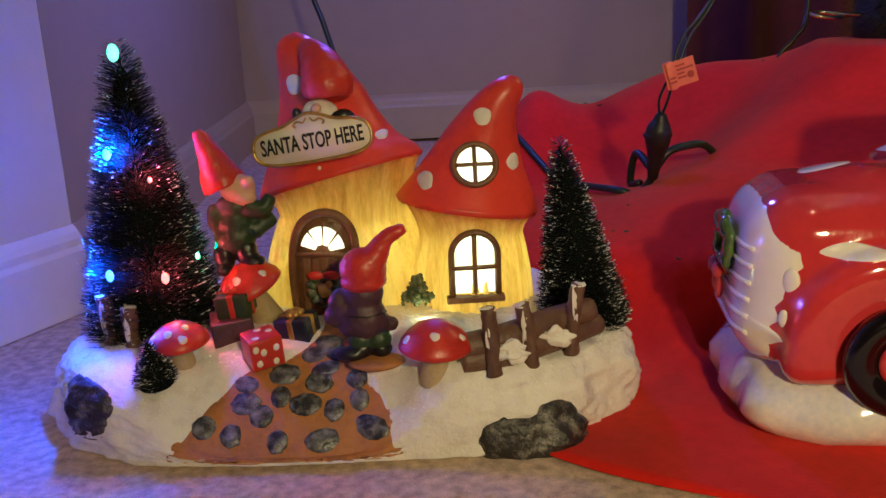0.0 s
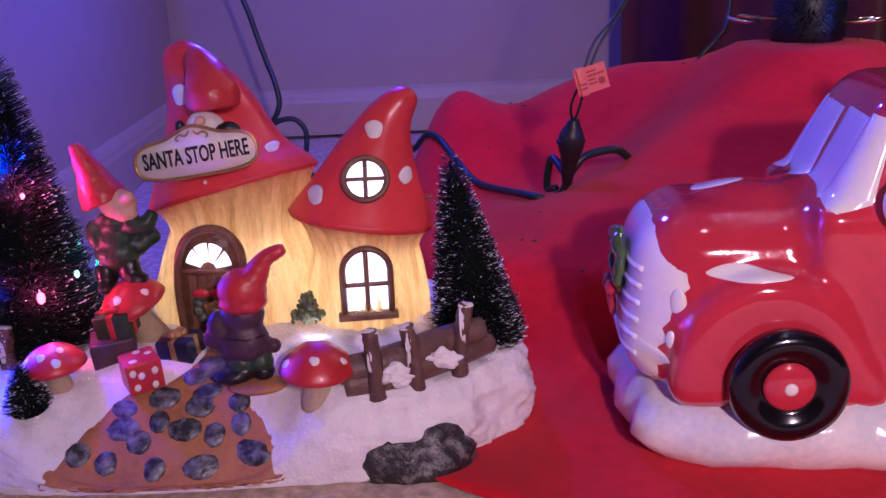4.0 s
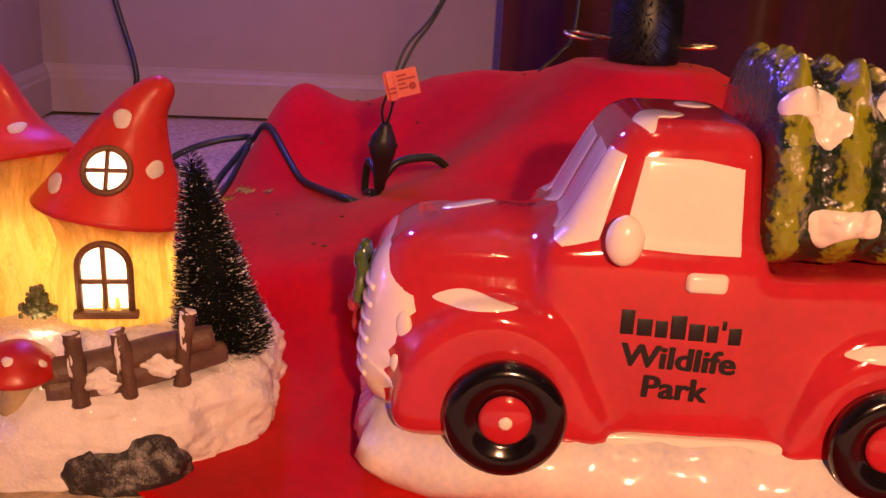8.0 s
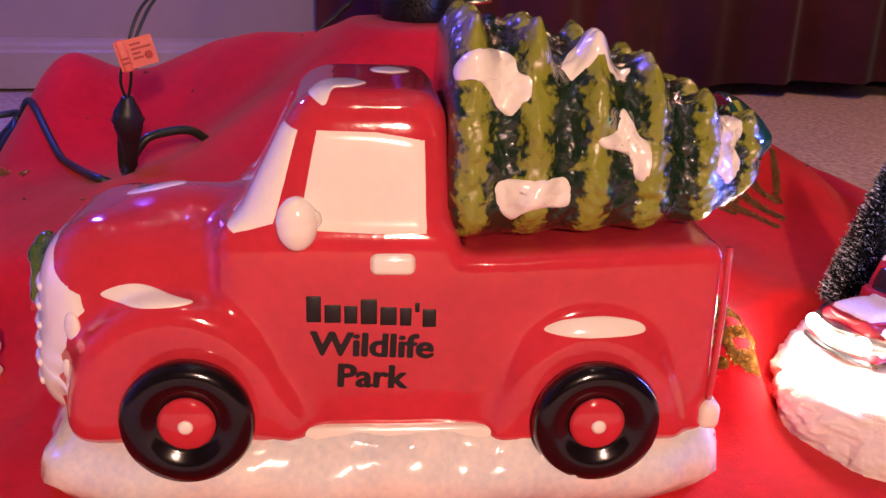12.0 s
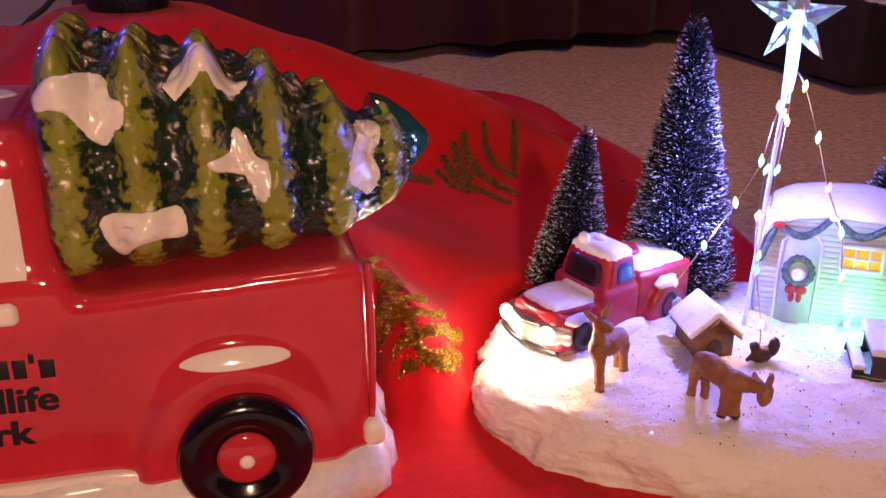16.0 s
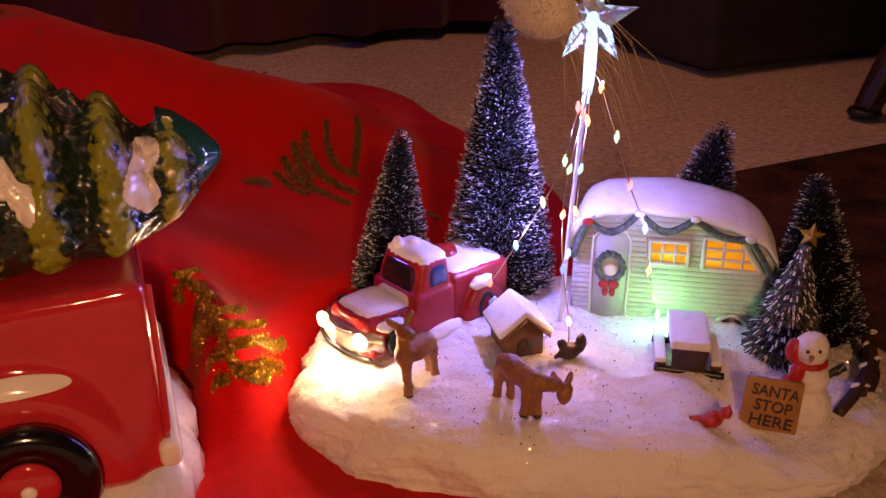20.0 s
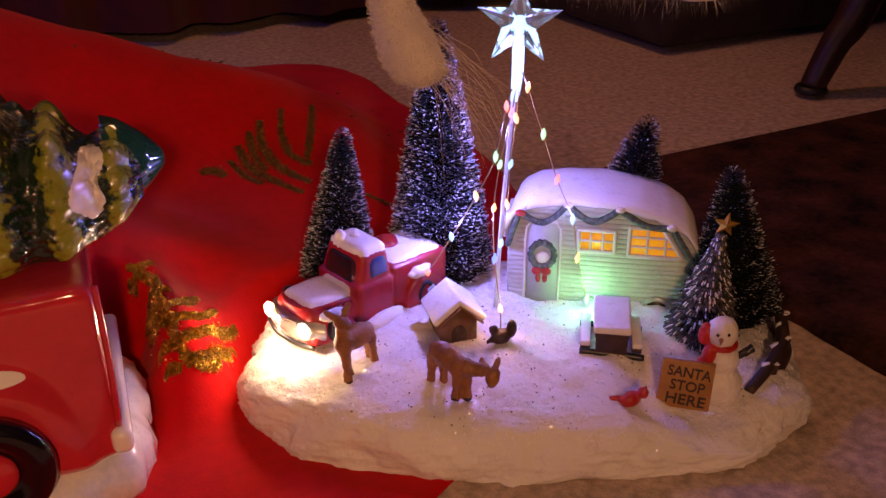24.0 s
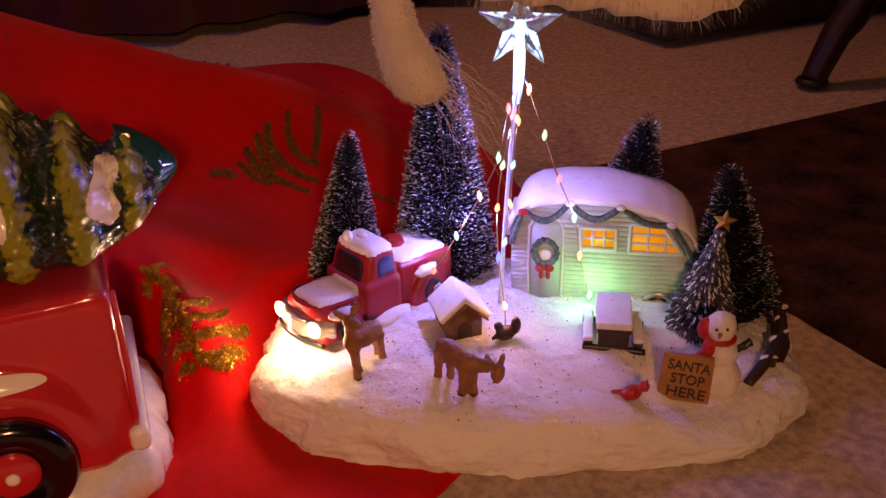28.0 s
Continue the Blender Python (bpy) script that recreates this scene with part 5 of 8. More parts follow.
    for k in range(190):
        a, e = rng.uniform(0, 6.28), rng.uniform(-0.2, 1.4)
        r = 0.0095 * rng.uniform(0.15, 1.05)
        p = (0.0 + r * math.cos(a) * math.cos(e), 0.547 + r * math.sin(a) * math.cos(e) * 0.7, 0.060 + 0.0145 * math.sin(e) * rng.uniform(0.2, 1.0))
        bms.append(ball(p, rng.uniform(0.0012, 0.0022), (1, 1, 0.6), 1, m=pose(0, 0, 0, rng.uniform(0, 90), rng.uniform(0, 90), 0)))
    P("bush", merge(*bms), "bushleaf", "small painted green bush, lightened as if lamp-lit")
    # sign with its rim, scroll and words
    st = Matrix.Translation((-0.0541, 0.5600, 0.1520)) @ pose(0, 0, 0, -8, -7.8, -6) @ Matrix.Scale(0.945, 4)
    sp = ring2([(-0.0360, -0.001), (-0.0338, 0.0055), (-0.027, 0.0090), (-0.016, 0.0108), (-0.0085, 0.0138), (0.0, 0.0162), (0.0085, 0.0138), (0.016, 0.0108), (0.027, 0.0090), (0.0338, 0.0055), (0.0360, -0.001), (0.0338, -0.0075), (0.026, -0.0108), (0.012, -0.0120), (-0.012, -0.0120), (-0.026, -0.0108), (-0.0338, -0.0075)], 90)
    bm = loft([[(x, 0.0022, z) for x, z in sp], [(x, 0.0, z) for x, z in sp]])
    bm.transform(st)
    sign = P("sign", bm, "plate", "white oval sign with a gold rim and dark letters")
    bm = tube([(x, -0.0002, z) for x, z in sp + sp[:1]], 0.0010, 71, 8, smooth=False)
    bm.transform(st)
    P("sign_rim", bm, "goldpaint", "gold rim", sign)
    for s in (-1, 1):
        bm = tube([(s * 0.0012, -0.0006, 0.0135), (s * 0.0035, -0.0006, 0.0112), (s * 0.007, -0.0006, 0.0122), (s * 0.0095, -0.0006, 0.0102), (s * 0.0082, -0.0006, 0.0088)], 0.0006, 16, 6)
        bm.transform(st)
        P("scroll", bm, "goldpaint", "gold scroll", sign)
    me = lettering("SANTA STOP HERE", 0.0105, 0.0002, 0.00022)
    xs, zs = [v.co.x for v in me.vertices], [v.co.z for v in me.vertices]
    me.transform(Matrix.Diagonal((0.0625 / (max(xs) - min(xs)), 1, 0.0098 / (max(zs) - min(zs)), 1)))
    me.transform(st @ Matrix.Translation((0, -0.0003, -0.0046)))
    P("lettering", me, "ink", "dark lettering", sign)
    # peeping gnome behind the sign
    fig = [(fuse(merge(tube([(-0.0450, 0.5790, 0.1740), (-0.0455, 0.5795, 0.1800), (-0.0475, 0.5830, 0.1880), (-0.0520, 0.5890, 0.1960), (-0.0580, 0.5960, 0.2015)], [0.0140, 0.0158, 0.0135, 0.0095, 0.0050], 22, 22)), 0.0012, 4), M["cap"]),
           (fuse(merge(ball((-0.0500, 0.5735, 0.1655), 0.0105, (1.0, 0.7, 0.75), 3), ball((-0.0505, 0.5675, 0.1670), 0.0030, sub=2)), 0.001, 3), M["spot"]),
           (fuse(ball((-0.0508, 0.5645, 0.1690), 0.0032, sub=2), 0.0008, 2), M["skin"]),
           (fuse(merge(ball((-0.0625, 0.5685, 0.1655), 0.0036, (0.8, 0.8, 1.2), 2), ball((-0.0365, 0.5670, 0.1635), 0.0050, (1.4, 0.8, 0.9), 2), ball((-0.0410, 0.5660, 0.1625), 0.0028, (1.4, 0.8, 0.9), 2)), 0.0008, 2), M["blackpaint"])]
    def figure(name, pieces, label):
        out, mats = bmesh.new(), []
        for me, m in pieces:
            if m not in mats:
                mats.append(m)
            i0 = len(out.faces)
            out.from_mesh(me)
            out.faces.ensure_lookup_table()
            for f in out.faces[i0:]:
                f.material_index = mats.index(m)
        for v in out.verts:
            v.co += noise.noise_vector(v.co * 150) * 0.0005 + noise.noise_vector(v.co * 520) * 0.0003
        return P(name, mesh_of(name, out, mats), mats[0], label)
    figure("gnome_statue", fig, "painted gnome figure peeping over the sign")
    # gnome standing on the toadstool
    b = Vector((-0.1025, 0.556, 0.0835))
    F = lambda *bms, v=0.0012: fuse(merge(*bms), v, 4)
    B = lambda dx, dy, dz, r, sc=(1, 1, 1): ball((b.x + dx, b.y + dy, b.z + dz), r, sc, 3)
    figure("gnome_statue", [
        (F(B(0.001, 0, 0.0165, 0.0118, (1.05, 0.8, 0.85)), B(0.002, 0, 0.0255, 0.0108, (1.0, 0.8, 1.0)), B(0.0025, 0, 0.0340, 0.0105, (1.05, 0.8, 0.75)), tube([(b.x + 0.010, b.y - 0.004, b.z + 0.035), (b.x + 0.019, b.y - 0.005, b.z + 0.033), (b.x + 0.024, b.y - 0.003, b.z + 0.040)], [0.0058, 0.0050, 0.0036], 12, 10), B(-0.0088, -0.004, 0.029, 0.0044, (0.9, 0.9, 1.9)), tube([(b.x + 0.012, b.y, b.z + 0.020), (b.x + 0.024, b.y + 0.002, b.z + 0.027)], [0.0060, 0.0040], 8, 10)), M["greencoat"]),
        (F(B(-0.006, -0.002, 0.006, 0.0062, (1, 1, 1.4)), B(0.007, -0.002, 0.008, 0.0062, (1, 1, 1.4)), B(-0.005, -0.006, -0.0005, 0.0055, (1, 1.4, 0.7)), B(0.011, -0.005, 0.003, 0.0055, (1.3, 1.2, 0.7))), M["blackpaint"]),
        (F(B(0.006, -0.004, 0.0450, 0.0090, (1.15, 0.8, 0.95)), B(0.0135, -0.009, 0.0500, 0.0034), B(0.010, -0.006, 0.0400, 0.0060, (1.1, 0.8, 0.8))), M["skin"]),
        (fuse(tube([(b.x - 0.0015, b.y, b.z + 0.0460), (b.x - 0.0045, b.y, b.z + 0.0540), (b.x - 0.0080, b.y, b.z + 0.0640), (b.x - 0.0120, b.y, b.z + 0.0730), (b.x - 0.0140, b.y, b.z + 0.0780)], [0.0134, 0.0108, 0.0070, 0.0046, 0.0032], 18, 20), 0.0012, 3), M["redpaint"]),
    ], "painted gnome figure in a green coat and red hat")
    # gnome on the path, seen from behind
    b = Vector((-0.0265, 0.495, 0.0475))
    figure("gnome_statue", [
        (F(B(0.0, 0.002, 0.0205, 0.0118, (1.05, 0.8, 1.0)), B(0.0, 0.002, 0.0345, 0.0100, (1.1, 0.8, 0.95)), B(-0.0125, 0.002, 0.029, 0.0058, (1.0, 0.9, 1.5)), B(-0.0155, 0.004, 0.022, 0.0052, (1.2, 0.9, 1.1)), B(0.0115, 0.004, 0.0165, 0.0060, (1.0, 0.8, 0.7)), B(-0.008, 0.002, 0.0155, 0.0060, (1.0, 0.8, 0.7))), M["purple"]),
        (F(B(0.0, 0.002, 0.0245, 0.0119, (1.03, 0.80, 0.16))), M["blackpaint"]),
        (F(B(-0.003, 0.001, 0.0095, 0.0068, (1, 0.9, 1.0)), B(0.0065, 0.001, 0.0098, 0.0068, (1, 0.9, 1.0))), M["greencoat"]),
        (F(B(-0.008, -0.001, 0.0030, 0.0056, (1.6, 1, 0.75)), B(-0.002, 0.000, 0.0048, 0.0052, (1, 1, 1)), B(0.0075, 0.001, 0.0045, 0.0056, (1.1, 1.1, 0.9))), M["blackpaint"]),
        (F(ball((b.x + 0.001, b.y + 0.001, b.z + 0.0475), 0.0118, (1.03, 0.9, 1.0), 3), tube([(b.x + 0.005, b.y, b.z + 0.050), (b.x + 0.0095, b.y, b.z + 0.0575), (b.x + 0.0145, b.y, b.z + 0.0645), (b.x + 0.0235, b.y, b.z + 0.0685)], [0.0085, 0.0060, 0.0042, 0.0028], 14, 16), ball((b.x + 0.001, b.y + 0.001, b.z + 0.0415), 0.0114, (1.08, 0.95, 0.5), 3)), M["redpaint"]),
    ], "painted gnome figure in a purple coat and red hat")
    P("plinth", ball((-0.0215, 0.493, 0.0455), 0.0150, (1.0, 0.7, 0.22), 3, 0.1, 80), "clay", "clay plinth under the gnome")
    # toadstools
    mushroom("toadstool", ho, at, (0.0083, 0.484, 0.0362), 0.0189, 0.0347, (4, 3, 0), 3, 3)
    mushroom("toadstool", ho, at, (-0.1275, 0.5135, 0.0380), 0.0165, 0.0280, (4, -2, 0), 4, 5)
    mushroom("toadstool", ho, at, (-0.0865, 0.5520, 0.0515), 0.0195, 0.0370, (8, -22, 0), 3, 8, "large tilted red mushroom under the gnome")
    # parcels
    def parcel(x, y, z, s, deg, m, ribbon, label, dots=False):
        t = Matrix.Translation((x, y, z)) @ pose(0, 0, 0, 5, -5, deg)
        bm = box(-s[0], s[0], -s[1], s[1], 0, 2 * s[2], 0.0012, 3)
        bm.transform(t)
        p = P("parcel", bm, m, label)
        if ribbon:
            for q in ((-s[0] - 0.0004, s[0] + 0.0004, -0.0016, 0.0016), (-0.0016, 0.0016, -s[1] - 0.0004, s[1] + 0.0004)):
                bm = box(*q, -0.0002, 2 * s[2] + 0.0004, 0.0004, 2)
                bm.transform(t)
                P("ribbon", bm, ribbon, parent=p)
            bm = merge(*[ball((0.003 * math.cos(a), 0.003 * math.sin(a), 2 * s[2] + 0.0018), 0.0024, (1.2, 1.2, 0.8), 2) for a in (0.4, 1.7, 2.9, 4.1, 5.4)])
            bm.transform(t)
            P("bow", bm, ribbon, parent=p)
        if dots:
            for dx, dz in ((-0.005, 0.004), (0.004, 0.003), (-0.002, 0.010), (0.005, 0.011), (-0.006, 0.0125)):
                bm = ball((dx, -s[1], dz), 0.0018, (1, 0.3, 1.2), 2)
                bm.transform(t)
                P("dot", bm, "spot", parent=p)
            for dx, dy in ((-0.004, -0.004), (0.005, 0.001), (0.0, 0.005)):
                bm = ball((dx, dy, 2 * s[2]), 0.0018, (1.2, 1, 0.3), 2)
                bm.transform(t)
                P("dot", bm, "spot", parent=p)
        return p
    parcel(-0.0825, 0.508, 0.0425, (0.0090, 0.0085, 0.0085), 28, "redpaint", None, "red parcel with white dots", True)
    parcel(-0.066, 0.530, 0.0455, (0.0100, 0.0085, 0.0075), -18, "navy", "goldpaint", "dark blue parcel with a gold bow")
    parcel(-0.103, 0.5365, 0.0400, (0.0115, 0.0100, 0.0105), 14, "purple", None, "purple parcel")
    parcel(-0.1005, 0.5375, 0.0600, (0.0095, 0.0085, 0.0070), -6, "greencoat", "redpaint", "dark green parcel with a red bow")
    # fences
    def fence_post(x, y, top, r, lean, parent, seed):
        z = on(bv, x, y)
        z = max(z, 0.0455)
        bm = tube([(x, y, z - 0.004), (x + lean * 0.3, y, (z + top) / 2), (x + lean, y, top)], [r, r * 0.82, r * 0.98, r * 0.9], 14, 9)
        for v in bm.verts:
            v.co += Vector((noise.noise(v.co * 300), noise.noise(v.co * 300 + Vector((5, 0, 0))), 0)) * 0.0012
        p = P("post", bm, "fence", parent=parent)
        P("snow_cap", ball((x + lean, y, top - 0.0006), r * 0.90, (1, 0.9, 0.32), 3, 0.5, 330), "snow", "snow on the post", p)
        P("snow_cap", ball((x + lean * 0.6 - 0.001, y - r * 0.70, top - 0.011), r * 0.8, (0.42, 0.32, 2.5), 4, 0.8, 420), "snow", "snow stuck to the post", p)
        return p
    f1 = P("fence", tube([(0.020, 0.483, 0.0545), (0.045, 0.489, 0.0565), (0.070, 0.503, 0.0590), (0.094, 0.513, 0.0620)], [0.0070, 0.0082, 0.0078, 0.0060], 20, 10), "fence", "brown log fence dusted with snow")
    P("lower_log", tube([(0.022, 0.482, 0.0480), (0.048, 0.489, 0.0490), (0.078, 0.505, 0.0510), (0.098, 0.520, 0.0505)], [0.0066, 0.0078, 0.0074, 0.0058], 20, 10), "fence", parent=f1)
    for x, y, t, l, s in ((0.0385, 0.4775, 0.0775, -0.0025, 1), (0.0585, 0.487, 0.0755, -0.0045, 2), (0.081, 0.500, 0.0805, 0.004, 3)):
        fence_post(x, y, t, 0.0042, l, f1, s)
    for x, y, z in ((0.048, 0.4815, 0.0525), (0.071, 0.495, 0.0545)):
        P("snow_patch", ball((x, y - 0.0035, z), 0.0062, (1.3, 0.35, 0.8), 4, 0.9, 300), "snow", "snow caught on the log", f1)
    f2 = P("fence", tube([(-0.184, 0.556, 0.050), (-0.160, 0.538, 0.052)], [0.0048, 0.0045], 10, 8), "fence", "short brown fence in the snow")
    fence_post(-0.174, 0.5415, 0.0735, 0.0048, -0.002, f2, 4)
    fence_post(-0.1595, 0.5325, 0.0690, 0.0048, 0.0, f2, 5)
    brush_tree("sprig", (-0.1385, 0.4985, 0.036), (-0.1400, 0.4955, 0.0640), 0.0125, 520, 17, ho, at, 0.30, label="small dark bristly sprig in the snow")
    # brush trees
    brush_tree("brush_tree", (0.0965, 0.548, 0.034), (0.0805, 0.5425, 0.1535), 0.0268, 4600, 11, ho, at, 0.26)
    tl = brush_tree("brush_tree", (-0.154, 0.566, 0.036), (-0.1545, 0.5595, 0.2165), 0.0405, 6200, 12, ho, at, 0.22, label="tall dark bottle-brush tree with coloured lights", blunt=0.21)
    for x, y, z, m, r in ((-0.1545, 0.543, 0.2055, "ledgreen", 0.0046), (-0.1610, 0.5295, 0.1535, "ledblue", 0.0032), (-0.1365, 0.5230, 0.0850, "ledred", 0.0032), (-0.1650, 0.5190, 0.0890, "ledblue", 0.0032), (-0.1215, 0.5385, 0.0925, "ledgreen", 0.0020), (-0.1400, 0.5300, 0.1385, "ledred", 0.0016)):
        P("led_bulb", ball((x, y + 0.008, z), r * 0.85, (0.8, 0.8, 1.25), 2), m, "lit coloured bulb", tl)
    return ho


mushroom_house()
lamp("stem_light", "POINT", (-0.040, 0.612, 0.074), 0.10, (1.0, 0.76, 0.36), 0.012)
lamp("stem_light", "POINT", (0.033, 0.587, 0.068), 0.064, (1.0, 0.76, 0.38), 0.010)
lamp("wall_foot_light", "POINT", (0.0045, 0.541, 0.052), 0.010, (1.0, 0.85, 0.55), 0.004)
lamp("led_light", "POINT", (-0.1800, 0.5390, 0.089), 1.5, (0.02, 0.06, 1.0), 0.003)
lamp("led_light", "POINT", (-0.1610, 0.5430, 0.154), 2.6, (0.02, 0.07, 1.0), 0.004)
lamp("led_light", "POINT", (-0.1365, 0.5325, 0.085), 0.30, (1.0, 0.07, 0.12), 0.004)
lamp("led_light", "POINT", (-0.1395, 0.5390, 0.139), 0.18, (1.0, 0.08, 0.14), 0.003)
lamp("led_light", "POINT", (-0.1120, 0.5560, 0.096), 0.05, (0.06, 1.0, 0.45), 0.004)
lamp("led_light", "POINT", (-0.1540, 0.5500, 0.207), 0.05, (0.10, 1.0, 0.55), 0.004)


# ---- the camping ornament ----
M.update(
    minired=mat("mini_red_paint", (0.34, 0.012, 0.014), 0.4, vary=0.25, scale=120, bump=0.2, bscale=300, coat=0.3),
    minisnow=mat("fine_snow", (0.80, 0.78, 0.76), 0.8, second=(0.55, 0.45, 0.42), amount=0.30, scale=160, bump=0.7, bscale=600, coat=0.2, flake=1300),
    dirtysnow=mat("speckled_snow", (0.78, 0.73, 0.66), 0.8, second=(0.42, 0.34, 0.28), amount=0.27, scale=70, bump=1.0, bscale=200, coat=0.35, flake=900),
    siding=mat("pale_green_siding", (0.50, 0.56, 0.50), 0.4, second=(0.36, 0.42, 0.38), amount=0.40, scale=70, bump=0.15, bscale=260),
    doorpaint=mat("grey_door_paint", (0.46, 0.52, 0.49), 0.45, vary=0.12, scale=80, bump=0.1, bscale=300),
    trimpaint=mat("grey_white_trim", (0.66, 0.66, 0.64), 0.4, vary=0.08, scale=120),
    garland=mat("garland_green", (0.030, 0.055, 0.045), 0.6, second=(0.20, 0.24, 0.24), amount=0.42, scale=400, bump=0.8, bscale=600),
    firpaint=mat("dusted_fir_paint", (0.030, 0.028, 0.022), 0.6, second=(0.22, 0.21, 0.20), amount=0.40, scale=520, bump=0.8, bscale=600),
    darkglass=mat("dark_glass_paint", (0.020, 0.018, 0.022), 0.15, vary=0.3, coat=0.6),
    blueglass=mat("blue_glass_paint", (0.035, 0.05, 0.14), 0.15, vary=0.3, scale=100, coat=0.6),
    fawn=mat("fawn_paint", (0.32, 0.13, 0.045), 0.55, second=(0.13, 0.052, 0.022), amount=0.42, scale=110, bump=0.4, bscale=320),
    darkbrown=mat("dark_brown_paint", (0.045, 0.022, 0.016), 0.55, vary=0.4, scale=150, bump=0.5, bscale=300),
    kennel=mat("kennel_wood", (0.15, 0.065, 0.035), 0.55, vary=0.3, scale=130, bump=0.5, bscale=300),
    signwood=mat("orange_sign_wood", (0.42, 0.19, 0.06), 0.55, second=(0.28, 0.12, 0.04), amount=0.42, scale=90, bump=0.4, bscale=240),
    chrome=mat("silver_paint", (0.55, 0.52, 0.46), 0.3, metal=0.8, vary=0.2, scale=200),
    snowman=mat("snowman_paint", (0.78, 0.72, 0.64), 0.6, vary=0.08, scale=120, bump=0.2, bscale=300),
    # Weak emission stands in for lamplight passing through the clear star.
    acrylic=mat("glowing_acrylic", (0.62, 0.74, 1.0), 0.06, vary=0.0, glass=1.0, glow=0.10),
    rod=mat("frosted_rod", (0.90, 0.92, 0.98), 0.25, vary=0.05, scale=200, through=0.5),
    wire=mat("copper_wire", (0.60, 0.42, 0.24), 0.3, metal=1.0, vary=0.1),
    starpaint=mat("gold_star_paint", (0.62, 0.36, 0.08), 0.35, metal=0.6, vary=0.2, scale=150),
    headlamp=mat("lit_headlamp", (1.0, 0.86, 0.62), 0.3, vary=0.0, glow=25.0),
)


def camp():
    O = Vector((0.696, 0.445, 0))
    at = Matrix.Translation(-O)
    ca = thing("lit_camping_ornament", Matrix.Translation(O), "lit winter camping ornament with caravan, truck and animals on snow", "ornament")
    P = lambda name, bm, m, label="", parent=None: part(name, bm, M[m] if isinstance(m, str) else m, parent or ca, label, at=None if parent else at)
    base = P("base", mound(0.696, 0.445, 0.160, 0.099, -28, 2.9, 0.0385, 8.7, 0.02, dips=((0.743, 0.334, 0.036, 0.0145), (0.815, 0.350, 0.03, 0.006), (0.722, 0.462, 0.028, 0.0045))), "dirtysnow", "glittering snow base with dirt specks")
    bv = tree_of(base.data)
    g = lambda x, y: on(bv, x, y)
    F = lambda *bms, v=0.001, r=3: fuse(merge(*bms), v, r)

    def figure(name, pieces, label, m=None):
        out, mats = bmesh.new(), []
        for me, mt in pieces:
            if mt not in mats:
                mats.append(mt)
            i0 = len(out.faces)
            out.from_mesh(me)
            out.faces.ensure_lookup_table()
            for f in out.faces[i0:]:
                f.material_index = mats.index(mt)
        for v in out.verts:
            v.co += noise.noise_vector(v.co * 420) * 0.0005
        if m is not None:
            out.transform(m)
        return P(name, mesh_of(name, out, mats), mats[0], label)

    # small pickup truck, nose towards the open snow
    T = pose(0.5699, 0.4908, 0.0355, 0, 0, 14) @ Matrix.Diagonal((0.76, 1.08, 1.0, 1))
    def tp(name, bm, m, label="", parent=None):
        if isinstance(bm, bpy.types.Mesh):
            bm.transform(T)
        else:
            bm.transform(T)
        return P(name, bm, m, label, parent)
    body = F(soft_box(0.001, 0.056, -0.0165, 0.0165, 0.005, 0.0245, 0.007), soft_box(0.044, 0.080, -0.0190, 0.0190, 0.004, 0.030, 0.004),
             soft_box(0.046, 0.079, -0.0180, 0.0180, 0.027, 0.0475, 0.005, (0.053, 0.078, -0.0150, 0.0150)), soft_box(0.078, 0.134, -0.0185, 0.0185, 0.006, 0.0335, 0.003),
             slab(ring2([(0.002, 0.004), (0.003, 0.013), (0.018, 0.0205), (0.032, 0.017), (0.041, 0.006), (0.022, 0.003)], 30), -0.0215, 0.0215, 0.004),
             slab(ring2([(0.088, 0.004), (0.090, 0.018), (0.106, 0.0280), (0.121, 0.020), (0.125, 0.006), (0.106, 0.003)], 30), -0.0230, 0.0230, 0.004), v=0.0009, r=3)
    body.materials.append(M["minired"])
    tk = tp("toy_truck", body, "minired", "small red pickup truck with snow and lit headlamps")
    tb = tree_of(tk.data)
    Ti = T.to_3x3()
    up = lambda a, b: T @ Vector((a, b, 0.12))
    dn = Ti @ Vector((0, 0, -1))
    for pts, nm in (([(0.007, -0.0115), (0.0055, 0.0), (0.007, 0.0115), (0.022, 0.0150), (0.042, 0.0145), (0.045, 0.0), (0.042, -0.0145), (0.022, -0.0150)], "snow on the hood"),
                    ([(0.054, -0.0140), (0.052, 0.0), (0.054, 0.0140), (0.066, 0.0150), (0.077, 0.0140), (0.078, 0.0), (0.077, -0.0140), (0.065, -0.0150)], "snow on the cab roof"),
                    ([(0.083, -0.0150), (0.083, 0.0), (0.083, 0.0160), (0.105, 0.0165), (0.130, 0.0160), (0.131, 0.0), (0.130, -0.0150), (0.105, -0.0160)], "snow in the truck bed")):
        o = ring2(pts, 60)
        o = [(a + 0.0012 * noise.noise(Vector((a * 400, b * 400, 0))), b + 0.0012 * noise.noise(Vector((a * 400, b * 400, 4)))) for a, b in o]
        P("snow_patch", patch(tb, o, up, dn, 0.0022, 9, 0.0009), "minisnow", nm, tk)
    tp("tarpaulin_lump", ball((0.099, 0.006, 0.0355), 0.0085, (1.1, 0.9, 0.5), 3, 0.3, 150), "minired", "red lump showing through the snow", tk)
    tp("snow_lump", ball((0.056, 0.006, 0.0505), 0.0036, (1, 1, 1), 2, 0.2, 200), "minisnow", "snow lump", tk)
    tp("snow_lump", ball((0.065, 0.002, 0.0500), 0.0030, (1.3, 1.1, 0.7), 2, 0.2, 200), "minisnow", "snow lump", tk)
    # glass
    sidew = lambda a, b: T @ Vector((a, -0.06, b))
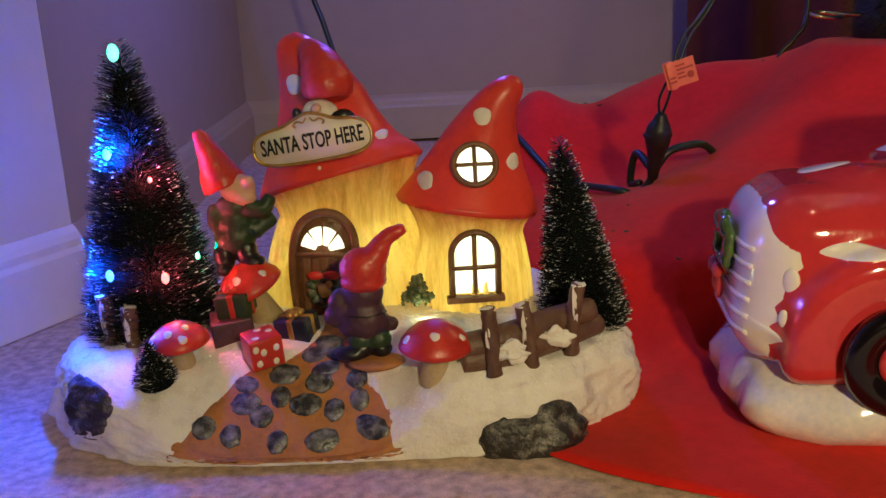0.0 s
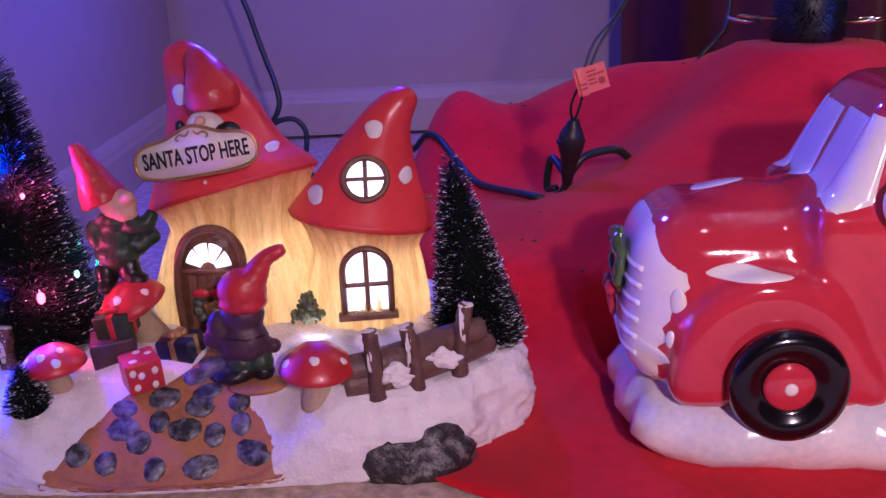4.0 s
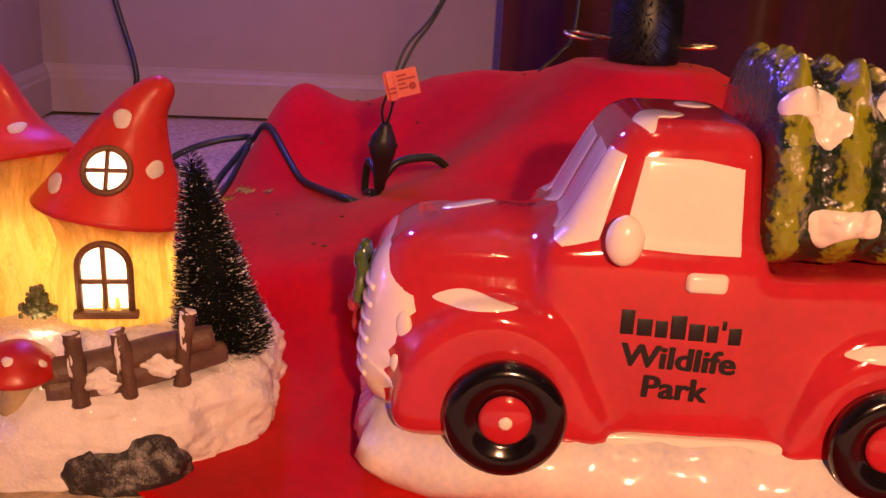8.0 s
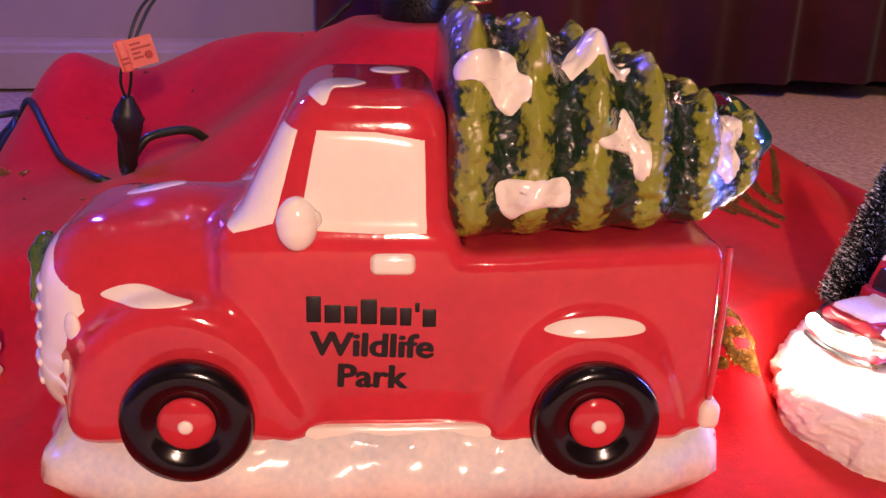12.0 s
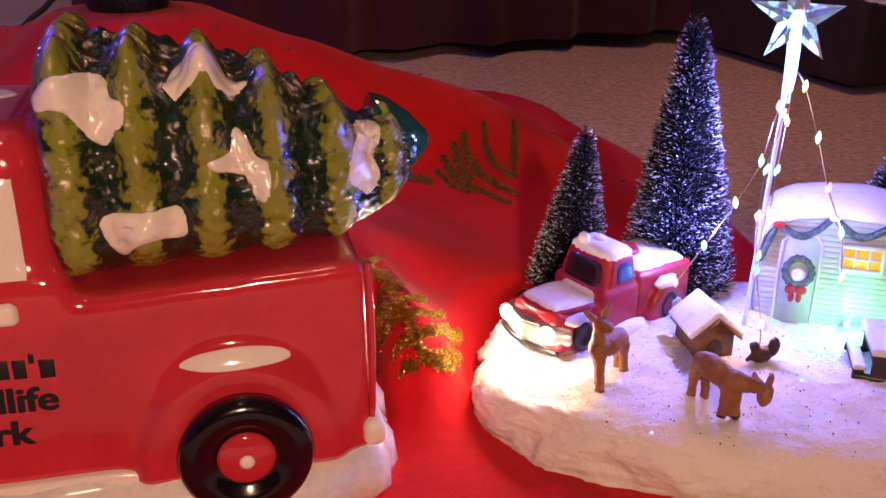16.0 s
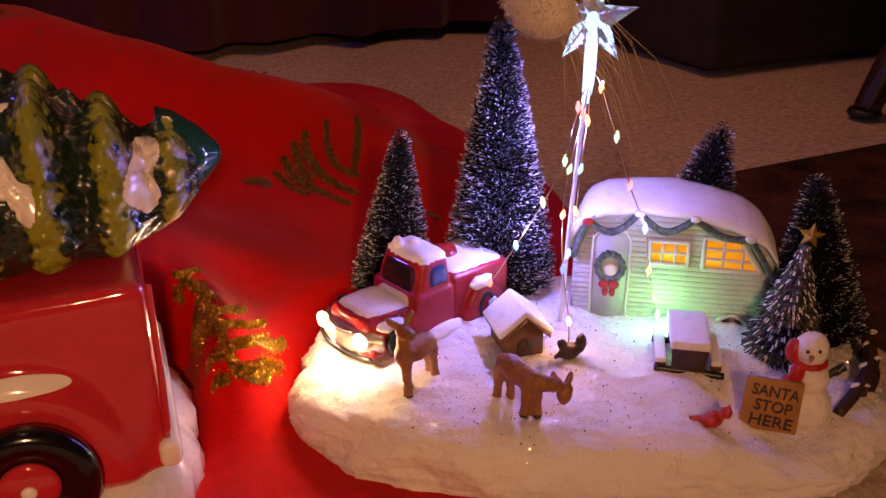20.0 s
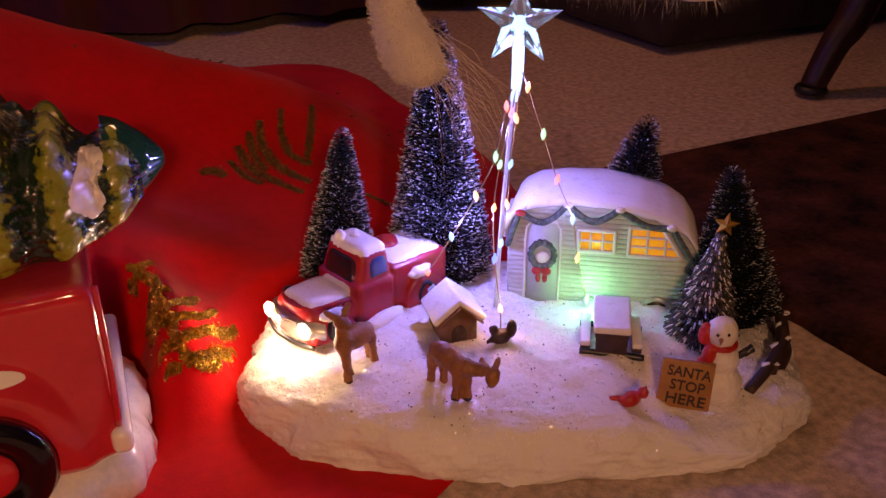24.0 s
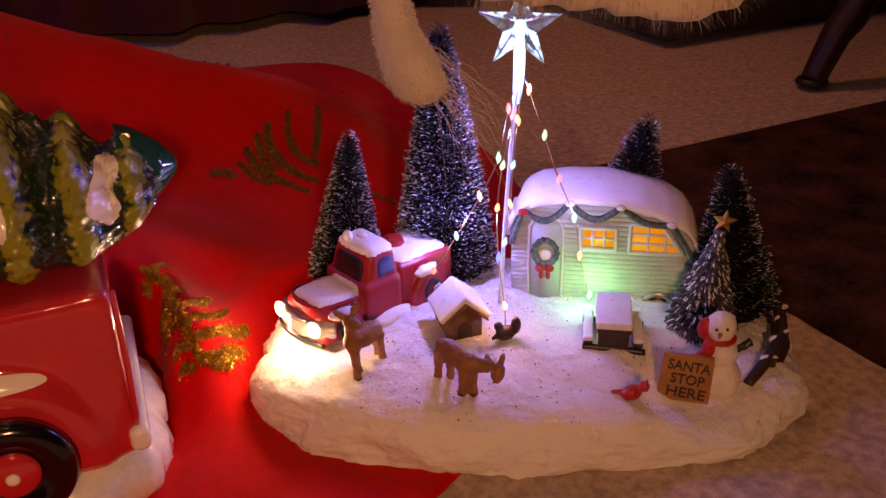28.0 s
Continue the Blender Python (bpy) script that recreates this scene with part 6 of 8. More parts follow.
    inw = Ti @ Vector((0, 1, 0))
    P("side_window", patch(tb, ring2([(0.0575, 0.0315), (0.0600, 0.0420), (0.0735, 0.0420), (0.0750, 0.0325), (0.066, 0.0312)], 30), sidew, inw, 0.0006, 4), "blueglass", "dark blue side window", tk)
    P("windshield", patch(tb, ring2([(-0.0135, 0.0300), (-0.0125, 0.0415), (0.0, 0.0430), (0.0125, 0.0415), (0.0135, 0.0300), (0.0, 0.0290)], 40), lambda a, b: T @ Vector((-0.05, a, b)), Ti @ Vector((1, 0, 0)), 0.0006, 5), "darkglass", "dark windshield", tk)
    for k in range(7):
        z = 0.0075 + k * 0.0017
        tp("grille_bar", tube([(-0.0035, -0.0095, z), (-0.0074, 0.0, z), (-0.0035, 0.0095, z)], 0.0005, 8, 6), "chrome", parent=tk)
    tp("grille", fuse(merge(tube([(0.012, -0.0205, 0.0118), (0.0015, -0.0120, 0.0120), (-0.0012, 0.0, 0.0122), (0.0015, 0.0120, 0.0120), (0.012, 0.0205, 0.0118)], [0.0050, 0.0062, 0.0064, 0.0062, 0.0050], 24, 12)), 0.0009, 2), "chrome", "silver grille dusted with snow", tk)
    tp("hood_rim", tube([(0.040, -0.0155, 0.0225), (0.012, -0.0130, 0.0225), (0.0035, -0.006, 0.0222), (0.0025, 0.0, 0.0222), (0.0035, 0.006, 0.0222), (0.010, 0.0130, 0.0225), (0.040, 0.0155, 0.0225)], 0.0016, 24, 8), "minired", "raised red hood rim", tk)
    for y in (-0.0138, 0.0138):
        tp("headlamp", ball((-0.0025, y * 1.12, 0.0140), 0.0046, (0.7, 1, 1), 3), "headlamp", "glowing headlamp", tk)
    tp("bumper", tube([(0.001, -0.021, 0.0045), (-0.004, -0.010, 0.0042), (-0.005, 0.0, 0.0042), (-0.004, 0.010, 0.0042), (0.001, 0.021, 0.0045)], 0.0016, 16, 8), "blackpaint", "dark front bumper", tk)
    for x in (0.021, 0.106):
        for s in (-1, 1):
            w = tp("wheel", lathe([(0.0, 0.0012), (0.0046, 0.0012), (0.0052, 0.0022), (0.0078, 0.0020), (0.0085, 0.0), (0.0080, -0.003), (0.0, -0.003)], 24, (x, s * 0.0215, 0.0120), pose(0, 0, 0, 90 * s * -1 if s > 0 else 90, 0, 0)), "blackpaint", "black wheel", tk)
    tp("wheel_snow", ball((0.1075, -0.0268, 0.0135), 0.0046, (1.0, 0.25, 1.0), 3, 0.6, 420), "minisnow", "snow stuck to the wheel", tk)
    tp("snow_patch", ball((0.102, -0.0215, 0.0265), 0.0085, (1.3, 0.35, 0.45), 3, 0.4, 160), "minisnow", "snow on the fender", tk)
    tp("snow_patch", ball((0.020, -0.0195, 0.0200), 0.0085, (1.3, 0.45, 0.35), 3, 0.4, 160), "minisnow", "snow on the fender", tk)
    tp("snow_patch", ball((0.066, -0.0205, 0.0040), 0.010, (2.2, 0.4, 0.5), 3, 0.3, 120), "minisnow", "snow banked along the sill", tk)

    # caravan
    V = pose(0.706, 0.4795, 0.0320, 0, 0, -37.6) @ Matrix.Diagonal((1.03, 1.0, 1.17, 1))
    def vp(name, bm, m, label="", parent=None):
        bm.transform(V)
        return P(name, bm, m, label, parent)
    L, H, W = 0.112, 0.060, 0.052
    def outline(u):
        """Roof height along the caravan, with its round shoulders."""
        return float(np.interp(u, [0, 0.002, 0.007, 0.016, 0.032, 0.055, 0.075, 0.090, 0.101, 0.108, 0.112], [0.040, 0.047, 0.0525, 0.0565, 0.0590, 0.0592, 0.0570, 0.0525, 0.0460, 0.0370, 0.018]))
    # clapboard wall: one board after another
    cv = vp("caravan", box(0.0015, L - 0.004, 0.0015, W - 0.0015, 0.002, 0.030, 0.0), "siding", "pale green caravan with lit windows, garlands and a snowy roof")
    nb = 22
    step = 0.0590 / nb
    for k in range(nb):
        z0, z1 = k * step, (k + 1) * step
        zc = (z0 + z1) / 2
        us = [u for u in np.linspace(0, L, 80) if outline(u) > zc]
        if not us:
            continue
        u0, u1 = min(us), max(us)
        if k < 4:
            u0 = 0.001
        rows = []
        for u in np.linspace(u0, u1, 12):
            rows.append([(u, -0.0004, z1 + 0.0002), (u, -0.0011, (z0 + z1) / 2), (u, -0.0010, z0 + 0.0003), (u, 0.0, z0), (u, 0.004, z0), (u, 0.004, z1)])
        vp("board", loft(rows), "siding", parent=cv)
    rows = [[(u, 0.003, 0.0), (u, 0.003, outline(u)), (u, W * 0.5, outline(u) + 0.002), (u, W, outline(u) - 0.003), (u, W, 0.0)] for u in np.linspace(0, L, 40)]
    vp("shell", loft(rows), "siding", parent=cv)
    # snow blanket on the roof
    rows = []
    for u in np.linspace(-0.003, L + 0.001, 60):
        o = outline(min(max(u, 0.0), L))
        low = o - float(np.interp(u, [-0.003, 0.005, 0.035, 0.061, 0.0835, 0.1, 0.113], [0.0500, 0.0555, 0.0585, 0.0570, 0.0520, 0.0460, 0.030])) + 0.0012 * noise.noise(Vector((u * 150, 0, 0)))
        f = 1.0 if 0.0 < u < L - 0.002 else 0.6
        sect = [(-0.0035, o - low), (-0.0052, o - low * 0.3), (-0.0038, o + 0.0022 * f), (0.004, o + 0.0040 * f), (W * 0.3, o + 0.0054 * f), (W * 0.6, o + 0.0050 * f), (W * 0.9, o + 0.0026 * f), (W + 0.003, o - 0.002), (W * 0.5, o - 0.004), (0.002, o - 0.004)]
        rows.append([(u, a, b + 0.0006 * noise.noise(Vector((u * 90, a * 90, 2)))) for a, b in sect])
    vp("roof_snow", loft(rows), "minisnow", "smooth snow on the roof", cv)
    # door
    dp = [(0.0105, 0.001), (0.0105, 0.040), (0.0118, 0.0450), (0.0150, 0.0475), (0.0260, 0.0475), (0.0292, 0.0450), (0.0305, 0.040), (0.0305, 0.001)]
    dr = vp("door", loft([[(a, 0.001, b) for a, b in dp], [(a, -0.0020, b) for a, b in dp]]), "doorpaint", "grey door with a green wreath", cv)
    vp("door_frame", tube([(a, -0.0020, b) for a, b in dp], 0.0008, 40, 6), "trimpaint", parent=dr)
    vp("door_step", box(0.011, 0.030, -0.005, 0.0, -0.003, 0.0015, 0.0006, 2), "doorpaint", parent=dr)
    wre = vp("wreath", fuse(merge(*[ball((0.0205 + 0.0068 * math.cos(a), -0.0034, 0.0295 + 0.0068 * math.sin(a)), 0.0021, (1, 0.8, 1), 2, 0.35, 500) for a in (2 * math.pi * i / 14 for i in range(14))]), 0.0006, 1), "garland", "dark green wreath", dr)
    vp("snow_patch", ball((0.0205, -0.0028, 0.0275), 0.0042, (1, 0.25, 0.9), 2, 0.2, 200), "minisnow", parent=wre)
    vp("bow", merge(ball((0.0178, -0.0045, 0.0205), 0.0026, (1.2, 0.6, 0.9), 2), ball((0.0232, -0.0045, 0.0205), 0.0026, (1.2, 0.6, 0.9), 2), ball((0.0186, -0.0042, 0.0165), 0.0020, (0.8, 0.5, 1.4), 2), ball((0.0226, -0.0042, 0.0165), 0.0020, (0.8, 0.5, 1.4), 2)), "redpaint", "red bow", wre)
    # windows
    def window(u0, u1, z0, z1, cols, rowsn, slant=0.0):
        """A lit window; slant is how far its upper far corner is cut back."""
        pts = [(u0, z0), (u0, z1), (u1 - slant, z1), (u1, z0)]
        rim = [(a + (c - a) * k / 8, b + (d - b) * k / 8) for (a, b), (c, d) in zip(pts, pts[1:] + pts[:1]) for k in range(8)]
        w = vp("window", tube([(a, -0.0018, b) for a, b in rim + rim[:1]], 0.0013, len(rim) + 1, 6, smooth=False), "trimpaint", "lit amber window with white bars", cv)
        vp("pane", loft([[(a, 0.0, b) for a, b in pts], [(a, -0.0013, b) for a, b in pts]]), "amber", "glowing amber pane", w)
        for k in range(1, cols):
            u = u0 + (u1 - u0) * k / cols
            top = z1 if u <= u1 - slant else z1 - (z1 - z0) * (u - u1 + slant) / slant
            vp("glazing_bar", tube([(u, -0.0016, z0), (u, -0.0016, top)], 0.0008, 4, 6), "trimpaint", parent=w)
        for k in range(1, rowsn):
            z = z0 + (z1 - z0) * k / rowsn
            vp("glazing_bar", tube([(u0, -0.0016, z), (u1 - slant * k / rowsn, -0.0016, z)], 0.0008, 4, 6), "trimpaint", parent=w)
    window(0.0408, 0.0614, 0.0326, 0.0443, 3, 2)
    window(0.0693, 0.1000, 0.0316, 0.0474, 3, 3, 0.0125)
    # garland swags and bows
    for a, b, za, zb, dip in ((0.0085, 0.0335, 0.0521, 0.0581, 0.0071), (0.0342, 0.0622, 0.0581, 0.0573, 0.0079), (0.0632, 0.0917, 0.0573, 0.0490, 0.0035)):
        bms = []
        for k in range(26):
            f = k / 25
            bms.append(ball((a + (b - a) * f, -0.0042, za + (zb - za) * f - dip * math.sin(math.pi * f)), 0.0019, (1, 0.9, 1), 2, 0.4, 480))
        vp("garland", fuse(merge(*bms), 0.0007, 1), "garland", "dark green garland swag", cv)
    bms = [ball((0.0925 + 0.0140 * f, -0.0035, 0.0485 - 0.0185 * f), 0.0019, (1, 0.9, 1), 2, 0.4, 480) for f in np.linspace(0, 1, 16)]
    vp("garland", fuse(merge(*bms), 0.0007, 1), "garland", "dark green garland", cv)
    bms = [ball((0.0050 - 0.0045 * f, -0.0035, 0.0500 - 0.0150 * f), 0.0021, (1, 0.9, 1), 2, 0.4, 480) for f in np.linspace(0, 1, 10)]
    vp("garland", fuse(merge(*bms), 0.0007, 1), "garland", "dark green garland", cv)
    for u, z in ((0.0070, 0.0525), (0.0339, 0.0585), (0.0627, 0.0577), (0.0922, 0.0495)):
        vp("bow", ball((u, -0.0052, z), 0.0021, (1.5, 0.7, 0.9), 2, 0.2, 200), "redpaint" if u < 0.01 else "spot", "small bow", cv)
    vp("wheel_arch", tube([(0.0790, -0.0022, 0.0), (0.0810, -0.0030, 0.0060), (0.0880, -0.0034, 0.0090), (0.0950, -0.0030, 0.0060), (0.0970, -0.0022, 0.0)], 0.0014, 20, 8), "chrome", "silver wheel arch", cv)
    vp("wheel", lathe([(0.0, 0.001), (0.0060, 0.001), (0.0066, 0.0), (0.0066, -0.003), (0.0, -0.003)], 24, (0.0880, -0.0012, 0.0012), pose(0, 0, 0, 90, 0, 0)), "blackpaint", "black wheel", cv)

    # kennel
    K = Matrix.Translation((0.6533, 0.4509, g(0.6533, 0.4509) - 0.001)) @ pose(0, 0, 0, 0, 0, -12) @ Matrix.Scale(1.08, 4)
    def kp(name, bm, m, label="", parent=None):
        bm.transform(K)
        return P(name, bm, m, label, parent)
    gable = [(-0.0095, 0.0), (-0.0095, 0.0125), (0.0, 0.0205), (0.0095, 0.0125), (0.0095, 0.0)]
    kn = kp("kennel", loft([[(a, -0.010, b) for a, b in gable], [(a, 0.014, b) for a, b in gable]]), "kennel", "brown dog kennel with snow on its roof")
    kp("doorway", loft([[(a * 0.45, -0.0104, b * 0.6) for a, b in arch(0.0180, 0.0170)], [(a * 0.45, -0.0092, b * 0.6) for a, b in arch(0.0180, 0.0170)]]), "darkbrown", "dark doorway", kn)
    for s in (-1, 1):
        q = [(s * 0.0, 0.0225), (s * 0.0125, 0.0118), (s * 0.0125, 0.0100), (0.0, 0.0203)]
        kp("roof_panel", loft([[(a, -0.0125, b) for a, b in q], [(a, 0.0155, b) for a, b in q]]), "kennel", parent=kn)
        bm = box(-0.0022, 0.0165, -0.0125 - 0.0002 * s, 0.0155 + 0.0002 * s, 0.0, 0.0030, 0.0012, 3)
        bm.transform(Matrix.Translation((0, 0, 0.0222)) @ pose(0, 0, 0, 0, 40, 0) if s > 0 else Matrix.Translation((0, 0, 0.0222)) @ Matrix.Diagonal((-1, 1, 1, 1)) @ pose(0, 0, 0, 0, 40, 0))
        bmesh.ops.recalc_face_normals(bm, faces=bm.faces[:])
        kp("roof_snow", bm, "minisnow", "snow on the kennel roof", kn)

    # deer and birds, one plain shape each
    def legs(pts, r=0.0026):
        return [tube([(x, y, z), (x2, y2, 0.0)], [r * 1.25, r * 0.8, r * 0.9], 8, 8) for x, y, z, x2, y2 in pts]
    hoof = lambda x, y: ball((x, y, 0.0012), 0.0023, (1, 1, 0.8), 2)
    D1 = Matrix.Translation((0.5835, 0.4405, g(0.5835, 0.4405) - 0.0005)) @ pose(0, 0, 0, 0, 0, 24) @ Matrix.Scale(1.10, 4)
    figure("deer_statue", [
        (F(ball((0.008, 0.0, 0.0200), 0.0063, (1.75, 0.85, 0.95), 3), ball((-0.001, 0, 0.0205), 0.0056, (1.0, 0.8, 1.1), 3), tube([(-0.002, 0, 0.0225), (-0.0035, -0.001, 0.030), (-0.0045, -0.002, 0.0345)], [0.0040, 0.0028, 0.0030], 10, 10), ball((-0.0058, -0.0042, 0.0345), 0.0036, (0.95, 1.45, 0.9), 3), tube([(-0.0065, 0.0, 0.0365), (-0.0112, 0.0022, 0.0415)], [0.0017, 0.0020, 0.0006], 8, 8), tube([(-0.0025, -0.002, 0.0370), (0.0010, -0.0030, 0.0425)], [0.0017, 0.0020, 0.0006], 8, 8), *legs([(-0.003, -0.002, 0.0180, -0.0025, -0.003), (0.001, 0.002, 0.0180, 0.0022, 0.001), (0.0150, -0.002, 0.0180, 0.0175, -0.002), (0.0165, 0.003, 0.0180, 0.0200, 0.003)]), v=0.0008), M["fawn"]),
        (F(hoof(-0.0025, -0.003), hoof(0.0022, 0.001), hoof(0.0175, -0.002), hoof(0.0200, 0.003), v=0.0007), M["blackpaint"])], "small brown deer figure standing in the snow", D1)
    D2 = Matrix.Translation((0.6262, 0.4045, g(0.6262, 0.4045) - 0.0005)) @ pose(0, 0, 0, 0, 0, -72) @ Matrix.Scale(1.12, 4)
    figure("deer_statue", [
        (F(ball((-0.002, 0.0, 0.0185), 0.0062, (1.75, 0.85, 0.95), 3, m=pose(0, 0, 0, 0, 12, 0)), ball((0.006, 0, 0.0165), 0.0056, (1.0, 0.85, 1.0), 3), tube([(0.008, 0.0, 0.0180), (0.0130, 0.0035, 0.0165), (0.0155, 0.0085, 0.0150)], [0.0046, 0.0034, 0.0032], 10, 10), ball((0.0168, 0.0105, 0.0110), 0.0036, (0.90, 0.90, 1.5), 3, m=pose(0, 0, 0, -18, 0, 0)), tube([(0.0140, 0.0065, 0.0165), (0.0115, 0.0085, 0.0205)], [0.0016, 0.0018, 0.0006], 8, 8), tube([(0.0165, 0.0125, 0.0150), (0.0155, 0.0160, 0.0190)], [0.0016, 0.0018, 0.0006], 8, 8), *legs([(-0.0095, -0.002, 0.0175, -0.0110, -0.002), (-0.008, 0.003, 0.0175, -0.0070, 0.003), (0.0065, -0.002, 0.0150, 0.0060, -0.003), (0.0085, 0.002, 0.0150, 0.0100, 0.001)]), v=0.0008), M["fawn"]),
        (F(hoof(-0.0110, -0.002), hoof(-0.0070, 0.003), hoof(0.0060, -0.003), hoof(0.0100, 0.001), v=0.0007), M["blackpaint"])], "small brown deer figure lowering its head", D2)
    z = g(0.670, 0.4265)
    figure("bird_statue", [(F(ball((0.670, 0.4265, z + 0.0045), 0.0048, (1.3, 0.9, 0.95), 3), ball((0.6655, 0.4275, z + 0.0095), 0.0026), ball((0.6755, 0.4245, z + 0.0090), 0.0036, (0.8, 0.8, 1.6), 3), tube([(0.6675, 0.4265, z + 0.004), (0.6615, 0.428, z + 0.002)], [0.002, 0.0012], 6, 8), v=0.0008), M["darkbrown"])], "small dark brown squirrel figure in the snow")
    z = g(0.7055, 0.3555)
    figure("bird_statue", [(F(ball((0.7055, 0.3555, z + 0.0042), 0.0045, (1.35, 0.9, 0.95), 3), ball((0.7105, 0.3525, z + 0.0082), 0.0030), tube([(0.7108, 0.3522, z + 0.0098), (0.7118, 0.3517, z + 0.0130)], [0.0016, 0.0004], 6, 8), tube([(0.7012, 0.358, z + 0.004), (0.6955, 0.3605, z + 0.0052)], [0.0019, 0.0011], 6, 8), v=0.0007), M["redpaint"])], "small red bird figure on the snow")

    # picnic table under snow, seen from its end
    bx = Matrix.Translation((0.7262, 0.4012, g(0.7262, 0.4012) - 0.001)) @ pose(0, 0, 0, 0, 0, -36)
    def bp(name, bm, m, label="", parent=None):
        for v in bm.verts:
            v.co += noise.noise_vector(v.co * 240) * 0.0004
        bm.transform(bx)
        return P(name, bm, m, label, parent)
    table = bp("picnic_table", box(-0.0092, 0.0092, -0.0170, 0.0180, 0.0120, 0.0160, 0.0008, 2), "darkbrown", "dark picnic table under a thick lid of snow")
    bp("top_snow", box(-0.0102, 0.0102, -0.0182, 0.0190, 0.0155, 0.0200, 0.0014, 3), "minisnow", "thick snow on the table", table)
    for y in (-0.0155, 0.0150):
        bp("trestle", box(-0.0085, 0.0085, y - 0.0014, y + 0.0014, 0.0, 0.0130, 0.0007, 2), "darkbrown", parent=table)
        bp("foot_beam", tube([(-0.0170, y, 0.0032), (-0.008, y, 0.0026), (0.008, y, 0.0018), (0.0180, y, 0.0012)], 0.0020, 12, 8), "blackpaint", parent=table)
    for sx in (-1, 1):
        x0, x1 = sorted((sx * 0.0112, sx * 0.0165))
        bp("bench", box(x0, x1, -0.0150, 0.0170, 0.0035, 0.0062, 0.0006, 2), "darkbrown", parent=table)
        bp("bench_snow", box(x0 - 0.0003, x1 + 0.0003, -0.0155, 0.0175, 0.0058, 0.0092, 0.0012, 3), "minisnow", "snow on the bench", table)

    # wooden sign
    S = Matrix.Translation((0.7345, 0.3485, 0.0235)) @ pose(0, 0, 0, -10, 4, -37)
    sg = box(-0.0138, 0.0138, -0.0016, 0.0016, 0.0, 0.0262, 0.0006, 2)
    for v in sg.verts:
        v.co += Vector((noise.noise(v.co * 160), 0, noise.noise(v.co * 160 + Vector((9, 0, 0))))) * 0.0012
    sg.transform(S)
    sign = P("sign", sg, "signwood", "orange wooden sign with dark hand-painted letters")
    for text, zz, w in (("SANTA", 0.0178, 0.0225), ("STOP", 0.0102, 0.0180), ("HERE", 0.0024, 0.0205)):
        me = lettering(text, 0.0085, 0.0003, 0.0001)
        xs, zs = [v.co.x for v in me.vertices], [v.co.z for v in me.vertices]
        me.transform(Matrix.Diagonal((w / (max(xs) - min(xs)), 1, 0.0058 / (max(zs) - min(zs)), 1)))
        me.transform(S @ Matrix.Translation((0.0006, -0.0019, zz)) @ pose(0, 0, 0, 0, 3, 0))
        P("lettering", me, "darkbrown", "hand-painted lettering", sign)
    # snowman
    x, y = 0.7555, 0.3385
    z = g(x, y) - 0.002
    figure("snowman_statue", [
        (F(ball((x, y, z + 0.0105), 0.0125, (1, 0.95, 0.95), 3), ball((x - 0.0005, y, z + 0.0250), 0.0098, (1, 0.95, 0.9), 3), ball((x - 0.0015, y - 0.001, z + 0.0400), 0.0082, (1, 0.95, 1.0), 3)), M["snowman"]),
        (F(lathe([(0.0066, -0.0016), (0.0086, -0.0006), (0.0086, 0.0010), (0.0066, 0.0018)], 24, (x - 0.001, y, z + 0.0330)), ball((x - 0.0075, y - 0.0055, z + 0.0285), 0.0042, (0.9, 0.8, 1.6), 3), ball((x - 0.0105, y - 0.0045, z + 0.0225), 0.0036, (1.1, 0.8, 1.4), 3), ball((x - 0.0098, y - 0.001, z + 0.0385), 0.0050, (0.8, 0.9, 1.2), 3), v=0.0008), M["redpaint"]),
        (F(ball((x - 0.0050, y - 0.0085, z + 0.0420), 0.0010), ball((x + 0.0005, y - 0.0088, z + 0.0425), 0.0010), tube([(x + 0.008, y - 0.001, z + 0.027), (x + 0.0155, y + 0.001, z + 0.0315)], [0.0018, 0.0026], 8, 8), tube([(x - 0.009, y - 0.006, z + 0.0235), (x - 0.0125, y - 0.009, z + 0.0195)], [0.0014, 0.0022], 8, 8), v=0.0006), M["blackpaint"]),
        (F(tube([(x - 0.0028, y - 0.0080, z + 0.0395), (x - 0.0036, y - 0.0125, z + 0.0388)], [0.0016, 0.0005], 6, 8), v=0.0006), M["signwood"])], "snowman figure with a red scarf beside the sign", Matrix.Translation((x + 0.0030, y + 0.0100, z)) @ Matrix.Rotation(radians(-36), 4, "Z") @ Matrix.Diagonal((1.0, 1.0, 1.09, 1)) @ Matrix.Translation((-x, -y, -z)))

    # snowy moulded tree with a gold star
    bx0, by0 = 0.7800, 0.3880
    z = g(bx0, by0) - 0.002
    trunk = P("moulded_tree", lathe([(0.0170, 0.0), (0.0125, 0.020), (0.0070, 0.042), (0.0016, 0.061)], 20, (bx0, by0, z), None), "bristle", "small moulded fir with snowy branch tips and a gold star")
    for v in trunk.data.vertices:
        k = (v.co.z - z) / 0.061
        v.co.x += 0.011 * k
        v.co.y += 0.004 * k
    rng = random.Random(9)
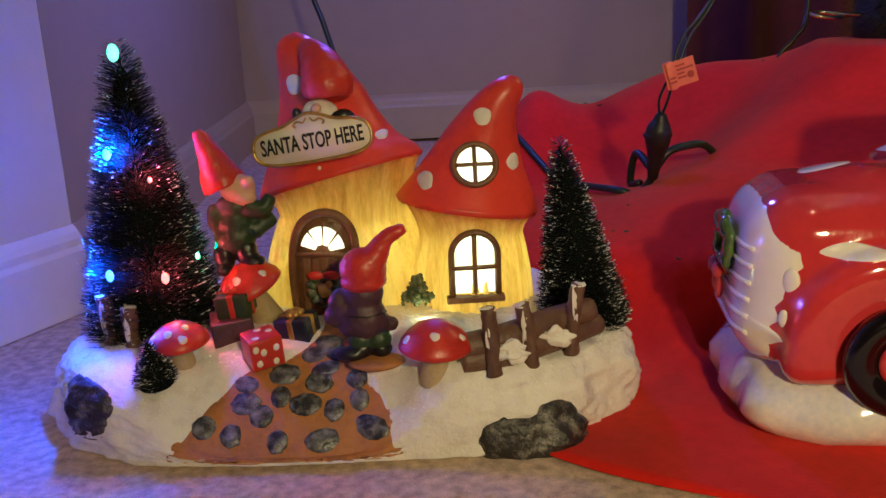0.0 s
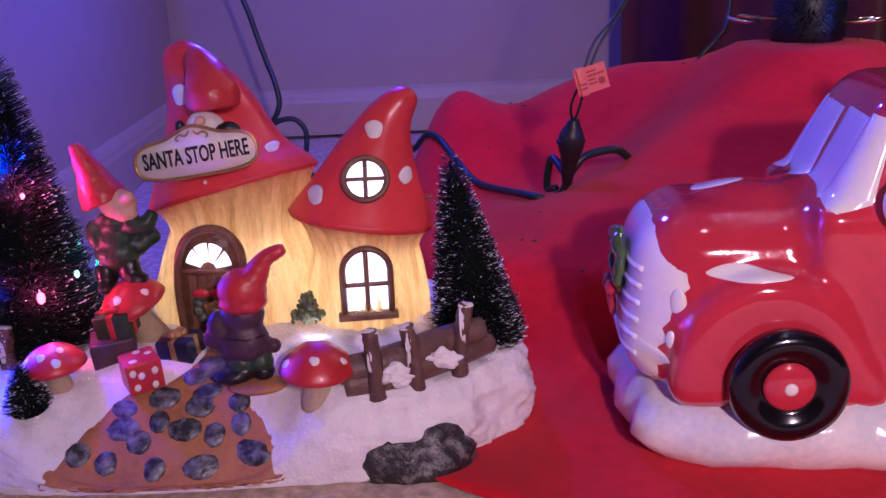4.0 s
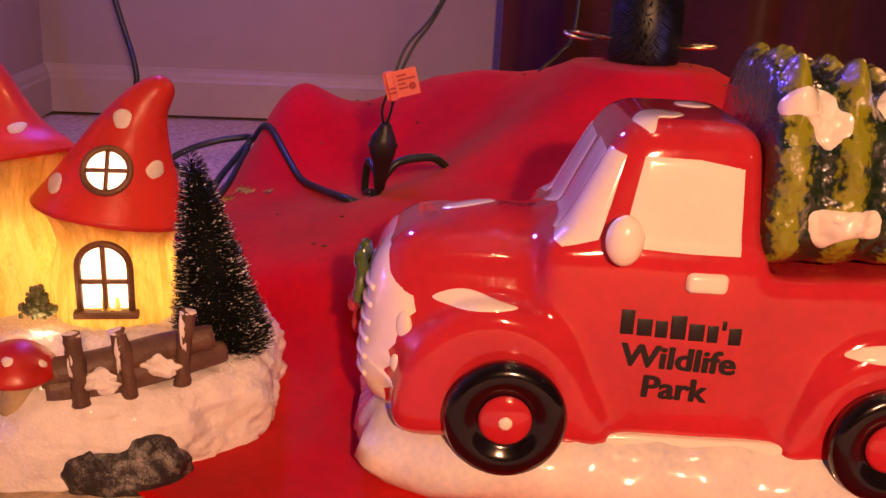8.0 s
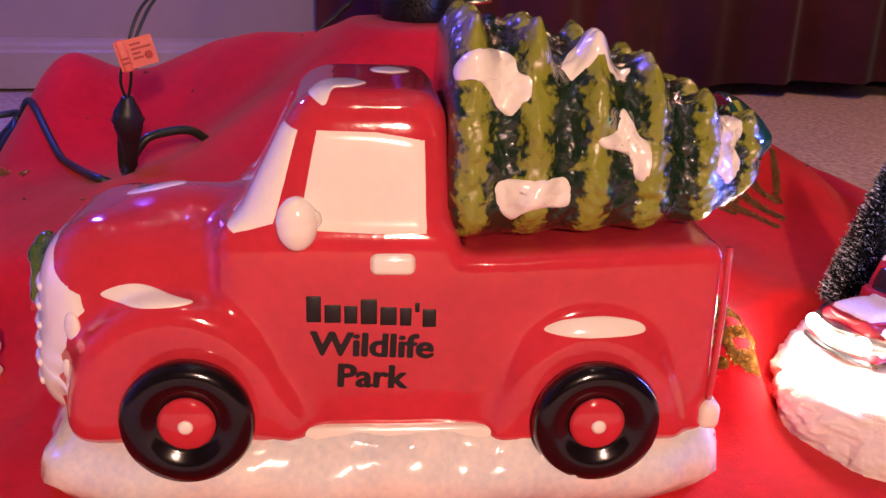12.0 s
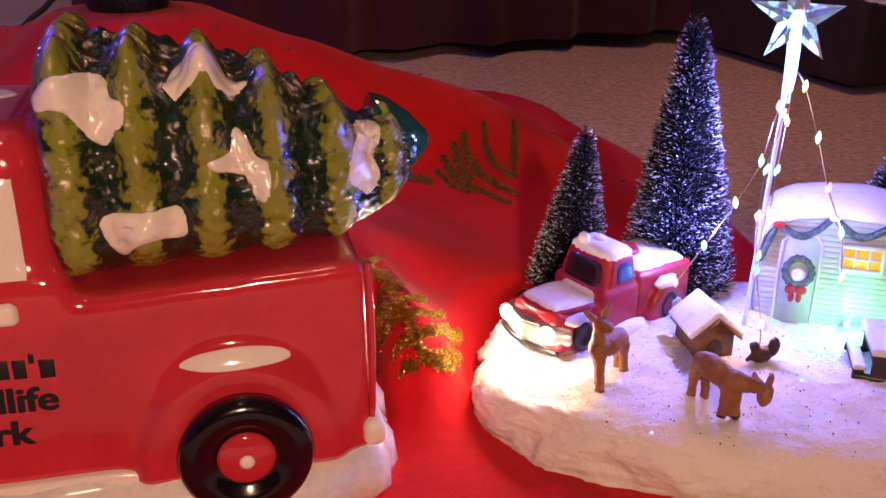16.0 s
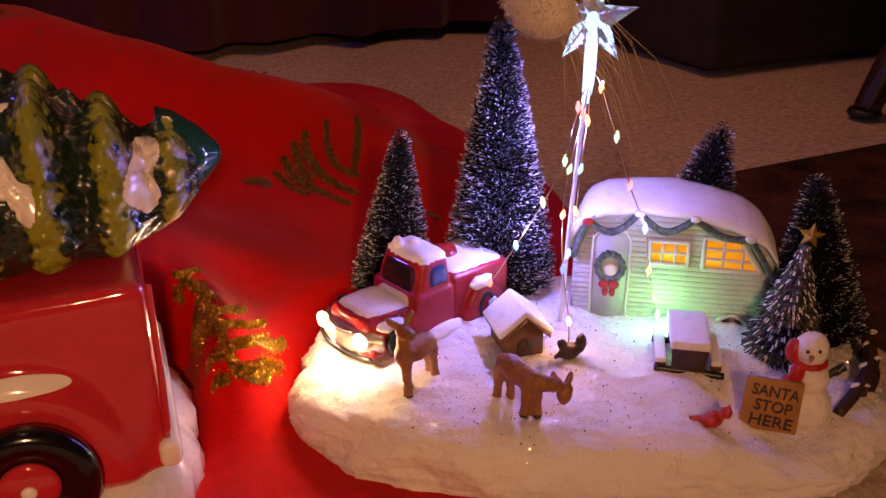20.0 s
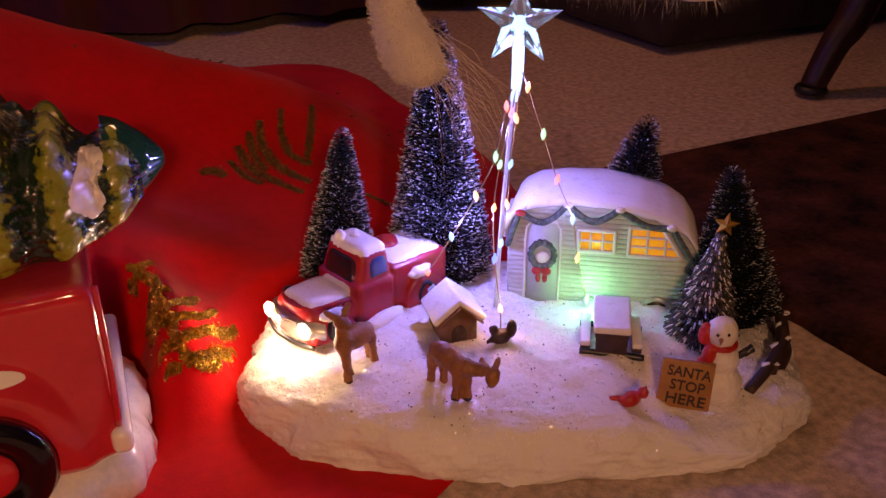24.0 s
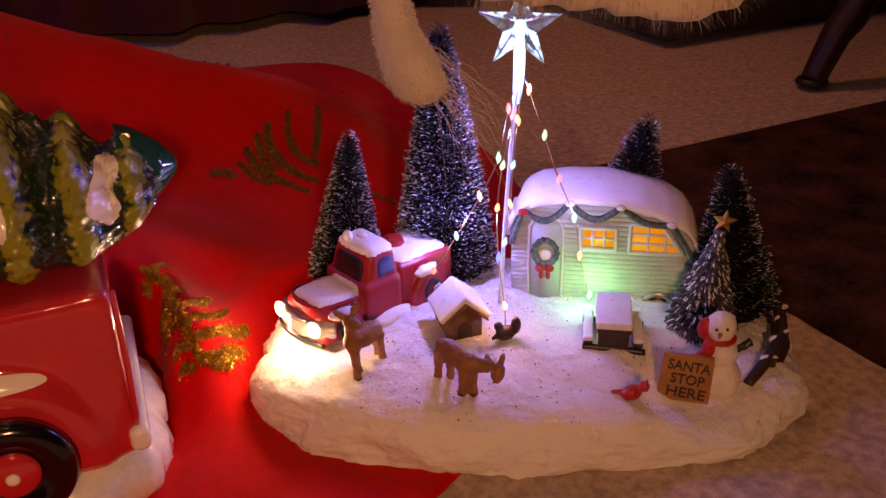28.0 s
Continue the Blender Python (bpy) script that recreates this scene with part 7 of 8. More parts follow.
    for tier in range(15):
        f = tier / 15
        rr, zz = (0.0200 * (1 - f) + 0.0022) * (1.0 if tier % 2 else 0.93), z + 0.0015 + 0.0600 * f
        vs, fs, ws, wf = [], [], [], []
        n = int(120 * (1 - f)) + 26
        for k in range(n):
            a = 2 * math.pi * k / n + rng.uniform(-0.1, 0.1)
            q = rr * rng.uniform(0.80, 1.08)
            d = Vector((math.cos(a), math.sin(a), 0))
            c = Vector((bx0 + 0.011 * f, by0 + 0.004 * f, zz))
            root = c + d * q * 0.45 + Vector((0, 0, 0.0030))
            tip = c + d * q + Vector((0, 0, rng.uniform(-0.0016, 0.0010)))
            s = Vector((-d.y, d.x, 0)) * rng.uniform(0.0009, 0.0014)
            u = Vector((0, 0, 0.0013))
            i = len(vs)
            vs += [root - s, root + s, root - u * 1.6, tip - s * 0.5, tip + s * 0.5, tip - u * 0.7, (root + tip) / 2 + u * 0.7]
            fs += [(i, i + 3, i + 6), (i + 3, i + 4, i + 6), (i + 4, i + 1, i + 6), (i + 1, i, i + 6), (i, i + 2, i + 5, i + 3), (i + 2, i + 1, i + 4, i + 5), (i + 3, i + 5, i + 4)]
            if rng.random() < 0.36:
                i, w = len(ws), rng.uniform(0.4, 0.9)
                mid = tip.lerp(root, rng.uniform(0.15, 0.45))
                ws += [tip - s * 0.55 * w, tip + s * 0.55 * w, mid + s * 0.5 * w + u * 0.75, mid - s * 0.5 * w + u * 0.75, tip.lerp(mid, 0.5) + u * 0.95]
                wf += [(i, i + 1, i + 4), (i + 1, i + 2, i + 4), (i + 2, i + 3, i + 4), (i + 3, i, i + 4), (i + 3, i + 2, i + 1, i)]
        for name, v, q, m, label in (("branch_tier", vs, fs, "firpaint", ""), ("snow_tier", ws, wf, "minisnow", "snow on the branches")):
            me = bpy.data.meshes.new(name)
            me.from_pydata([tuple(p) for p in v], [], q)
            me.materials.append(M[m])
            P(name, me, m, label, trunk)
    def star(c, r0, r1, d, m, label, turn, parent=None):
        pts = []
        bm = bmesh.new()
        f = bm.verts.new((0, -d, 0))
        b = bm.verts.new((0, d, 0))
        ring = [bm.verts.new(((r0 if k % 2 == 0 else r1) * math.sin(math.pi * k / 5), 0, (r0 if k % 2 == 0 else r1) * math.cos(math.pi * k / 5))) for k in range(10)]
        for k in range(10):
            bm.faces.new((f, ring[(k + 1) % 10], ring[k]))
            bm.faces.new((b, ring[k], ring[(k + 1) % 10]))
        bmesh.ops.recalc_face_normals(bm, faces=bm.faces[:])
        bm.transform(Matrix.Translation(c) @ turn)
        return part("star", mesh_of("star", bm, M[m], False), M[m], parent or ca, label, at=None if parent else at)
    star((bx0 + 0.0125, by0 + 0.003, z + 0.0655), 0.0075, 0.0033, 0.0025, "starpaint", "gold star", pose(0, 0, 0, 0, 8, -35), trunk)

    # dark rail fence at the end of the base
    fe = P("fence", tube([(0.7735, 0.3400, 0.026), (0.7945, 0.3465, 0.0335), (0.8130, 0.3570, 0.0370), (0.8270, 0.3730, 0.0420)], [0.0030, 0.0036, 0.0040, 0.0034], 18, 8), "darkbrown", "dark log fence dusted with snow")
    P("lower_log", tube([(0.7760, 0.3395, 0.0165), (0.7960, 0.3460, 0.0240), (0.8155, 0.3565, 0.0290), (0.8280, 0.3725, 0.0300)], [0.0032, 0.0042, 0.0042, 0.0034], 18, 8), "darkbrown", parent=fe)
    for x, y, z0, z1 in ((0.7945, 0.3455, 0.016, 0.0350), (0.8135, 0.3560, 0.020, 0.0400), (0.8270, 0.3715, 0.024, 0.0450)):
        po = P("post", tube([(x, y, z0), (x + 0.001, y, z1)], [0.0030, 0.0027], 8, 8), "darkbrown", parent=fe)
        P("snow_cap", ball((x + 0.001, y - 0.001, z1 - 0.0004), 0.0020, (1.1, 1, 0.4), 3, 0.7, 350), "minisnow", parent=po)
    rail = spline([(0.7745, 0.3402, 0.0), (0.7945, 0.3470, 0.0), (0.8140, 0.3575, 0.0), (0.8292, 0.3732, 0.0)], 14)
    P("board", loft([[p + Vector((0.0012, -0.0012, 0.014 + 0.0012 * k)), p + Vector((0.0012, -0.0012, 0.027 + 0.0014 * k)), p + Vector((-0.0012, 0.0012, 0.027 + 0.0014 * k)), p + Vector((-0.0012, 0.0012, 0.014 + 0.0012 * k))] for k, p in enumerate(rail)]), "darkbrown", "dark board between the logs", fe)
    P("snow_patch", ball((0.7900, 0.3460, 0.0350), 0.0020, (1.3, 0.8, 0.9), 3, 0.5, 260), "minisnow", "snow on the fence", fe)
    P("snow_patch", ball((0.8200, 0.3660, 0.0410), 0.0024, (1.1, 0.9, 0.9), 3, 0.5, 260), "minisnow", "snow on the fence", fe)
    P("snow_patch", ball((0.8060, 0.3545, 0.0375), 0.0026, (1.4, 0.8, 0.7), 3, 0.4, 200), "minisnow", "snow on the fence", fe)

    # brush trees
    for base_, tip, r, n, s, fl in (((0.622, 0.546, 0.034), (0.6305, 0.5480, 0.1385), 0.0245, 4800, 21, 0.46), ((0.6830, 0.5230, 0.034), (0.6860, 0.5330, 0.2030), 0.0335, 8600, 22, 0.52), ((0.783, 0.478, 0.036), (0.8060, 0.4770, 0.1395), 0.0310, 4200, 23, 0.30), ((0.8100, 0.3950, 0.034), (0.8060, 0.4050, 0.1300), 0.0285, 4200, 24, 0.30)):
        brush_tree("brush_tree", base_, tip, r, n, s, ca, at, fl)

    # light mast with its star and wires of tiny lamps
    mast = P("light_mast", tube([(0.6895, 0.4655, 0.034), (0.6945, 0.4680, 0.100), (0.7060, 0.4770, 0.170)], 0.0013, 12, 10), "rod", "clear mast with a star and strings of tiny coloured lights")
    P("mast_tip", tube([(0.7055, 0.4765, 0.160), (0.7085, 0.4790, 0.176), (0.7105, 0.4820, 0.196)], [0.0020, 0.0032, 0.0034], 10, 14), "ledwhite", "glowing tip of the mast", mast)
    star((0.7112, 0.4830, 0.2020), 0.0250, 0.0100, 0.0058, "acrylic", "clear faceted star with a faint glow of its own", pose(0, 0, 0, -22, 2, -30), mast)
    P("star_heart", ball((0.7110, 0.4828, 0.2000), 0.0040, (1, 0.8, 1.5), 2), "ledwhite", "glowing heart of the star", mast)
    strings = [
        ([(0.7085, 0.4765, 0.178), (0.7060, 0.4640, 0.171), (0.7115, 0.4552, 0.146), (0.7198, 0.4514, 0.119), (0.7275, 0.4450, 0.0953), (0.7314, 0.4434, 0.0703), (0.7384, 0.4410, 0.0424)], ["ledwarm", "ledgreen", "ledrose", "ledice", "ledwarm", "ledgreen"]),
        ([(0.7075, 0.4765, 0.176), (0.6965, 0.4700, 0.160), (0.6905, 0.4705, 0.1315), (0.6796, 0.4731, 0.1088), (0.6666, 0.4782, 0.0842), (0.6520, 0.4800, 0.0640)], ["ledrose", "ledgreen", "ledwarm", "ledice", "ledrose"]),
        ([(0.7075, 0.4755, 0.175), (0.6990, 0.4690, 0.156), (0.6905, 0.4660, 0.128), (0.6825, 0.4580, 0.1065), (0.6770, 0.4470, 0.0810), (0.6739, 0.4344, 0.0562), (0.6730, 0.4320, 0.038)], ["ledrose", "ledgreen", "ledwarm", "ledblue", "ledwarm", None]),
        ([(0.7080, 0.4760, 0.172), (0.7030, 0.4700, 0.152), (0.6975, 0.4660, 0.127), (0.6950, 0.4640, 0.104), (0.6915, 0.4640, 0.080)], ["ledwarm", "ledice", "ledwarm", "ledice"]),
    ]
    for pts, leds in strings:
        w = P("light_string", tube(pts, 0.00040, 50, 6), "wire", "thin wire with tiny lamps", mast)
        for p, l in zip(pts[1:], leds):
            if l:
                P("led_bulb", lathe([(0.0, -0.0032), (0.0009, -0.0018), (0.0015, -0.0002), (0.0012, 0.0014), (0.0004, 0.0034), (0.0, 0.0037)], 10, p, pose(0, 0, 0, 14 * math.sin(p[2] * 900), 12 * math.cos(p[0] * 900), 0)), l, "tiny lit lamp", w)
    return ca


camp()
lamp("headlamp_light", "POINT", (0.5640, 0.4700, 0.0480), 0.195, (1.0, 0.84, 0.60), 0.003)
lamp("headlamp_light", "POINT", (0.5540, 0.5030, 0.0480), 0.195, (1.0, 0.84, 0.60), 0.003)
lamp("led_light", "POINT", (0.7050, 0.4640, 0.184), 0.80, (0.17, 0.20, 1.0), 0.005)
lamp("led_light", "POINT", (0.7350, 0.4340, 0.0500), 0.085, (0.12, 1.0, 0.50), 0.003)
lamp("led_light", "POINT", (0.6680, 0.4800, 0.0950), 0.72, (0.16, 0.20, 1.0), 0.003)
lamp("led_light", "POINT", (0.6900, 0.4880, 0.1450), 0.85, (0.16, 0.20, 1.0), 0.003)
lamp("led_light", "POINT", (0.7240, 0.4430, 0.1000), 0.073, (0.25, 0.30, 1.0), 0.003)
lamp("led_light", "POINT", (0.6740, 0.4300, 0.0580), 0.039, (1.0, 0.55, 0.35), 0.003)


# ---- gold motifs and litter on the skirt ----
glitter("gold_fir", [([(0.4985, 0.5702), (0.5076, 0.569), (0.5147, 0.5725)], 0.0018), ([(0.5008, 0.5662), (0.5083, 0.5631), (0.5114, 0.5435)], 0.0018), ([(0.4971, 0.5652), (0.5017, 0.5625)], 0.0018), ([(0.5087, 0.5488), (0.508, 0.5256), (0.5086, 0.5123), (0.5104, 0.4993), (0.5131, 0.4927)], 0.0023), ([(0.505, 0.5546), (0.5113, 0.5387), (0.5157, 0.5372)], 0.0018), ([(0.5112, 0.5198), (0.5219, 0.5313), (0.5337, 0.5537)], 0.0018), ([(0.5092, 0.5106), (0.5237, 0.5187), (0.5418, 0.545)], 0.0018), ([(0.5097, 0.5024), (0.5262, 0.5105), (0.5524, 0.543)], 0.0018), ([(0.5128, 0.4964), (0.5258, 0.4991), (0.5464, 0.5277)], 0.0018), ([(0.5152, 0.4934), (0.5237, 0.4937), (0.5313, 0.5025)], 0.0018), ([(0.5022, 0.5537), (0.5049, 0.5271)], 0.0018), ([(0.5, 0.537), (0.5042, 0.5199), (0.5076, 0.5127)], 0.0018), ([(0.4997, 0.51), (0.5054, 0.5038), (0.5095, 0.502)], 0.0018), ([(0.4998, 0.4994), (0.5077, 0.4926)], 0.0018)], skirt, "gold glitter fir motif", 2100, 2)
for k, stroke in enumerate([([(0.6693, 0.782), (0.6587, 0.7531), (0.6582, 0.7295), (0.6709, 0.719)], 0.0030), ([(0.7001, 0.7912), (0.6846, 0.7551), (0.6696, 0.7258)], 0.0028), ([(0.6469, 0.7711), (0.6397, 0.7453), (0.6444, 0.7173), (0.6609, 0.6964)], 0.0041), ([(0.6344, 0.7624), (0.63, 0.7394), (0.633, 0.7188)], 0.0035), ([(0.621, 0.7503), (0.6218, 0.729), (0.63, 0.7107), (0.6495, 0.6839)], 0.0040), ([(0.6099, 0.737), (0.615, 0.7177), (0.6247, 0.7039)], 0.0030), ([(0.6616, 0.7226), (0.6704, 0.7178)], 0.0030), ([(0.6958, 0.6723), (0.7128, 0.6626)], 0.0021), ([(0.5845, 0.7273), (0.5952, 0.7295), (0.601, 0.72)], 0.0044)]):
    glitter("gold_sprig", [stroke], skirt, "dull gold glitter stroke of a sprig", 620, 30 + k, "dullgold")
for k, stroke in enumerate([([(0.0539, 0.891), (0.0644, 0.8675)], 0.0030), ([(0.066, 0.8891), (0.0749, 0.8792), (0.0815, 0.8704)], 0.0040), ([(0.0917, 0.8635), (0.0994, 0.8624)], 0.0026)]):
    glitter("gold_curl", [stroke], skirt, "faint gold glitter curl", 260, 40 + k)
rng = random.Random(12)
bms = []
for k in range(95):
    a, r = rng.uniform(0, 6.283), 0.46 * math.sqrt(rng.random())
    x, y = TRUNK.x + r * math.cos(a), TRUNK.y + r * math.sin(a)
    l = rng.uniform(0.0010, 0.0030)
    bms.append(box(-l, l, -0.0006, 0.0006, -0.0004, 0.0007, m=Matrix.Translation((x, y, skirt_z(x, y) + 0.0006)) @ pose(0, 0, 0, rng.uniform(-15, 15), rng.uniform(-15, 15), rng.uniform(0, 180))))
litter = part("litter", merge(*bms), mat("dry_needle", (0.10, 0.055, 0.02), 0.7, vary=0.4), skirt, "dry needles and crumbs", smooth=False)
litter["kind"] = "stuff"

# ---- loose grains on the two snow bases ----
def grains(owner, cx, cy, a, b, deg, n, size, m, name, label, seed, off=0.0):
    base = [o for o in owner.children if o.name.startswith("base")][0]
    bv = tree_of(base.data)
    rng = np.random.default_rng(seed)
    vs, fs = [], []
    c, s = math.cos(radians(deg)), math.sin(radians(deg))
    while len(fs) < n:
        u, v = rng.uniform(-1, 1, 2)
        if u * u + v * v > 1:
            continue
        x, y = cx + a * u * c - b * v * s, cy + a * u * s + b * v * c
        front = Vector((x - 0.12, y - 0.4, 0.25)) if rng.random() < 0.65 else Vector((x, y, 0.4))
        p, nrm, _, _ = bv.ray_cast(front, (Vector((x, y, 0.022)) - front).normalized())
        if p is None:
            continue
        w = Vector(rng.normal(size=3)).normalized() * 0.95 + nrm
        w.normalize()
        e1 = w.orthogonal().normalized()
        e2 = w.cross(e1)
        q = size * rng.uniform(0.5, 1.2)
        p = p + nrm * (q * 0.4 + off)
        i = len(vs)
        vs += [tuple(p + e1 * q), tuple(p + e2 * q * 0.9), tuple(p - e1 * q), tuple(p - e2 * q * 0.9)]
        fs.append((i, i + 1, i + 2, i + 3))
    me = bpy.data.meshes.new(name)
    me.from_pydata(vs, [], fs)
    me.materials.append(m)
    o = part(name, me, m, owner, label, at=base.matrix_local.copy())
    o["kind"] = "stuff"


M["sparkle"] = mat("sparkle_flake", (0.95, 0.95, 0.95), 0.12, vary=0.0, coat=1.0)
M["dirt"] = mat("dirt_speck", (0.10, 0.065, 0.04), 0.8, vary=0.4)
house_ob, camp_ob = bpy.data.objects["lit_mushroom_house"], bpy.data.objects["lit_camping_ornament"]
grains(house_ob, -0.043, 0.572, 0.165, 0.104, 0, 4200, 0.00050, M["sparkle"], "glitter", "silver glitter", 5)
grains(camp_ob, 0.696, 0.445, 0.158, 0.098, -28, 9000, 0.00050, M["sparkle"], "glitter", "silver glitter", 6)
grains(camp_ob, 0.696, 0.445, 0.150, 0.090, -28, 420, 0.00062, M["dirt"], "dirt", "brown specks", 7)

# ---- tree stand, trunk and the branches overhead ----
M["needle"] = mat("tree_needle", (0.012, 0.030, 0.014), 0.5, vary=0.4, scale=80)
xt = thing("christmas_tree", Matrix.Translation((TRUNK.x, TRUNK.y, 0.168)), "artificial Christmas tree with a dark bristly trunk in its stand", "Christmas tree")
part("trunk", lathe([(0.027, -0.004), (0.030, 0.004), (0.030, 0.05), (0.020, 0.07), (0.016, 0.30), (0.012, 1.3), (0.0, 1.32)], 24), M["bristleblack"], xt, "dark trunk")
rngn = np.random.default_rng(3)
n = 2600
ang, hh = rngn.random(n) * 2 * np.pi, rngn.random(n) * 0.10
ln = 0.008 + 0.014 * rngn.random(n)
root = np.stack([0.028 * np.cos(ang), 0.028 * np.sin(ang), 0.004 + hh], 1)
out = np.stack([np.cos(ang), np.sin(ang), -0.4 + 0.9 * rngn.random(n)], 1)
end = root + out * ln[:, None]
sd = np.stack([-np.sin(ang), np.cos(ang), 0 * ang], 1) * 0.0006
me = bpy.data.meshes.new("bristles")
me.from_pydata(np.concatenate([root - sd, root + sd, end]).tolist(), [], np.stack([np.arange(n), np.arange(n) + n, np.arange(n) + 2 * n], 1).tolist())
me.materials.append(M["bristleblack"])
part("bristles", me, M["bristleblack"], xt, "black bristles round the trunk")["kind"] = "stuff"
TW = Matrix.Translation((-TRUNK.x, -TRUNK.y, -0.168))
for pts in ([(0.385, 0.855, 0.188), (0.366, 0.864, 0.189), (0.352, 0.872, 0.191), (0.341, 0.866, 0.191), (0.343, 0.856, 0.189), (0.354, 0.856, 0.187), (0.366, 0.862, 0.187)],
            [(0.425, 0.850, 0.184), (0.438, 0.842, 0.184), (0.452, 0.838, 0.185), (0.463, 0.843, 0.186), (0.460, 0.852, 0.186), (0.448, 0.853, 0.185), (0.438, 0.846, 0.184)]):
    part("eye_bolt", tube(pts, 0.0019, 40, 8), M["steel"], xt, "brass eye bolt", at=TW)
M["treewarm"] = mat("warm_tree_lamp", (1.0, 0.80, 0.55), 0.3, vary=0.0, glow=100.0)
M["treeblue"] = mat("blue_tree_lamp", (0.10, 0.20, 1.0), 0.3, vary=0.0, glow=100.0)
lights = thing("fairy_lights", Matrix.Translation((TRUNK.x, TRUNK.y, 0.5)), "string of tiny blue and warm lights on the tree branches", "fairy lights")
LW = Matrix.Translation((-TRUNK.x, -TRUNK.y, -0.5))
for k in range(9):
    a = -2.9 + k * 0.34
    z0 = 0.62 + 0.05 * (k % 3)
    r = 0.46 + 0.06 * (k % 2)
    tip = (TRUNK.x + r * math.cos(a), TRUNK.y + r * math.sin(a), z0 - 0.05)
    br = part("branch", tube([(TRUNK.x, TRUNK.y, z0 + 0.10), (TRUNK.x + r * 0.5 * math.cos(a), TRUNK.y + r * 0.5 * math.sin(a), z0 + 0.06), tip], [0.004, 0.003, 0.0015], 14, 6), M["needle"], xt, "drooping green branch", at=TW)
    m = 420
    f = rngn.random(m) ** 0.7
    base = np.array([[TRUNK.x, TRUNK.y, z0 + 0.10]]) * (1 - f)[:, None] + np.array([tip]) * f[:, None] + np.array([[0, 0, 1.0]]) * (0.035 * np.sin(np.pi * f))[:, None]
    dirs = rngn.normal(size=(m, 3))
    dirs /= np.linalg.norm(dirs, axis=1)[:, None]
    e = base + dirs * 0.028
    w = np.cross(dirs, [0.1, 0.2, 1.0]) * 0.0007
    me = bpy.data.meshes.new("needles")
    me.from_pydata(np.concatenate([base - w, base + w, e]).tolist(), [], np.stack([np.arange(m), np.arange(m) + m, np.arange(m) + 2 * m], 1).tolist())
    me.materials.append(M["needle"])
    part("needles", me, M["needle"], br)["kind"] = "stuff"
    for q in range(9):
        f = 0.30 + 0.078 * q
        b = a + 0.16 * math.sin(q * 2.4 + k)
        p = (TRUNK.x + r * f * math.cos(b), TRUNK.y + r * f * math.sin(b), z0 + 0.10 - 0.15 * f + 0.03 * math.sin(q * 1.7 + k))
        part("led_bulb", ball(p, 0.0023, (1, 1, 1.4), 2), M["treeblue"] if (k + q) % 3 == 0 else M["treewarm"], lights, "tiny lit lamp", at=LW)
part("wire", tube([(TRUNK.x + (0.30 + 0.08 * (k % 2)) * math.cos(-2.9 + k * 0.34), TRUNK.y + (0.30 + 0.08 * (k % 2)) * math.sin(-2.9 + k * 0.34), 0.66 + 0.03 * (k % 3)) for k in range(9)], 0.0012, 60, 6), M["cable"], lights, "green wire", at=LW)

# ---- cables and plug ----
def cord(name, runs, r, label, m="cable", drape=False):
    o = thing(name, Matrix.Translation(runs[0][0]), label, "cable")
    for pts in runs:
        if drape:
            pts = [Vector((p.x, p.y, max(p.z, skirt_z(p.x, p.y) + r * 0.9))) if p.x < 0.150 and p.y < 1.02 and p.x > 0.04 else p for p in spline(pts, 50)]
        part("cord", tube(pts, r, 60, 8), M[m], o, at=Matrix.Translation(-Vector(runs[0][0])))
    return o


S = lambda x, y, up=0.003: (x, y, skirt_z(x, y) + up)
cord("wall_cable", [[(-0.190, 1.30, 0.60), (-0.140, 1.28, 0.27), (-0.118, 1.272, 0.185), (-0.103, 1.266, 0.133), (-0.0934, 1.255, 0.1072), (-0.0896, 1.25, 0.0795), (-0.1015, 1.25, 0.0566), (-0.1143, 1.25, 0.0412), (-0.130, 1.22, 0.010), (-0.150, 1.17, 0.006)],
                     [(-0.1143, 1.25, 0.0440), (-0.0946, 1.25, 0.0585), (-0.0734, 1.25, 0.0612), (-0.0603, 1.25, 0.0476), (-0.0594, 1.245, 0.0263), (-0.060, 1.20, 0.006), (-0.03, 1.14, 0.006), (0.01, 1.06, 0.006), (-0.01, 0.97, 0.006), (0.0, 0.88, 0.006), (0.01, 0.78, 0.006)]], 0.0034, "dark green cable hanging down the wall")
plug = thing("cable_plug", pose(0.187, 0.768, 0.068), "black in-line plug with an orange tag on its wires", "plug")
PW = Matrix.Translation((-0.187, -0.768, -0.068))
part("plug_body", fuse(tube([(0.186, 0.775, 0.074), (0.186, 0.771, 0.084), (0.187, 0.766, 0.100), (0.187, 0.762, 0.112), (0.188, 0.760, 0.122), (0.188, 0.759, 0.128)], [0.0040, 0.0050, 0.0070, 0.0102, 0.0098, 0.0055, 0.0038], 26, 18), 0.0012, 2), M["rubber"], plug, "black moulded plug", at=PW)
part("plug_collar", lathe([(0.0100, 0.0), (0.0112, 0.001), (0.0112, 0.003), (0.0100, 0.004)], 24, (0.187, 0.7640, 0.1085)), M["rubber"], plug, at=PW)
for dx in (-0.0016, 0.0018):
    part("wire", tube([(0.188 + dx * 0.4, 0.759, 0.126), (0.1885 + dx * 2, 0.753, 0.140), (0.193 + dx, 0.744, 0.160), (0.203 + dx * 1.5, 0.747, 0.185), (0.223 + dx * 0.6, 0.747, 0.214), (0.262, 0.745, 0.30), (0.31, 0.76, 0.45), (0.36, 0.80, 0.62)], 0.0011, 50, 8), M["cable"], plug, "thin dark wire", at=PW)
tag_t = pose(0.1885, 0.7385, 0.1475, -6, -14, 10)
bm = box(0.0, 0.0245, -0.0003, 0.0003, 0.0, 0.0190, 0.0)
bm.transform(tag_t)
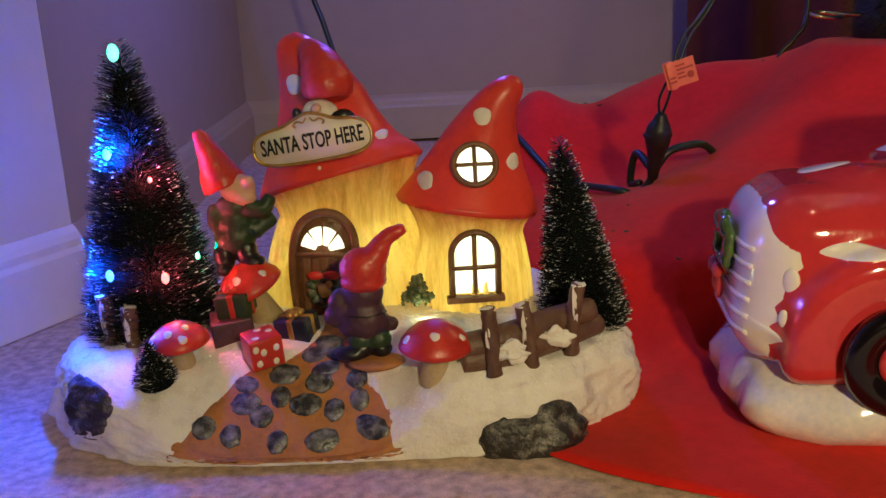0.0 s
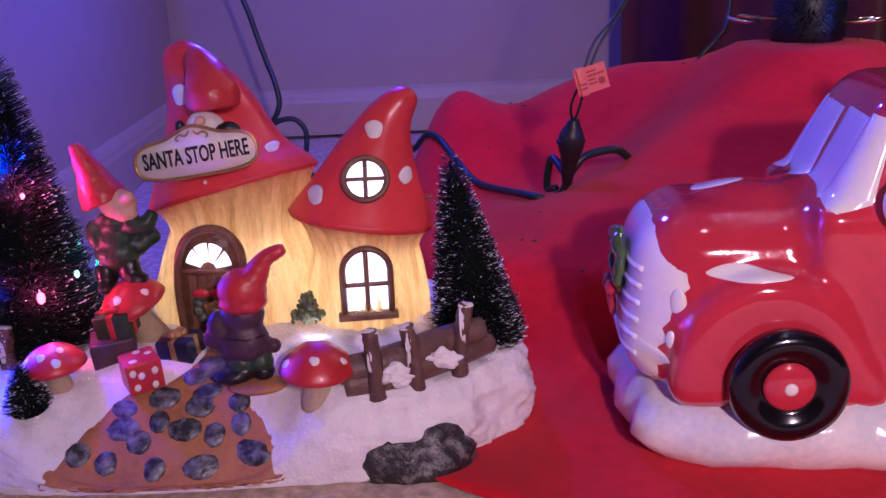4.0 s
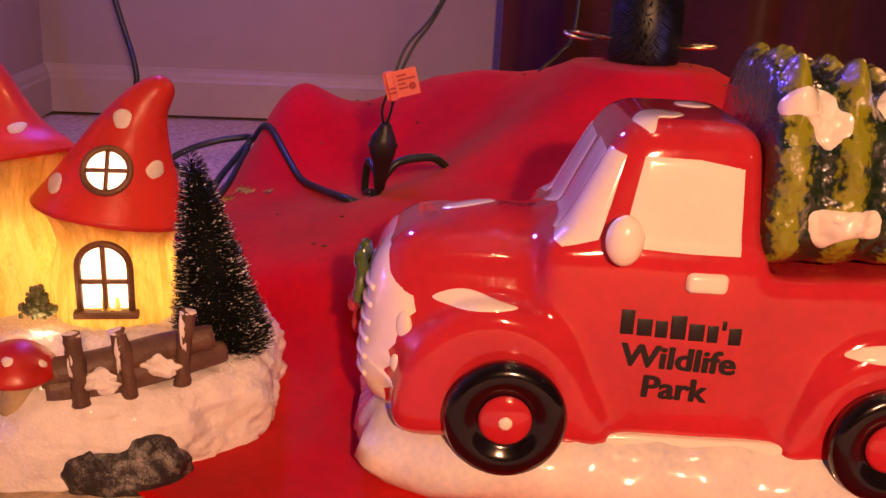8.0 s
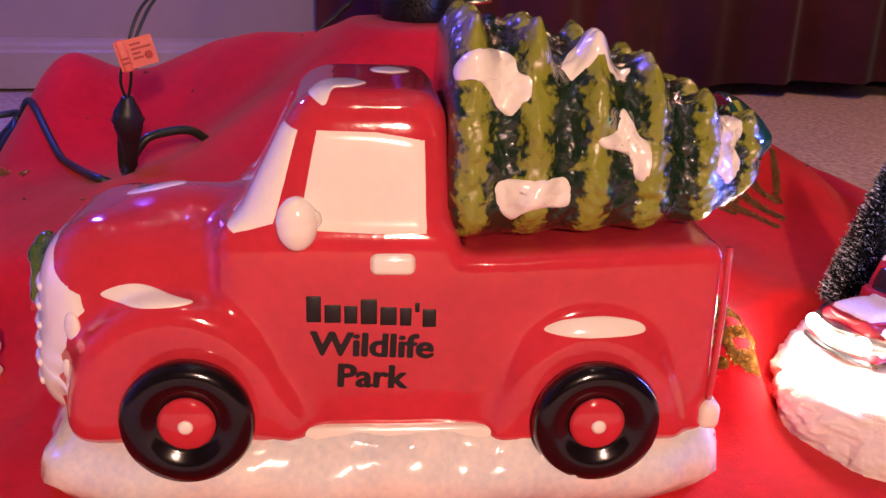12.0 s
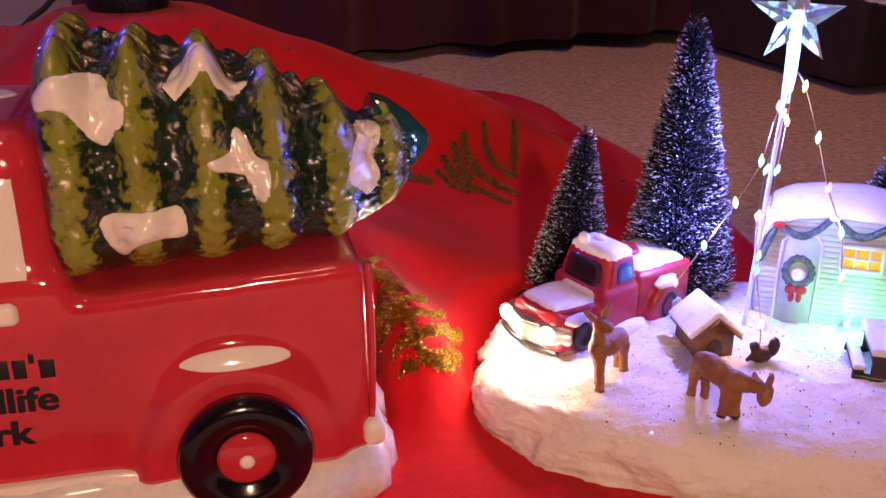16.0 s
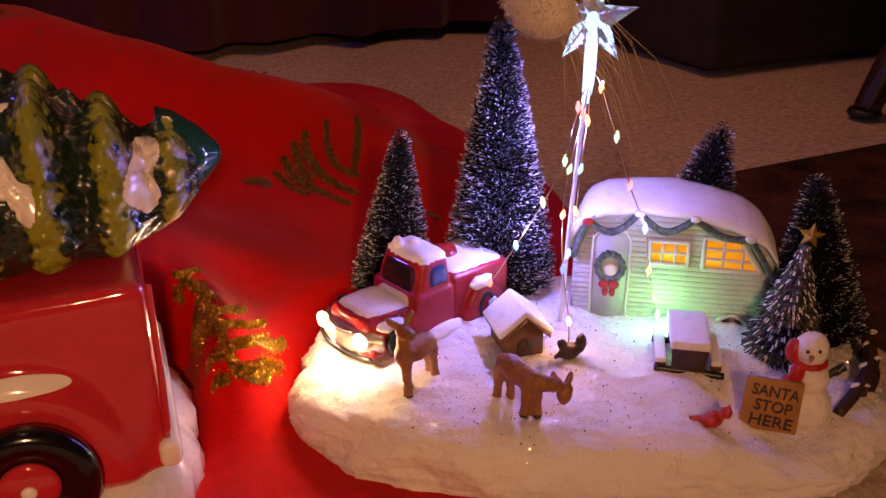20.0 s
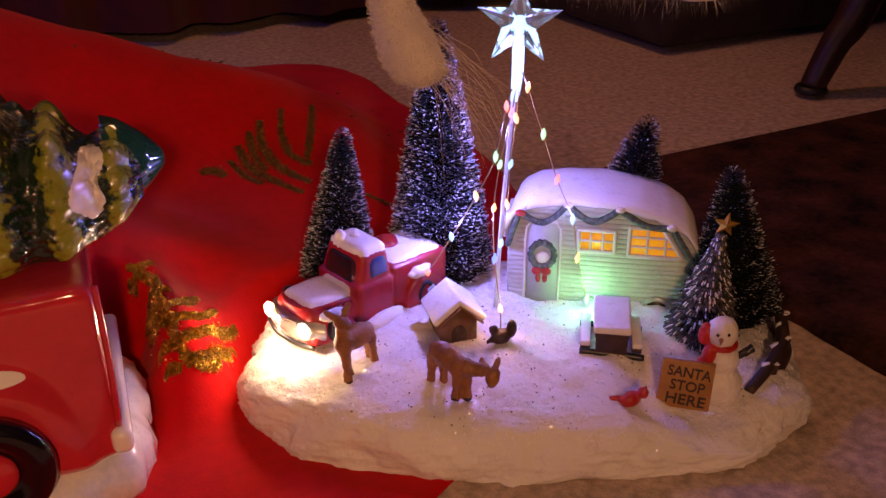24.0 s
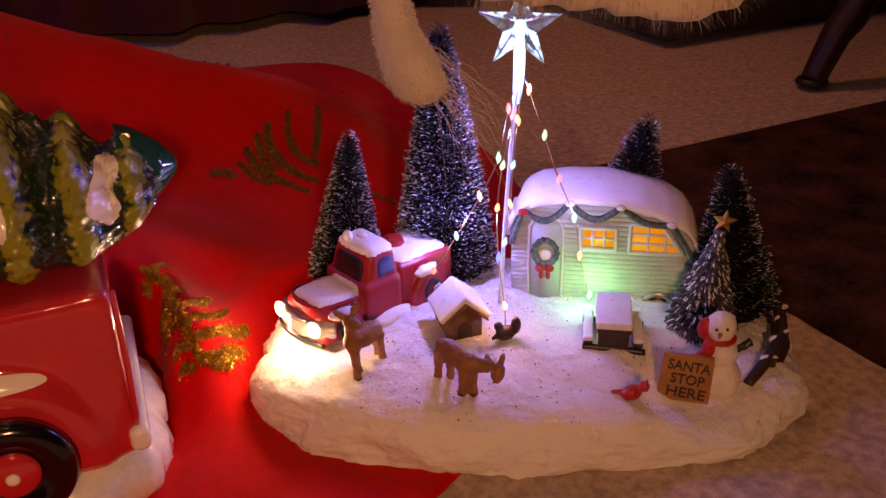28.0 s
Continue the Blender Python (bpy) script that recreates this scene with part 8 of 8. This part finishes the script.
tg = part("tag", bm, M["tag"], plug, "orange paper tag with dark print", at=PW, smooth=False)
bm = box(0.0012, 0.0075, -0.0030, 0.0030, -0.001, 0.0200, 0.0012, 2)
bm.transform(tag_t)
part("tag_wrap", bm, M["tag"], tg, "tag wrapped round the wires")
for k, (x0, x1, z) in enumerate(((0.0095, 0.0165, 0.0145), (0.0095, 0.0225, 0.0115), (0.0095, 0.0150, 0.0085), (0.0095, 0.0160, 0.0055), (0.002, 0.0068, 0.0040), (0.002, 0.0068, 0.0070))):
    bm = box(x0, x1, -0.0036 if x1 < 0.008 else -0.0008, -0.0031 if x1 < 0.008 else -0.0004, z, z + 0.0013)
    bm.transform(tag_t)
    part("print_bar", bm, M["tagprint"], tg, smooth=False)
part("print_disc", lathe([(0.0016, 0), (0.0026, 0), (0.0026, 0.0004), (0.0016, 0.0004)], 16, m=tag_t @ Matrix.Translation((0.0195, -0.0004, 0.0065)) @ pose(0, 0, 0, 90, 0, 0)), M["tagprint"], tg)
N = (0.0697, 0.9990, 0.0655)
cord("extension_cable", [[(0.186, 0.776, 0.076), (0.182, 0.780, 0.066), (0.172, 0.784, 0.060), (0.1592, 0.7869, 0.0633), (0.135, 0.845, 0.0570), (0.108, 0.9059, 0.0545), (0.088, 0.955, 0.0590), N, (0.060, 1.010, 0.064), (0.030, 1.005, 0.0590), (-0.005, 1.000, 0.045), (-0.050, 0.985, 0.010), (-0.110, 0.95, 0.006)],
                         [N, (0.0616, 0.9900, 0.0555), (0.046, 0.945, 0.040), (0.033, 0.905, 0.022), (0.010, 0.86, 0.008), (-0.03, 0.80, 0.006)],
                         [(0.066, 0.995, 0.060), (0.062, 0.955, 0.036), (0.050, 0.900, 0.016), (0.035, 0.850, 0.008), (0.0, 0.78, 0.006)],
                         [(0.187, 0.773, 0.080), (0.191, 0.772, 0.087), (0.199, 0.773, 0.0955), (0.214, 0.778, 0.0985), (0.228, 0.783, 0.0975), (0.240, 0.790, 0.088)],
                         [(0.186, 0.776, 0.080), (0.178, 0.800, 0.090), (0.176, 0.812, skirt_z(0.176, 0.812) + 0.004), (0.180, 0.795, skirt_z(0.18, 0.795) + 0.002)]], 0.0032, "dark green extension cable lying over the skirt", drape=True)
cord("stand_cable", [[(0.372, 0.954, 0.45), (0.371, 0.952, 0.30), (0.368, 0.945, 0.190), (0.352, 0.930, skirt_z(0.352, 0.93) + 0.012), S(0.335, 0.915, 0.001), S(0.325, 0.90, -0.004)]], 0.0024, "dark cable running down behind the trunk", "rubber")

# ---- rug, armchair and table beyond ----
rg = thing("patterned_rug", Matrix.Translation((0.889, 0.692, 0)), "dark maroon and black patterned rug on the carpet", "rug")
bm = box(0.0, 1.6, -2.2, 0.0, -0.003, 0.0065, 0.002, 2)
part("woven_field", bm, M["rug"], rg, smooth=False)
ch = thing("armchair", Matrix.Translation((1.275, 1.010, 0)), "dark brown upholstered armchair with a skirt to the floor", "armchair")
part("skirt_panel", soft_box(0.0, 0.80, 0.0, 0.40, 0.004, 0.22, 0.012), M["sofa"], ch)
part("seat_cushion", soft_box(0.12, 0.68, -0.01, 0.36, 0.222, 0.36, 0.04), M["sofa"], ch)
part("armrest", soft_box(0.0, 0.115, 0.0, 0.40, 0.222, 0.52, 0.04), M["sofa"], ch)
part("armrest", soft_box(0.685, 0.80, 0.0, 0.40, 0.222, 0.52, 0.04), M["sofa"], ch)
part("backrest", soft_box(0.118, 0.682, 0.26, 0.40, 0.362, 0.85, 0.05), M["sofa"], ch)
tb = thing("side_table", Matrix.Translation((1.308, 0.790, 0)), "dark wooden side table on splayed tapered legs", "table")
for dx, dy, sx, sy in ((0.0, 0.0, 1, 0.25), (0.62, 0.0, -1, 0.25), (0.0, -0.40, 1, -0.25), (0.62, -0.40, -1, -0.25)):
    lg = part("leg", tube([(dx, dy, 0.004), (dx + sx * 0.022, dy - sy * 0.01, 0.05), (dx + sx * 0.06, dy - sy * 0.03, 0.13), (dx + sx * 0.12, dy - sy * 0.08, 0.47)], [0.014, 0.017, 0.022, 0.026], 20, 14), M["darkwood"], tb, "tapered dark leg")
    part("foot_glide", lathe([(0.018, 0.0), (0.019, 0.003), (0.017, 0.007), (0.0, 0.007)], 18, (dx, dy, 0.0)), M["rubber"], lg, "black foot glide")
part("tabletop", soft_box(-0.02, 0.64, -0.44, 0.06, 0.465, 0.49, 0.006), M["darkwood"], tb)

# ---- plush ornament that hangs from the tree near the lens ----
M["fur"] = mat("white_faux_fur", (0.50, 0.42, 0.36), 0.9, vary=0.08, scale=60, bump=0.8, bscale=500, sheen=0.4)
pl = thing("plush_ornament", Matrix.Translation((0.580, 0.228, 0.33)), "fluffy white faux-fur ornament hanging from a tree branch", "ornament")
FW = Matrix.Translation((-0.580, -0.228, -0.33))
limb = [(0.5330, 0.2690, 0.300), (0.5315, 0.2650, 0.2800), (0.5315, 0.2605, 0.2665), (0.5330, 0.2555, 0.2585), (0.5345, 0.2515, 0.2530)]
limb_me = fuse(merge(tube(limb, [0.0048, 0.0052, 0.0062, 0.0078, 0.0062], 24, 18), ball((0.5345, 0.2520, 0.2550), 0.0066, (1, 1, 0.9), 3)), 0.0012, 4)
part("limb", limb_me, M["fur"], pl, "fuzzy hanging limb", at=FW)
fr = [(0.5316, 0.2465, 0.2868), (0.5440, 0.2348, 0.2790), (0.5606, 0.2248, 0.2768), (0.5782, 0.2138, 0.2745), (0.5891, 0.2078, 0.2740), (0.6071, 0.2029, 0.2815), (0.6204, 0.2009, 0.2900)]
fp = spline(fr, 34)
bms = [tube([p + Vector((0.004, 0.008, 0.055)), p + Vector((0.001, 0.003, 0.018)), p + Vector((0, 0, 0.0015 * (k % 3)))], [0.010, 0.0068, 0.0040], 10, 10) for k, p in enumerate(fp)]
body_me = fuse(merge(*bms, ball((0.582, 0.232, 0.338), 0.042, (1.15, 0.75, 0.85), 4)), 0.0016, 3)
part("fringe", body_me, M["fur"], pl, "shaggy white fringe", at=FW)
hv, hf = [], []
for me in (limb_me, body_me):
    n = len(me.vertices)
    for k in range(15000 if me is body_me else 5000):
        v = me.vertices[int(rngn.integers(n))]
        lock = noise.noise_vector(v.co * 130)
        d = (v.normal * 0.8 + Vector(rngn.normal(size=3)) * 0.28 + lock * 0.7 + Vector((0, 0, -1.0 if me is body_me else -0.35))).normalized()
        L = (0.0022 + 0.0048 * rngn.random()) * (1.0 if me is body_me else 0.20)
        s = d.orthogonal().normalized() * 0.00016
        i = len(hv)
        hv += [tuple(v.co - s), tuple(v.co + s), tuple(v.co + d * L)]
        hf.append((i, i + 1, i + 2))
for k in range(60):
    p = Vector((0.5345 + 0.005 * rngn.random(), 0.2510, 0.2515 + 0.014 * rngn.random()))
    fall = 0.008 + 0.040 * rngn.random()
    q = p + Vector((0.006 + 0.9 * fall * rngn.random(), 0.004 * rngn.random(), -fall))
    bend = (p + q) / 2 + Vector((0.006 * rngn.random(), 0, 0.004 * rngn.random()))
    s = Vector((0.00004, 0, 0.00003))
    i = len(hv)
    hv += [tuple(p - s), tuple(p + s), tuple(bend + s), tuple(bend - s), tuple(q)]
    hf += [(i, i + 1, i + 2, i + 3), (i + 3, i + 2, i + 4)]
me = bpy.data.meshes.new("hairs")
me.from_pydata(hv, [], hf)
me.materials.append(M["fur"])
part("hairs", me, M["fur"], pl, "loose white hairs", at=FW)["kind"] = "stuff"
part("ribbon", tube([(0.582, 0.235, 0.365), (0.584, 0.30, 0.48), (0.575, 0.42, 0.60)], 0.0012, 14, 6), M["redpaint"], pl, "thin hanging ribbon", at=FW)
